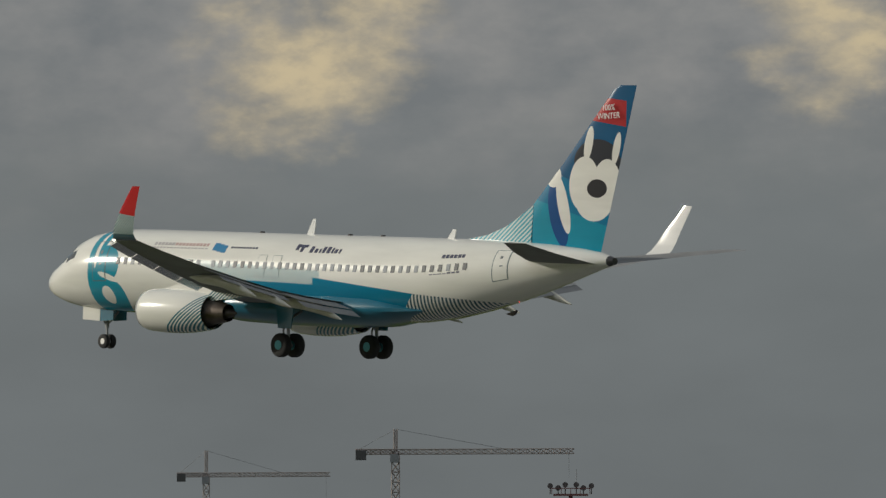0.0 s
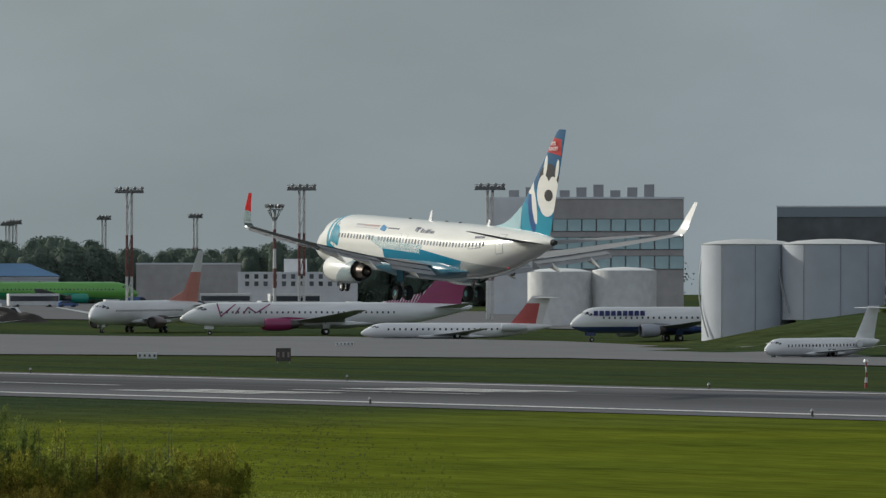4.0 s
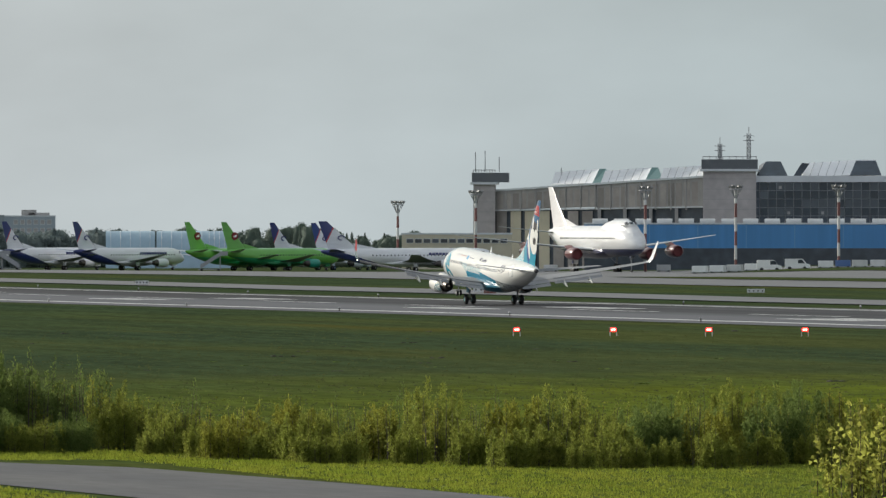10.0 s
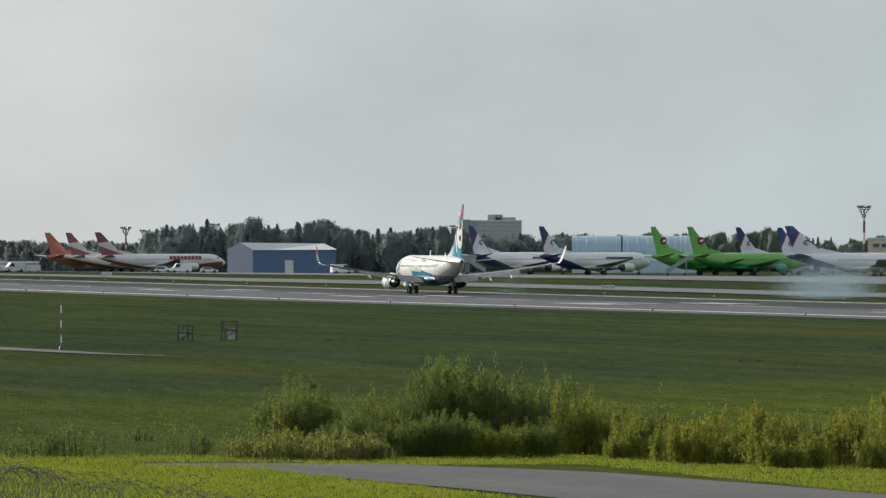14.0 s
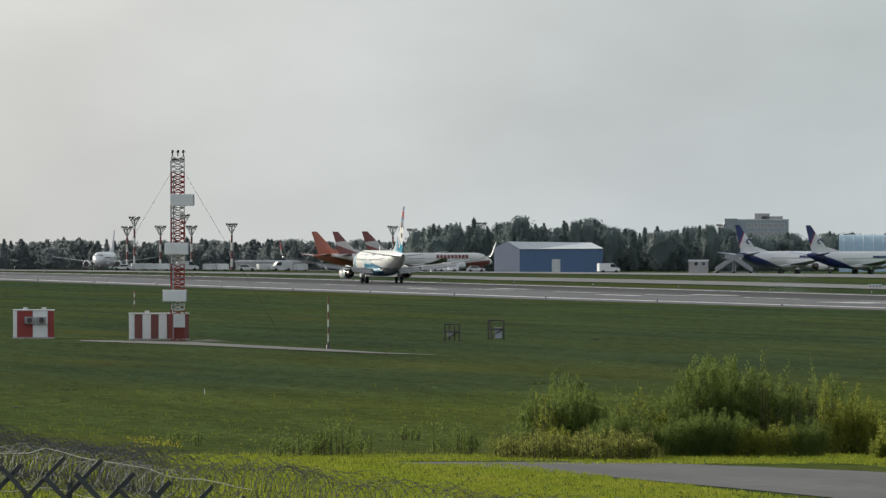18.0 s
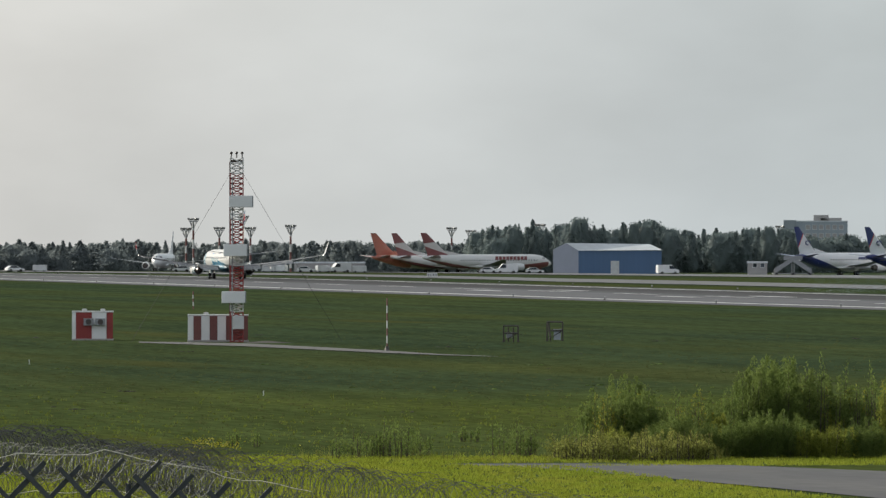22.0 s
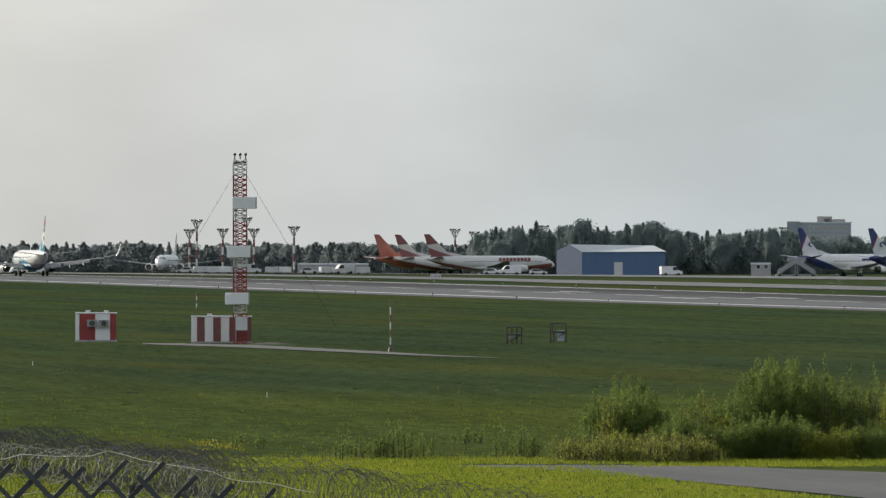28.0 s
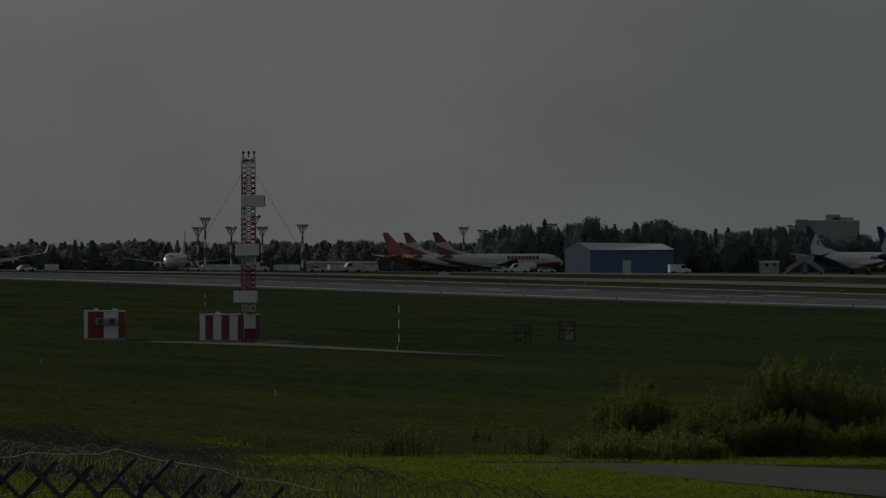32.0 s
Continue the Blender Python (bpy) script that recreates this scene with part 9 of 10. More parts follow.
# ---------------------------------------------------------------- perimeter fence with razor wire
def fence():
    wood = mat("tarred_dark_timber", (0.045, 0.052, 0.056), 0.6, grain=0.2, scale=8, big=0.2)
    # one razor wire as a sunlit and two shaded copies, light put into the colour
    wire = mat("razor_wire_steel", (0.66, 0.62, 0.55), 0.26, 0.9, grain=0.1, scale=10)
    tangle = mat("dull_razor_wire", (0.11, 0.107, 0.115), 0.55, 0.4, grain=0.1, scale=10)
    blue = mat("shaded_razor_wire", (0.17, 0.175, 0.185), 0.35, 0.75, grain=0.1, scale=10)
    # pale strand: its sun glints are put into the base colour
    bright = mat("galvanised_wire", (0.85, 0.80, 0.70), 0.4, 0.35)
    R = 200.0

    def spot(az, z, dr=0.0):
        r = R + dr
        return Vector((r * math.sin(radians(az)), r * math.cos(radians(az)), z))

    def along(pts, az):
        for (a, za), (b, zb) in zip(pts, pts[1:]):
            if az <= b:
                return za + (zb - za) * (az - a) / (b - a)
        return pts[-1][1]

    def top(az):
        """Height of the lattice's top along the fence, which follows the hill."""
        return along(((5.0, 4.9), (8.5, 4.78), (9.1, 4.84), (9.5, 4.62), (9.8, 4.36), (10.2, 4.12), (11.0, 3.6), (13.0, 3.0)), az)

    def crest(az):
        """Height of the coils' upper edge, sagging between its stays."""
        return along(((5.0, 6.4), (8.55, 5.53), (9.04, 5.27), (9.53, 5.10), (10.02, 4.86), (10.51, 4.82), (11.17, 4.42), (12.0, 4.15), (13.0, 3.9)), az)
    root = thing("perimeter_fence", Matrix(), "criss-cross timber lattice fence topped with razor wire", "fence")
    step = math.degrees(0.76 / R)
    half = math.degrees(0.70 / R)
    n = int((12.6 - 6.6) / step)
    rng = random.Random(77)
    for i in range(n):
        az = 6.6 + i * step + rng.uniform(-0.012, 0.012)
        for s in (-1, 1):
            up = rng.uniform(-0.16, 0.06) if s > 0 else rng.uniform(-0.42, -0.12)
            zt = top(az)
            p = spot(az - s * half, zt - 1.45, 0.06 * s - 0.75)
            q = spot(az + s * half, zt + 0.02, 0.06 * s - 0.75)
            q = q + (q - p) * (up / 2.0)
            side = (q - p).cross(Vector((0, 1, 0))).normalized() * rng.uniform(0.042, 0.056)
            dep = Vector((0, 0.03, 0))
            vs = [p - side - dep, p + side - dep, p + side + dep, p - side + dep, q - side - dep, q + side - dep, q + side + dep, q - side + dep]
            part("lattice_slat", (vs, [(3, 2, 1, 0), (4, 5, 6, 7), (0, 1, 5, 4), (1, 2, 6, 5), (2, 3, 7, 6), (3, 0, 4, 7)]), wood, root)
    for i in range(0, n, 4):
        az = 6.6 + i * step
        p = spot(az, 0)
        zg = ground_z(p.x, p.y)
        tube("fence_post", [(p.x, p.y - 0.6, zg - 0.2), (p.x, p.y - 0.6, top(az) - 0.4)], 0.06, wood, root)
    for dz, rad in ((0.16, 0.0085), (-0.62, 0.008)):
        line = [spot(6.6 + k * 0.1, top(6.6 + k * 0.1) + dz + 0.04 * math.sin(k * 1.3) + rng.uniform(-0.03, 0.03), -0.15) for k in range(38)]
        for a, b in zip(line, line[1:]):
            bm = bmesh.new()
            cyl_bm(bm, a, b, rad, rad, 4)
            part("barbed_strand", bm, bright, root)
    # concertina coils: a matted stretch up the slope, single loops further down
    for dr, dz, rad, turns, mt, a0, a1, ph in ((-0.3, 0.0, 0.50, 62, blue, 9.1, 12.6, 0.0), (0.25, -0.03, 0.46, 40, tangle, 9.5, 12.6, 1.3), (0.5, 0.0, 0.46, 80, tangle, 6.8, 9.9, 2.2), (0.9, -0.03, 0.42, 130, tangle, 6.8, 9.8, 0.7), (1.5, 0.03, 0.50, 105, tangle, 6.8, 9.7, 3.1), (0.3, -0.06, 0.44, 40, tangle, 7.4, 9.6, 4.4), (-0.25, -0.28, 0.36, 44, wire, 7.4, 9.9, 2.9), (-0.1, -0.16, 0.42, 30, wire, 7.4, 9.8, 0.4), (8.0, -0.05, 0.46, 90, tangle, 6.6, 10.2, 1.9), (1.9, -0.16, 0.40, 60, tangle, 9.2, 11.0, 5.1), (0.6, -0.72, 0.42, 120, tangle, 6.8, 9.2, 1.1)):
        pts = []
        per = 16
        rng = random.Random(int(dr * 10) + 50)
        leanf = rng.uniform(0.25, 0.45)
        for k in range(turns * per):
            f = k / (turns * per)
            az = a0 + (a1 - a0) * (f + 0.012 * math.sin(f * 23 + ph) + 0.006 * math.sin(f * 61 + ph * 2))
            t = 2 * math.pi * k / per + ph
            wob = 1 + 0.10 * math.sin(k * 0.021 + ph) + 0.10 * math.sin(k * 0.13) - 0.06
            lean = leanf * math.sin(t + 0.3 * math.sin(k * 0.05)) * math.degrees(1 / R)
            rise = 0.05 * math.sin(az * 6.3 + ph) - 0.04
            pts.append(spot(az + lean, crest(az) + dz + rise - rad + rad * wob * math.cos(t), dr + rad * 0.6 * wob * math.sin(t)))
        vs, fs = [], []
        for k, p in enumerate(pts):
            q = pts[min(len(pts) - 1, k + 1)]
            d = (q - p).normalized() if (q - p).length > 1e-6 else Vector((1, 0, 0))
            u = d.cross(Vector((0, 1, 0.2))).normalized()
            v = d.cross(u)
            w = 0.0045 if mt is wire else 0.0052
            now = len(vs)
            for c in (u * w, v * w, -u * w, -v * w):
                vs.append(p + c)
            if k:
                fs += [(last + j, last + (j + 1) % 4, now + (j + 1) % 4, now + j) for j in range(4)]
            last = now
            if k % 2 == 0:
                o = len(vs)
                e = d * 0.022
                vs += [p + e, p - e, p + u * 0.022]
                fs.append((o, o + 1, o + 2))
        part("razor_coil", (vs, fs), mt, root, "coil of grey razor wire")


# ---------------------------------------------------------------- plants
def leaf_mat(name, c, c2=None, island=0.35, trans=0.25, rough=0.6):
    m = mat(name, c, rough, color2=c2, grain=0.0, scale=2.0, island=island)
    nt = m.node_tree
    b = nt.nodes["Principled BSDF"]
    out = nt.nodes["Material Output"]
    tr = nt.nodes.new("ShaderNodeBsdfTranslucent")
    mx = nt.nodes.new("ShaderNodeMixShader")
    mx.inputs[0].default_value = trans
    src = b.inputs["Base Color"].links[0].from_socket if b.inputs["Base Color"].links else None
    if src:
        nt.links.new(src, tr.inputs[0])
    b.inputs["Specular IOR Level"].default_value = 0.05
    nt.links.new(b.outputs[0], mx.inputs[1])
    nt.links.new(tr.outputs[0], mx.inputs[2])
    nt.links.new(mx.outputs[0], out.inputs[0])
    return m


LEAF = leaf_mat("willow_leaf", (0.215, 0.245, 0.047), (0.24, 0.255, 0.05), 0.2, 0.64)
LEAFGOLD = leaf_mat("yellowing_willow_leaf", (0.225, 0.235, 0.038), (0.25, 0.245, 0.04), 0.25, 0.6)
# willow leaf once more, darker: shade put into the colour
LEAFSHADED = leaf_mat("shaded_willow_leaf", (0.135, 0.185, 0.05), (0.155, 0.195, 0.053), 0.18, 0.64)
LEAFRUST = leaf_mat("rusty_weed_leaf", (0.24, 0.20, 0.035), (0.20, 0.205, 0.04), 0.4, 0.5)
SAPLEAF = leaf_mat("sapling_leaf", (0.36, 0.355, 0.075), (0.31, 0.325, 0.064), 0.5, 0.6)
WOODLEAF = leaf_mat("wood_leaf", (0.105, 0.140, 0.112), (0.112, 0.147, 0.118), 0.12, 0.22)
# far conifers, spruces and office trees: distance haze put into pale bluish leaf colours
PINEHAZE = leaf_mat("conifer_leaf", (0.21, 0.24, 0.24), (0.215, 0.245, 0.245), 0.04, 0.6)
SPRUCEHAZE = leaf_mat("dark_spruce_leaf", (0.165, 0.205, 0.20), (0.17, 0.21, 0.205), 0.06, 0.4)
TREEHAZE = leaf_mat("broad_tree_leaf", (0.14, 0.185, 0.162), (0.15, 0.195, 0.168), 0.10, 0.5)
BARK = mat("grey_bark", (0.07, 0.055, 0.04), 0.9, grain=0.3, scale=4)
STRAW = leaf_mat("dry_stem", (0.203, 0.203, 0.0525), (0.165, 0.18, 0.045), 0.4, 0.3)
PALEWEED = leaf_mat("pale_weed_leaf", (0.225, 0.235, 0.06), (0.20, 0.22, 0.058), 0.35, 0.6)
ROUGH = leaf_mat("rough_meadow_blade", (0.11, 0.145, 0.03), (0.14, 0.16, 0.03), 0.3, 0.4)
MEADOW = leaf_mat("meadow_blade", (0.215, 0.265, 0.03), (0.27, 0.29, 0.04), 0.3, 0.4)
MOWN = leaf_mat("mown_blade", (0.155, 0.20, 0.032), (0.20, 0.23, 0.038), 0.3, 0.4)
FIELD = leaf_mat("turf_blade", (0.068, 0.084, 0.035), (0.085, 0.092, 0.034), 0.2, 0.5)
DEADBROWN = leaf_mat("red_brown_weed", (0.165, 0.128, 0.0338), (0.135, 0.128, 0.0338), 0.4, 0.2)


def quads(centres, dirs, widths, lengths, rng):
    """One pointed leaf (a bent diamond) for each centre, as arrays."""
    n = len(centres)
    side = np.cross(dirs, rng.normal(size=(n, 3)))
    side /= np.linalg.norm(side, axis=1)[:, None] + 1e-9
    a = centres
    b = centres + dirs * (lengths * 0.5)[:, None] + side * (widths * 0.5)[:, None]
    c = centres + dirs * lengths[:, None] + np.array([0, 0, -0.12]) * lengths[:, None]
    d = centres + dirs * (lengths * 0.5)[:, None] - side * (widths * 0.5)[:, None]
    v = np.stack([a, b, c, d], 1).reshape(-1, 3)
    f = np.arange(4 * n).reshape(-1, 4)
    return v, f


def mesh_np(name, v, f, material, parent=None):
    me = bpy.data.meshes.new(name)
    me.vertices.add(len(v))
    me.vertices.foreach_set("co", np.asarray(v, dtype=np.float32).ravel())
    k = f.shape[1]
    me.loops.add(f.size)
    me.loops.foreach_set("vertex_index", f.astype(np.int32).ravel())
    me.polygons.add(len(f))
    me.polygons.foreach_set("loop_start", np.arange(0, f.size, k, dtype=np.int32))
    me.update(calc_edges=True)
    me.validate()
    me.materials.append(material)
    ob = new(name, me)
    ob.parent = parent
    return ob


def shrub_parts(seed, h, spreadr, shoots, leaves, leaf_w, leaf_l):
    """Upright plume-like shoots of uneven height with leaves along them: stem segments and leaf arrays."""
    rng = np.random.default_rng(seed)
    C, D, stems = [], [], []
    for s in range(shoots):
        a = rng.uniform(0, 2 * math.pi)
        q = rng.uniform(0, 1) ** 0.6
        base = np.array([math.cos(a), math.sin(a), 0]) * q * spreadr * 0.85
        hh = h * (0.42 + 0.58 * rng.uniform(0, 1) ** 1.4) * (1 - 0.22 * q * q)
        lean = rng.uniform(0.0, 0.12) * hh
        b = a + rng.normal() * 0.9
        tipv = base + np.array([math.cos(b) * lean, math.sin(b) * lean, hh])
        mid = (base + tipv) / 2 + np.array([-math.cos(b) * lean * 0.15, -math.sin(b) * lean * 0.15, 0.03 * hh])
        ts = rng.uniform(0.04, 1.0, leaves) ** 0.8
        P = ((1 - ts) ** 2)[:, None] * base + (2 * ts * (1 - ts))[:, None] * mid + (ts ** 2)[:, None] * tipv
        w = 0.04 + 0.072 * h * (1.02 - ts) ** 0.9
        jit = rng.normal(size=(leaves, 3)) * np.stack([w, w, 0.7 * w], 1)
        C.append(P + jit)
        d = rng.normal(size=(leaves, 3)) * 0.55 + np.array([0, 0, 0.9])
        D.append(d / np.linalg.norm(d, axis=1)[:, None])
        stems.append((tuple(base), tuple(mid), tuple(tipv)))
    C, D = np.concatenate(C), np.concatenate(D)
    C[:, 2] = np.maximum(C[:, 2], 0.02)
    n = len(C)
    side = np.cross(D, rng.normal(size=(n, 3)))
    side *= (leaf_w * rng.uniform(0.4, 0.75, n) / (np.linalg.norm(side, axis=1) + 1e-9))[:, None]
    v = np.stack([C - side, C + side, C + D * (leaf_l * rng.uniform(0.6, 1.3, n))[:, None]], 1).reshape(-1, 3)
    return stems, v, np.arange(3 * n).reshape(-1, 3)


def branch_mesh(stems):
    """Tapered stems that all spring from one root crown below the ground."""
    verts, faces = [(0.0, 0.0, -0.3)], []
    for a, b, c in stems:
        o = len(verts)
        for (x, y, z), q in (((a[0], a[1], -0.15), 0.024), (a, 0.022), (b, 0.016), (c, 0.006)):
            verts += [(x + q, y, z), (x, y + q, z), (x - q, y, z), (x, y - q, z)]
        faces += [(0, o, o + 1), (0, o + 2, o + 3), (o + 12, o + 13, o + 14, o + 15)]
        faces += [(o + 4 * i + j, o + 4 * i + (j + 1) % 4, o + 4 * i + 4 + (j + 1) % 4, o + 4 * i + 4 + j) for i in range(3) for j in range(4)]
    return verts, faces


def shrub(name, m, label, seed, h, spreadr, shoots, leaves, material, leaf_w=0.075, leaf_l=0.24, group="", category="bush"):
    stems, v, f = shrub_parts(seed, h, spreadr, shoots, leaves, leaf_w, leaf_l)
    root = thing(name, m, label, category, group)
    part("branchwork", branch_mesh(stems[:14]), BARK, root)
    mesh_np("foliage", v, f, material, root)
    return root


def shrubs():
    rng = random.Random(3)
    protos = []
    for i, (h, s, n, l, mt) in enumerate(((3.2, 1.4, 48, 170, LEAF), (2.7, 1.5, 50, 140, LEAFGOLD), (3.8, 1.6, 56, 190, LEAFSHADED), (2.1, 1.4, 46, 115, LEAF), (3.0, 1.8, 60, 150, LEAFSHADED), (2.4, 1.3, 42, 130, LEAFGOLD), (1.6, 1.1, 40, 95, LEAF), (1.5, 1.5, 60, 90, LEAFRUST), (2.0, 1.4, 55, 100, LEAFRUST))):
        lab = "rust-brown leafy weeds at the thicket's foot" if mt is LEAFRUST else "dense green willow bush with upright shoots"
        protos.append((h, shrub("willow_bush" if mt is not LEAFRUST else "tall_weed", pose(0, -400 - 8 * i, 0), lab, 11 + i, h, s, n, int(l * 1.8), mt, 0.040, 0.125, group="willow thicket" if mt is not LEAFRUST else "rusty weeds", category="bush" if mt is not LEAFRUST else "weeds")))
    used = set()

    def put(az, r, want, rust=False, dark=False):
        """A bush of about that height; dark picks the leaf with shade in its colour."""
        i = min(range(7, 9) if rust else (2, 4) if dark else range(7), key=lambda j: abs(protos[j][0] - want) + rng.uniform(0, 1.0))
        k = min(1.35, max(0.3, want / protos[i][0]))
        x, y = r * math.sin(radians(az)), r * math.cos(radians(az))
        m = pose(x, y, ground_z(x, y) - 0.02, 0, 0, rng.uniform(0, 360))
        if i in used:
            o = copy_thing(protos[i][1], m)
        else:
            used.add(i)
            o = protos[i][1]
            o.matrix_basis = m
        o.scale = (k * rng.uniform(0.85, 1.15), k * rng.uniform(0.85, 1.15), k * rng.uniform(0.95, 1.1))
    # front edge of the thicket and its height, by bearing
    line = ((12.0, 411, 2.5), (12.45, 417, 2.3), (13.05, 418, 3.4), (13.5, 417, 3.0), (14.0, 405, 2.7), (14.5, 393, 2.7), (15.5, 390, 2.9), (16.2, 383, 3.0), (17.2, 384, 3.1), (18.3, 394, 3.1), (19.6, 400, 2.9), (20.6, 392, 2.9), (21.5, 385, 3.2), (22.7, 380, 3.4), (23.6, 384, 3.5), (24.6, 390, 2.9))

    def edge(az):
        for (a, ra, ha), (b, rb, hb) in zip(line, line[1:]):
            if az <= b:
                k = (az - a) / (b - a)
                return ra + (rb - ra) * k, ha + (hb - ha) * k
        return line[-1][1:]
    for row, off, step, hk in ((0, 0.5, 0.30, 0.55), (1, 3.5, 0.28, 0.9), (2, 7.5, 0.28, 1.02)):
        az = 12.05 + 0.05 * row
        while az < 24.65:
            r, h = edge(az)
            gap = noise.noise((az * 2.1, row * 0.4, 5.0))
            if gap > -0.3 or (row == 2 and gap > -0.6):
                put(az, r + off + rng.uniform(-1.6, 1.6), h * hk * rng.uniform(0.6, 1.15) * (0.75 if row == 0 and az > 20.4 else 1.0), row == 0 and az > 20.4 and rng.random() < min(1.0, (az - 20.0) / 1.5), az < 13.7 and row > 0)
            az += step * rng.uniform(0.75, 1.3)
    for az, r, h, k in ((10.55, 409, 1.4, 20), (10.68, 410, 1.1, 16), (10.78, 410, 1.75, 24), (10.92, 412, 1.3, 18), (11.46, 412, 1.8, 26), (11.53, 414, 1.2, 18), (11.85, 413, 1.5, 16), (9.9, 430, 0.8, 12), (11.2, 440, 0.7, 12)):
        shrub("willow_bush", at(az, r), "thin low willow bush in rough grass", int(az * 50), h, 1.1, k, 44, LEAFSHADED, 0.045, 0.11, "low willows")
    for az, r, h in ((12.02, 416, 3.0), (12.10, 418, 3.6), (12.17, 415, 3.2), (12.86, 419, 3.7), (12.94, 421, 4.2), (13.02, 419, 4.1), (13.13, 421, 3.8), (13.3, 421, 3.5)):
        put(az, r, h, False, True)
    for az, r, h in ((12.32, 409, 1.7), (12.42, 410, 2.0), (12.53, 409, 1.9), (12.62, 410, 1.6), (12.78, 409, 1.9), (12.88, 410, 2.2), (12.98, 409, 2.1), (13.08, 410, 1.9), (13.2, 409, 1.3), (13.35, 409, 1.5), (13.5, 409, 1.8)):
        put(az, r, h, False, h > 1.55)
    for i in range(16):
        shrub("tall_weed", at(11.75 + i * 0.055 + rng.uniform(-0.03, 0.03), 405 + rng.uniform(-2, 4)), "pale yellow-green tall weeds before the thicket", 300 + i, rng.uniform(0.9, 1.5), 0.8, 20, 40, PALEWEED, 0.04, 0.13, "pale weeds", "weeds")
    # tall thin wands standing out of the thicket
    wands = [shrub("willow_shoots", pose(0, -500 - 8 * i, 0), "tall thin willow shoots rising from the thicket", 70 + i, h, 1.0, k, 46, mt, 0.06, 0.12, "willow shoots") for i, (h, k, mt) in enumerate(((3.6, 9, LEAFGOLD), (3.2, 7, LEAF), (4.0, 10, LEAFSHADED)))]
    for i in range(84):
        az = 12.1 + 12.4 * i / 84 + rng.uniform(-0.06, 0.06)
        r, h = edge(az)
        w = wands[i % 3]
        m = at(az, r + rng.uniform(2.0, 9.0), rng.uniform(0, 360))
        o = copy_thing(w, m) if i >= 3 else w
        o.matrix_basis = m
        k = h * rng.uniform(0.85, 1.25) / 3.6
        o.scale = (k, k, k)
    for i in range(34):
        az = 11.98 + 1.75 * i / 34 + rng.uniform(-0.03, 0.03)
        r, h = edge(az)
        k = h * rng.uniform(1.0, 1.38) / 3.6
        o = copy_thing(wands[2 if i % 3 else 0], at(az, r + rng.uniform(0.5, 5.0), rng.uniform(0, 360)))
        o.scale = (k * 0.8, k * 0.8, k)
    for az in np.arange(21.0, 24.7, 0.22):
        put(az + rng.uniform(-0.08, 0.08), edge(az)[0] - 1.5 + rng.uniform(-1, 1), rng.uniform(0.7, 1.2), True)
    for az, r, h in ((18.14, 341, 3.3), (18.02, 343, 2.6), (19.36, 345, 3.0), (19.70, 343, 3.4), (19.52, 347, 2.3), (20.0, 352, 1.6)):
        shrub("sapling", at(az, r, rng.uniform(0, 360)), "slender pale-leaved young tree", int(az * 100), h * (1.12 if az < 19 else 1.05), 1.45 if az < 19 else 0.9, 17 if az < 19 else 12, 40, SAPLEAF, 0.17, 0.17, "young trees", "sapling")
    # clumps behind: bushes along the tank bank, cloud shade put into their darker leaf
    for i in range(64):
        az = rng.choice([28.6, 28.9, 29.1, 29.3, 29.55, 29.7, 29.85, 30.0, 30.2, 30.5, 30.65]) + rng.uniform(-0.14, 0.14)
        put(az, 1431 + rng.uniform(-7, 5), rng.uniform(0.9, 2.0), False, True)


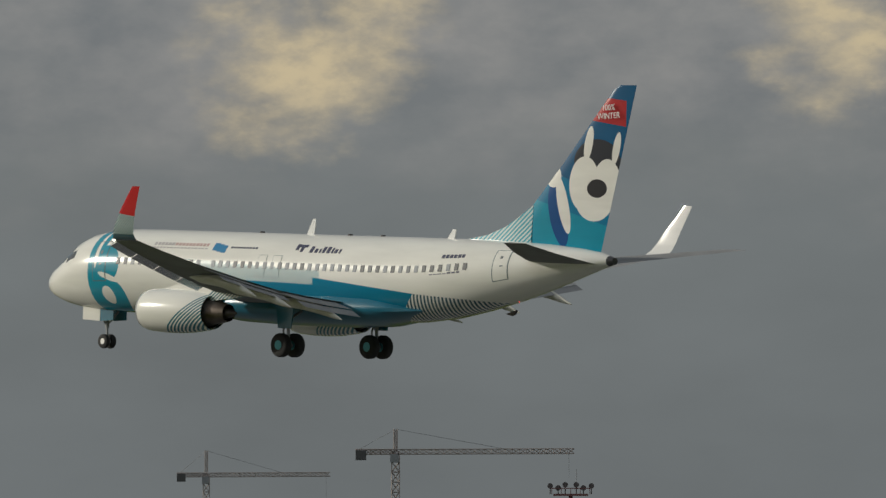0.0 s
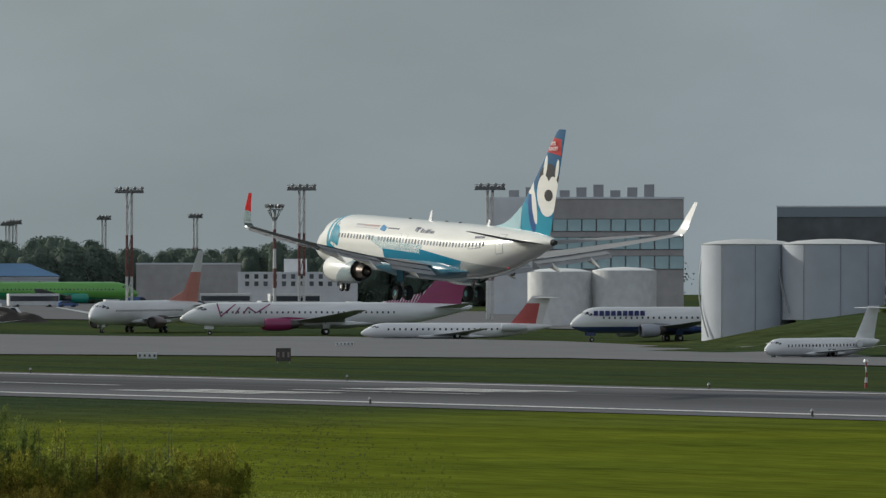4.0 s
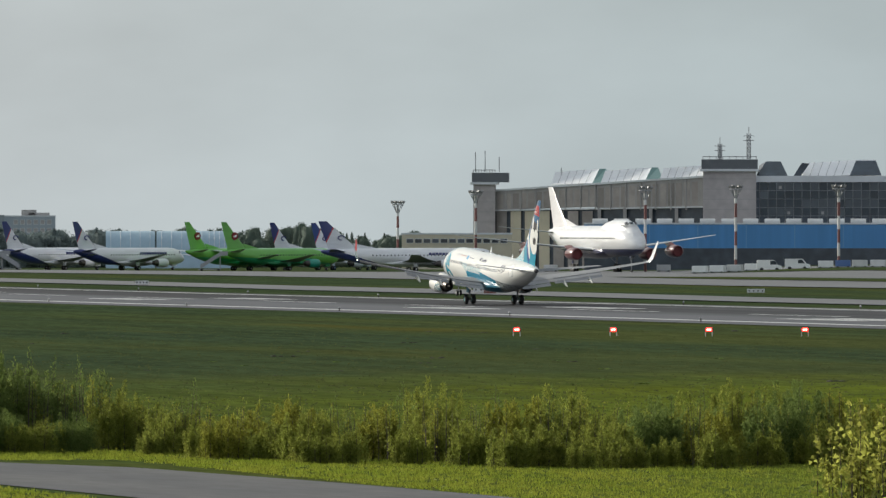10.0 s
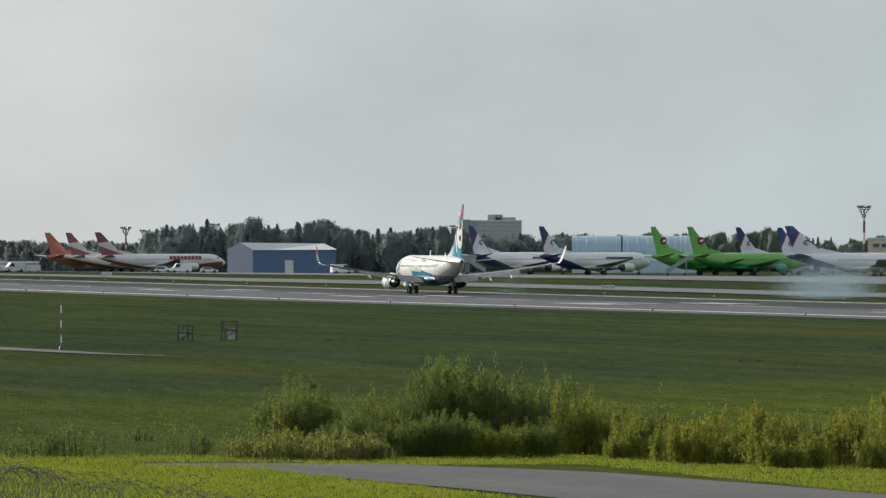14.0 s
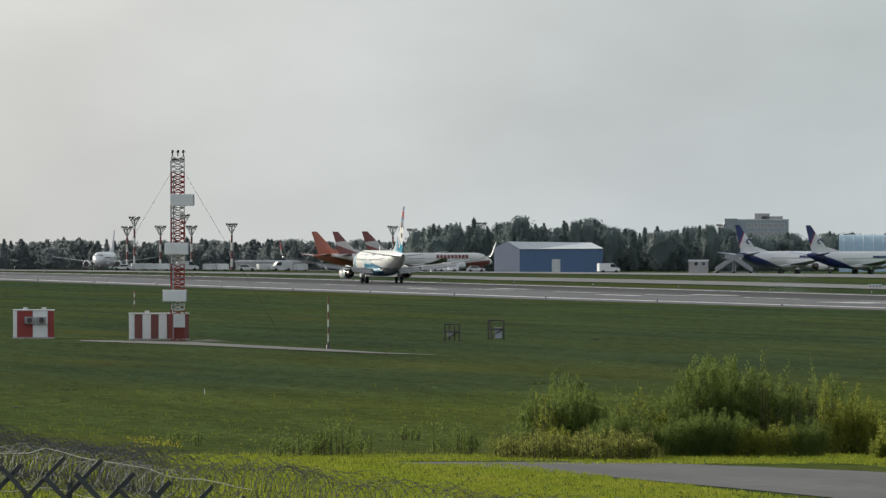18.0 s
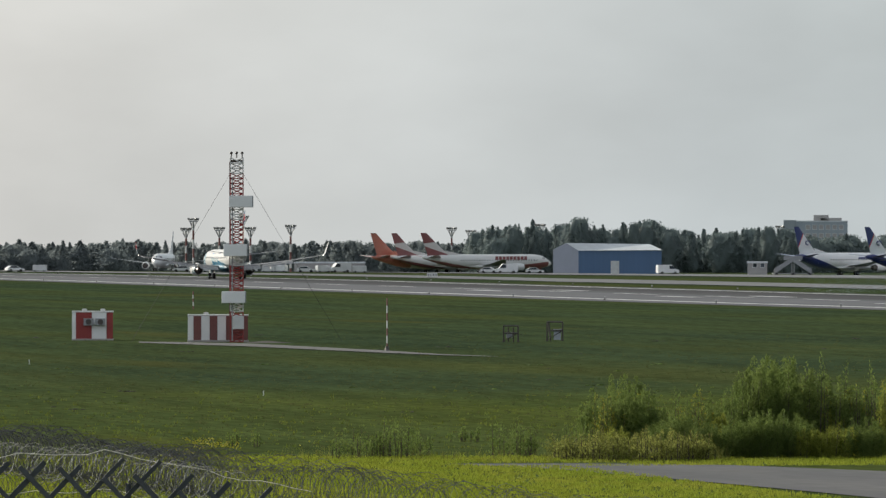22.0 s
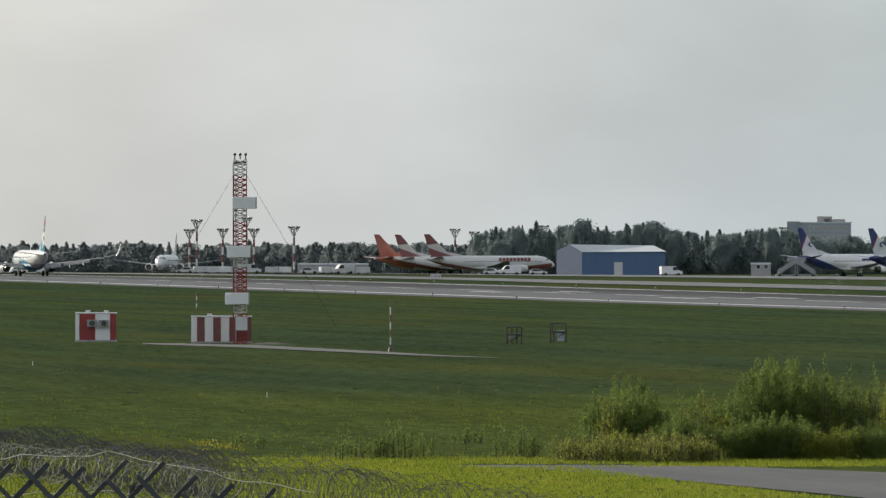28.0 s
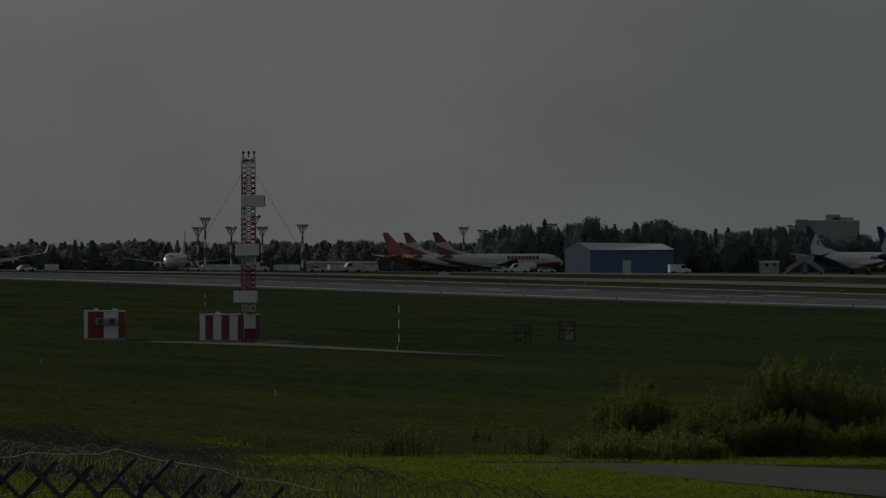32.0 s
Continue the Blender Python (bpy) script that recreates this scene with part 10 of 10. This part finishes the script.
def meadow():
    """Blades and tall weeds of the verge and of the rough grass."""
    rng = np.random.default_rng(5)

    def tufts(n, az0, az1, r0, r1, h0, h1, w, keep=None, blades=4):
        az = np.radians(rng.uniform(az0, az1, n))
        r = np.sqrt(rng.uniform(r0 * r0, r1 * r1, n))
        x, y = r * np.sin(az), r * np.cos(az)
        if keep is not None:
            k = keep(x, y)
            x, y = x[k], y[k]
        n = len(x)
        z = np.array([ground_z(a, b) for a, b in zip(x, y)])
        base = np.stack([x, y, z], 1).repeat(blades, 0) + rng.normal(size=(n * blades, 3)) * np.array([0.07, 0.07, 0])
        h = rng.uniform(h0, h1, n).repeat(blades) * rng.uniform(0.6, 1.1, n * blades)
        lean = rng.normal(size=(n * blades, 2)) * 0.28
        sx = rng.uniform(0.5, 1.0, n * blades) * w
        b = base + np.stack([-sx / 2, 0 * sx, 0 * sx], 1)
        c = base + np.stack([sx / 2, 0 * sx, 0 * sx], 1)
        t = base + np.stack([lean[:, 0] * h, lean[:, 1] * h, h], 1)
        v = np.stack([b, c, t], 1).reshape(-1, 3)
        return v, np.arange(len(v)).reshape(-1, 3)

    def off_road(x, y):
        road = ((np.abs(x - 87.5) < 7.0) & (y < 386)) | ((np.abs(y - 390) < 2.6) & (x < 84) & (x > 77))
        return ~road
    v, f = tufts(52000, 7.9, 18.5, 340, 412, 0.04, 0.17, 0.05, lambda x, y: off_road(x, y) & (rng.uniform(14.2, 18.4, len(x)) > np.degrees(np.arctan2(x, y))))
    tagged(mesh_np("verge_grass", v, f, MEADOW), "sunlit yellow-green grass blades along the road", "grass", kind="stuff")
    v, f = tufts(40000, 14.0, 26.0, 340, 412, 0.03, 0.14, 0.05, lambda x, y: off_road(x, y) & (rng.uniform(14.2, 18.4, len(x)) < np.degrees(np.arctan2(x, y))))
    tagged(mesh_np("mown_grass", v, f, MOWN), "mown green grass before the thicket", "grass", kind="stuff")
    v, f = tufts(60000, 7.9, 25.5, 428, 1000, 0.03, 0.10, 0.09, lambda x, y: rng.uniform(size=len(x)) < ((1010 - np.hypot(x, y)) / 560) ** 1.2, 3)
    tagged(mesh_np("field_grass", v, f, FIELD), "short dark green airfield turf", "grass", kind="stuff")
    v, f = tufts(12000, 7.9, 26.0, 412, 590, 0.05, 0.20, 0.06, lambda x, y: rng.uniform(size=len(x)) < ((600 - np.hypot(x, y)) / 190) ** 1.5)
    tagged(mesh_np("rough_grass", v, f, ROUGH), "rough green meadow grass", "grass", kind="stuff")
    v, f = tufts(160, 8.6, 12.2, 400, 412, 0.3, 0.7, 0.022, off_road, 4)
    tagged(mesh_np("tall_straw", v, f, STRAW), "tall dry grass stems", "grass", kind="stuff")
    v, f = tufts(1300, 20.2, 24.6, 374, 388, 0.3, 0.95, 0.03, lambda x, y: rng.uniform(size=len(x)) < np.clip((np.degrees(np.arctan2(x, y)) - 20) / 2.5, 0.1, 1), 5)
    tagged(mesh_np("brown_weeds", v, f, DEADBROWN), "red-brown dry weeds at the thicket's foot", "weeds", kind="stuff")
    v, f = tufts(260, 11.8, 12.7, 406, 412, 0.5, 1.2, 0.026, off_road, 4)
    tagged(mesh_np("tall_straw", v, f, STRAW), "tall dry grass stems", "grass", kind="stuff")
    # dandelions
    n = 900
    az, r = np.radians(np.concatenate([rng.uniform(9.432, 9.890, 560), rng.uniform(9.890, 25, n - 560)])), rng.uniform(398, 436, n)
    k = np.array([noise.noise((float(a) * 300, float(b) * 0.06, 1.0)) for a, b in zip(az, r)]) > 0.05
    az, r = az[k], r[k]
    x, y = r * np.sin(az), r * np.cos(az)
    c = np.stack([x, y, np.full(len(x), 0.22)], 1)
    d = np.tile(np.array([[0.0, 0.0, 1.0]]), (len(x), 1))
    v, f = quads(c, d, np.full(len(x), 0.10), np.full(len(x), 0.09), rng)
    tagged(mesh_np("dandelions", v, f, mat("dandelion_yellow", (0.46, 0.41, 0.03), 0.7)), "scattered yellow dandelion heads", "flowers", kind="stuff")


ICO = None


def clump_cloud(centres, radii, rng, squash=0.8):
    """Rough leafy clumps: jittered icosahedra."""
    global ICO
    if ICO is None:
        bm = bmesh.new()
        bmesh.ops.create_icosphere(bm, subdivisions=1, radius=1.0)
        bm.verts.ensure_lookup_table()
        ICO = (np.array([v.co[:] for v in bm.verts]), np.array([[v.index for v in f.verts] for f in bm.faces]))
        bm.free()
    V, Fc = ICO
    n = len(centres)
    jit = 1 + rng.uniform(-0.35, 0.35, (n, len(V), 1))
    v = V[None] * jit * radii[:, None, None] * np.array([1, 1, squash]) + centres[:, None, :]
    f = Fc[None] + (np.arange(n) * len(V))[:, None, None]
    return v.reshape(-1, 3), f.reshape(-1, 3)


def stand(label, az0, az1, r0, r1, top, n, seed, conifer=0.0, width=4.0, material=None):
    """A stand of far trees as one mass of leafy clumps and sprays; top(az) gives the height of its crest above the runway."""
    rng = np.random.default_rng(seed)
    V, Fc, Q, NV, W, base = [], [], [], [], [], 0
    rings, seg, sprays = 9, 10, 860
    ang = np.arange(seg) * 2 * math.pi / seg
    cells = np.array([(i * seg + j, i * seg + (j + 1) % seg, (i + 1) * seg + (j + 1) % seg, (i + 1) * seg + j) for i in range(rings - 1) for j in range(seg)])
    cells = np.concatenate([cells[:, [0, 1, 2]], cells[:, [0, 2, 3]]])
    for i in range(n):
        az, r = rng.uniform(az0, az1), rng.uniform(r0, r1)
        x, y = r * math.sin(radians(az)), r * math.cos(radians(az))
        zb = ground_z(x, y)
        h = (top(az) - zb) * rng.uniform(0.66, 1.0) * (1 + 0.12 * noise.noise((az * 9.0, seed, 0.0)) + 0.10 * noise.noise((az * 31.0, seed, 5.0)))
        w = width * rng.uniform(0.6, 1.2)
        con = rng.uniform() < conifer
        ph = rng.uniform(0, 6.28, 4)

        def shape(ts, a):
            """Crown radius at a height and a bearing: lobed, ragged in tiers on conifers."""
            if con:
                rad = w * 0.72 * (1.02 - ts) ** 0.85 * (1 + 0.16 * np.sin(ts * 38 + ph[0]))
            else:
                rad = w * np.sqrt(np.maximum(0.02, 1 - ((ts - 0.5) / 0.52) ** 2))
            return rad * (1 + 0.20 * np.sin(2 * a + ph[1] + 5 * ts) + 0.18 * np.sin(3 * a - 11 * ts + ph[2]) + 0.14 * np.sin(5 * a + 23 * ts + ph[3]) + 0.15 * np.sin(7 * a + ph[0]) * np.sin(29 * ts + ph[1]))
        tt = np.linspace(0.03, 0.97, rings)[:, None]
        rr = shape(tt, ang[None]) * 0.72
        V.append(np.stack([x + rr * np.cos(ang), y + rr * np.sin(ang), zb + h * tt + 0 * rr], -1).reshape(-1, 3))
        Fc.append(cells + base)
        base += rings * seg
        ts, a = rng.uniform(0.02, 1.0, sprays), rng.uniform(0, 2 * math.pi, sprays)
        rr = shape(ts, a) * rng.uniform(0.74, 1.22, sprays)
        Q.append(np.stack([x + rr * np.cos(a), y + rr * np.sin(a), zb + ts * h], 1))
        NV.append(np.stack([np.cos(a), np.sin(a), 0.35 + 0.9 * (ts - 0.4)], 1))
        W.append(np.full(sprays, 0.058 * w) * rng.uniform(0.6, 1.4, sprays))
    Q, N, W = np.concatenate(Q), np.concatenate(NV), np.concatenate(W)[:, None]
    N = N + rng.normal(size=N.shape) * 0.6
    E = np.cross(N, rng.normal(size=N.shape))
    E /= np.linalg.norm(E, axis=1)[:, None] + 1e-9
    T = np.cross(N, E)
    T /= np.linalg.norm(T, axis=1)[:, None] + 1e-9
    v2 = np.stack([Q - E * W, Q + E * W, Q + T * W * 1.7], 1).reshape(-1, 3)
    f2 = np.arange(len(v2)).reshape(-1, 3)
    v = np.concatenate(V)
    tagged(mesh_np("far_woods", np.concatenate([v, v2]), np.concatenate([np.concatenate(Fc), f2 + len(v)]), material or WOODLEAF), label, "trees", kind="stuff")


def clods():
    """Molehills, dark tussocks and leafy weeds in the grass."""
    rng = np.random.default_rng(31)
    for nm, label, n, az0, az1, r0, r1, s0, s1, sq, mt in (
            ("earth_clods", "dark molehills scattered in the grass", 70, 8.5, 19.0, 430, 900, 0.18, 0.55, 0.35, mat("dark_soil", (0.035, 0.03, 0.022), 0.95, grain=0.2)),
            ("grass_tussocks", "low dark grass tussocks", 150, 8.2, 24.0, 418, 700, 0.15, 0.55, 0.4, leaf_mat("tussock_blade", (0.06, 0.10, 0.02), (0.09, 0.13, 0.02), 0.4, 0.2)),
            ("verge_weeds", "leafy weeds on the road verge", 1500, 8.2, 25.0, 345, 411, 0.06, 0.24, 0.5, leaf_mat("verge_weed_leaf", (0.20, 0.25, 0.05), (0.28, 0.31, 0.09), 0.5, 0.3))):
        az, r = np.radians(rng.uniform(az0, az1, n)), np.sqrt(rng.uniform(r0 * r0, r1 * r1, n))
        x, y = r * np.sin(az), r * np.cos(az)
        k = ~(((np.abs(x - 87.5) < 7.2) & (y < 388)) | ((np.abs(y - 390) < 3.0) & (x < 84) & (x > 77)))
        x, y = x[k], y[k]
        z = np.array([ground_z(a, b) for a, b in zip(x, y)])
        rad = rng.uniform(s0, s1, len(x)) * rng.uniform(0.5, 1, len(x))
        c, q = np.stack([x, y, z], 1), rad
        m = 4
        cc = np.repeat(c, m, 0) + rng.normal(size=(len(c) * m, 3)) * np.repeat(q, m)[:, None] * np.array([0.9, 0.9, 0.0])
        v, f = clump_cloud(cc, np.repeat(q, m) * rng.uniform(0.25, 0.6, len(cc)), rng, sq)
        tagged(mesh_np(nm, v, f, mt), label, "clods" if nm == "earth_clods" else "grass", kind="stuff")


def tree(m, h, w, seed, label, material):
    rng = np.random.default_rng(seed)
    root = thing("tree", m, label, "tree", "trees by the office")
    bm = bmesh.new()
    cyl_bm(bm, (0, 0, -0.3), (0, 0, h * 0.45), w * 0.06, w * 0.035, 8)
    for i in range(7):
        a = rng.uniform(0, 2 * math.pi)
        p = (0, 0, h * rng.uniform(0.2, 0.45))
        q = (math.cos(a) * w * 0.5, math.sin(a) * w * 0.5, h * rng.uniform(0.5, 0.85))
        cyl_bm(bm, p, q, w * 0.025, w * 0.008, 5)
    part("trunk", bm, BARK, root)
    n = 5200
    ts = rng.uniform(0.05, 1.0, n)
    lob = 1 + 0.25 * np.sin(ts * 9 + seed)
    rad = w * np.sqrt(np.maximum(0.02, 1 - ((ts - 0.45) / 0.56) ** 2)) * lob
    a = rng.uniform(0, 2 * math.pi, n)
    q = rng.uniform(0.35, 1, n) ** 0.5
    rad = rad * (1 + 0.22 * np.sin(3 * a + seed + 4 * ts))
    C = np.stack([np.cos(a) * rad * q, np.sin(a) * rad * q, ts * h], 1) + rng.normal(size=(n, 3)) * 0.25
    v, f = clump_cloud(C[:120] * np.array([0.6, 0.6, 0.85]), rng.uniform(0.3, 0.6, 120) * w * 0.28, rng)
    D = rng.normal(size=(n, 3)) + np.array([0, 0, 0.4])
    D /= np.linalg.norm(D, axis=1)[:, None]
    v2, f2 = quads(C, D, rng.uniform(0.2, 0.42, n), rng.uniform(0.35, 0.65, n), rng)
    f2 = np.concatenate([f2[:, [0, 1, 2]], f2[:, [0, 2, 3]]])
    mesh_np("crown", np.concatenate([v, v2]), np.concatenate([f, f2 + len(v)]), material, root)


def woods():
    def profile(*pts):
        def top(az):
            if az <= pts[0][0]:
                return pts[0][1]
            for (a, za), (b, zb) in zip(pts, pts[1:]):
                if az <= b:
                    return za + (zb - za) * (az - a) / (b - a)
            return pts[-1][1]
        return top
    stand("dark green wood behind the aprons", 20.9, 23.9, 2440, 2560, profile((20.9, 16), (21.4, 17.2), (22, 20.5), (22.6, 20), (23.2, 17.5), (23.45, 13.5), (23.6, 16.5), (23.9, 16)), 330, 21, 0.05, 5.0)
    stand("dark green wood behind the depots", 23.9, 27.2, 2700, 2820, profile((23.9, 13.5), (24.4, 14), (25.5, 17.0), (27.2, 15)), 300, 22, 0.05, 4.8)
    stand("dark green far wood beyond the warehouses", 17.9, 20.6, 2950, 3060, profile((17.9, 10), (18.6, 13), (19.3, 16), (20.6, 14)), 200, 23, 0.05, 5.0)
    stand("mixed trees behind the blue shed, paled by haze", 11.25, 14.2, 3020, 3110, profile((11.25, 9.5), (11.6, 12.1), (12.3, 11.4), (12.6, 8.7), (13.0, 10.6), (13.2, 6.8), (13.7, 7.9), (14.2, 7.0)), 300, 24, 0.62, 4.6, SPRUCEHAZE)
    stand("dark trees behind the barrel halls", 14.1, 15.5, 2900, 2960, profile((14.1, 7.5), (14.8, 9.5), (15.1, 7.0), (15.5, 6.5)), 110, 25, 0.2, 3.2)
    stand("conifer wood on the horizon, paled by haze", 7.2, 11.3, 3250, 3400, profile((7.2, 3.8), (8.4, 4.6), (9.6, 5.2), (10.6, 4.6), (11.3, 5.2)), 460, 26, 0.85, 6.0, PINEHAZE)
    stand("dark belt of trees behind the terminal", 27.5, 45.0, 3300, 3450, profile((27.5, 9), (31.5, 12), (33.1, 22), (33.4, 29), (34.6, 30.5), (35.2, 24), (36, 16), (45, 10)), 330, 27, 0.1, 6.0)
    for px, r, h, w in ((332, 2120, 11.6, 3.8), (362, 2115, 10.6, 3.4), (412, 2120, 11.8, 3.0), (300, 2110, 6.4, 2.8), (440, 2110, 5.4, 2.6), (560, 2125, 10.6, 3.6), (520, 2120, 8.0, 3.2), (590, 2125, 8.0, 3.0), (478, 2110, 5.0, 2.6)):
        tree(at(18.675 + math.degrees(px / 17500.0), r), h, w, px, "broad dark green tree before the office block", TREEHAZE)


# ---------------------------------------------------------------- touchdown smoke
def smoke():
    dust = mat("pale_tyre_smoke", (0.60, 0.75, 0.80), 1.0)
    rng = np.random.default_rng(9)
    made = []
    for (x, y, length, n, t0, count, hh) in ((314.5, 1090, 16, 5, 10.35, 3600, 3.2), (311.0, 1152, 22, 8, 10.7, 6500, 5.4), (312.0, 1313, 7, 2, 12.9, 1300, 1.4)):
        root = thing("tyre_smoke", pose(x, y, ground_z(x, y)), "pale blue-white puff of tyre smoke over the runway", "smoke", "tyre smoke")
        count = int(count * 3.6)
        for i in range(n):
            c = rng.normal(size=(count, 3)) * np.array([1.8, length / n * 0.8, 2.0])
            c[:, 2] = np.abs(c[:, 2]) * 1.1
            s = rng.uniform(0.008, 0.020, count)
            v = (rng.normal(size=(count, 3, 3)) * s[:, None, None] + c[:, None, :]).reshape(-1, 3)
            f = np.arange(3 * count).reshape(-1, 3)
            ob = mesh_np("smoke_wisp", v, f, dust, root)
            yy = (i + 0.5) / n * length - length / 2
            made.append((ob, yy, t0 + 0.06 * i * (1 if length > 20 else 0.6), hh * rng.uniform(0.6, 1.2), rng.uniform(-1, 1)))
    return made


airfield_things()
vehicles()
fence()
shrubs()
meadow()
clods()
woods()
wisps = smoke()


def motions():
    walk(hero, hero_rows())
    # the wings flex back down as their lift goes
    for wing, s in hero_wings:
        droop = pose(s * 1.9, 0, 2.7, 0, s * 1.9, 0) @ pose(-s * 1.9, 0, -2.7)
        walk(wing, [(0, pose(0, 0, 0)), (10.3, pose(0, 0, 0)), (13.0, droop), (32, droop)])
    # oleo legs shorten as the weight settles on them
    for leg, t0, t1 in zip(hero_legs, (10.3, 10.3, 13.0), (11.4, 11.4, 13.6)):
        walk(leg, [(0, pose(0, 0, 0)), (t0, pose(0, 0, 0)), (t1, pose(0, 0, 0.33)), (32, pose(0, 0, 0.33))])
    for ob, y, t0, h, d in wisps:
        walk(ob, [(0, pose(0, y, -9)), (t0 - 0.1, pose(0, y, -9)), (t0 + 0.15, pose(0, y, -0.2)), (t0 + 1.0, pose(0.6 * d, y, 0.08 * h, 0, 0, 12 * d)), (t0 + 3.0, pose(2.0 * d + 1.0, y - 1, 0.22 * h, 0, 0, 30 * d)),
                  (t0 + 6.0, pose(4.0 * d + 2.5, y - 3, 0.4 * h, 0, 0, 50 * d)), (32, pose(20 * d + 12, y - 20, 1.5 * h, 0, 0, 70 * d))])


motions()
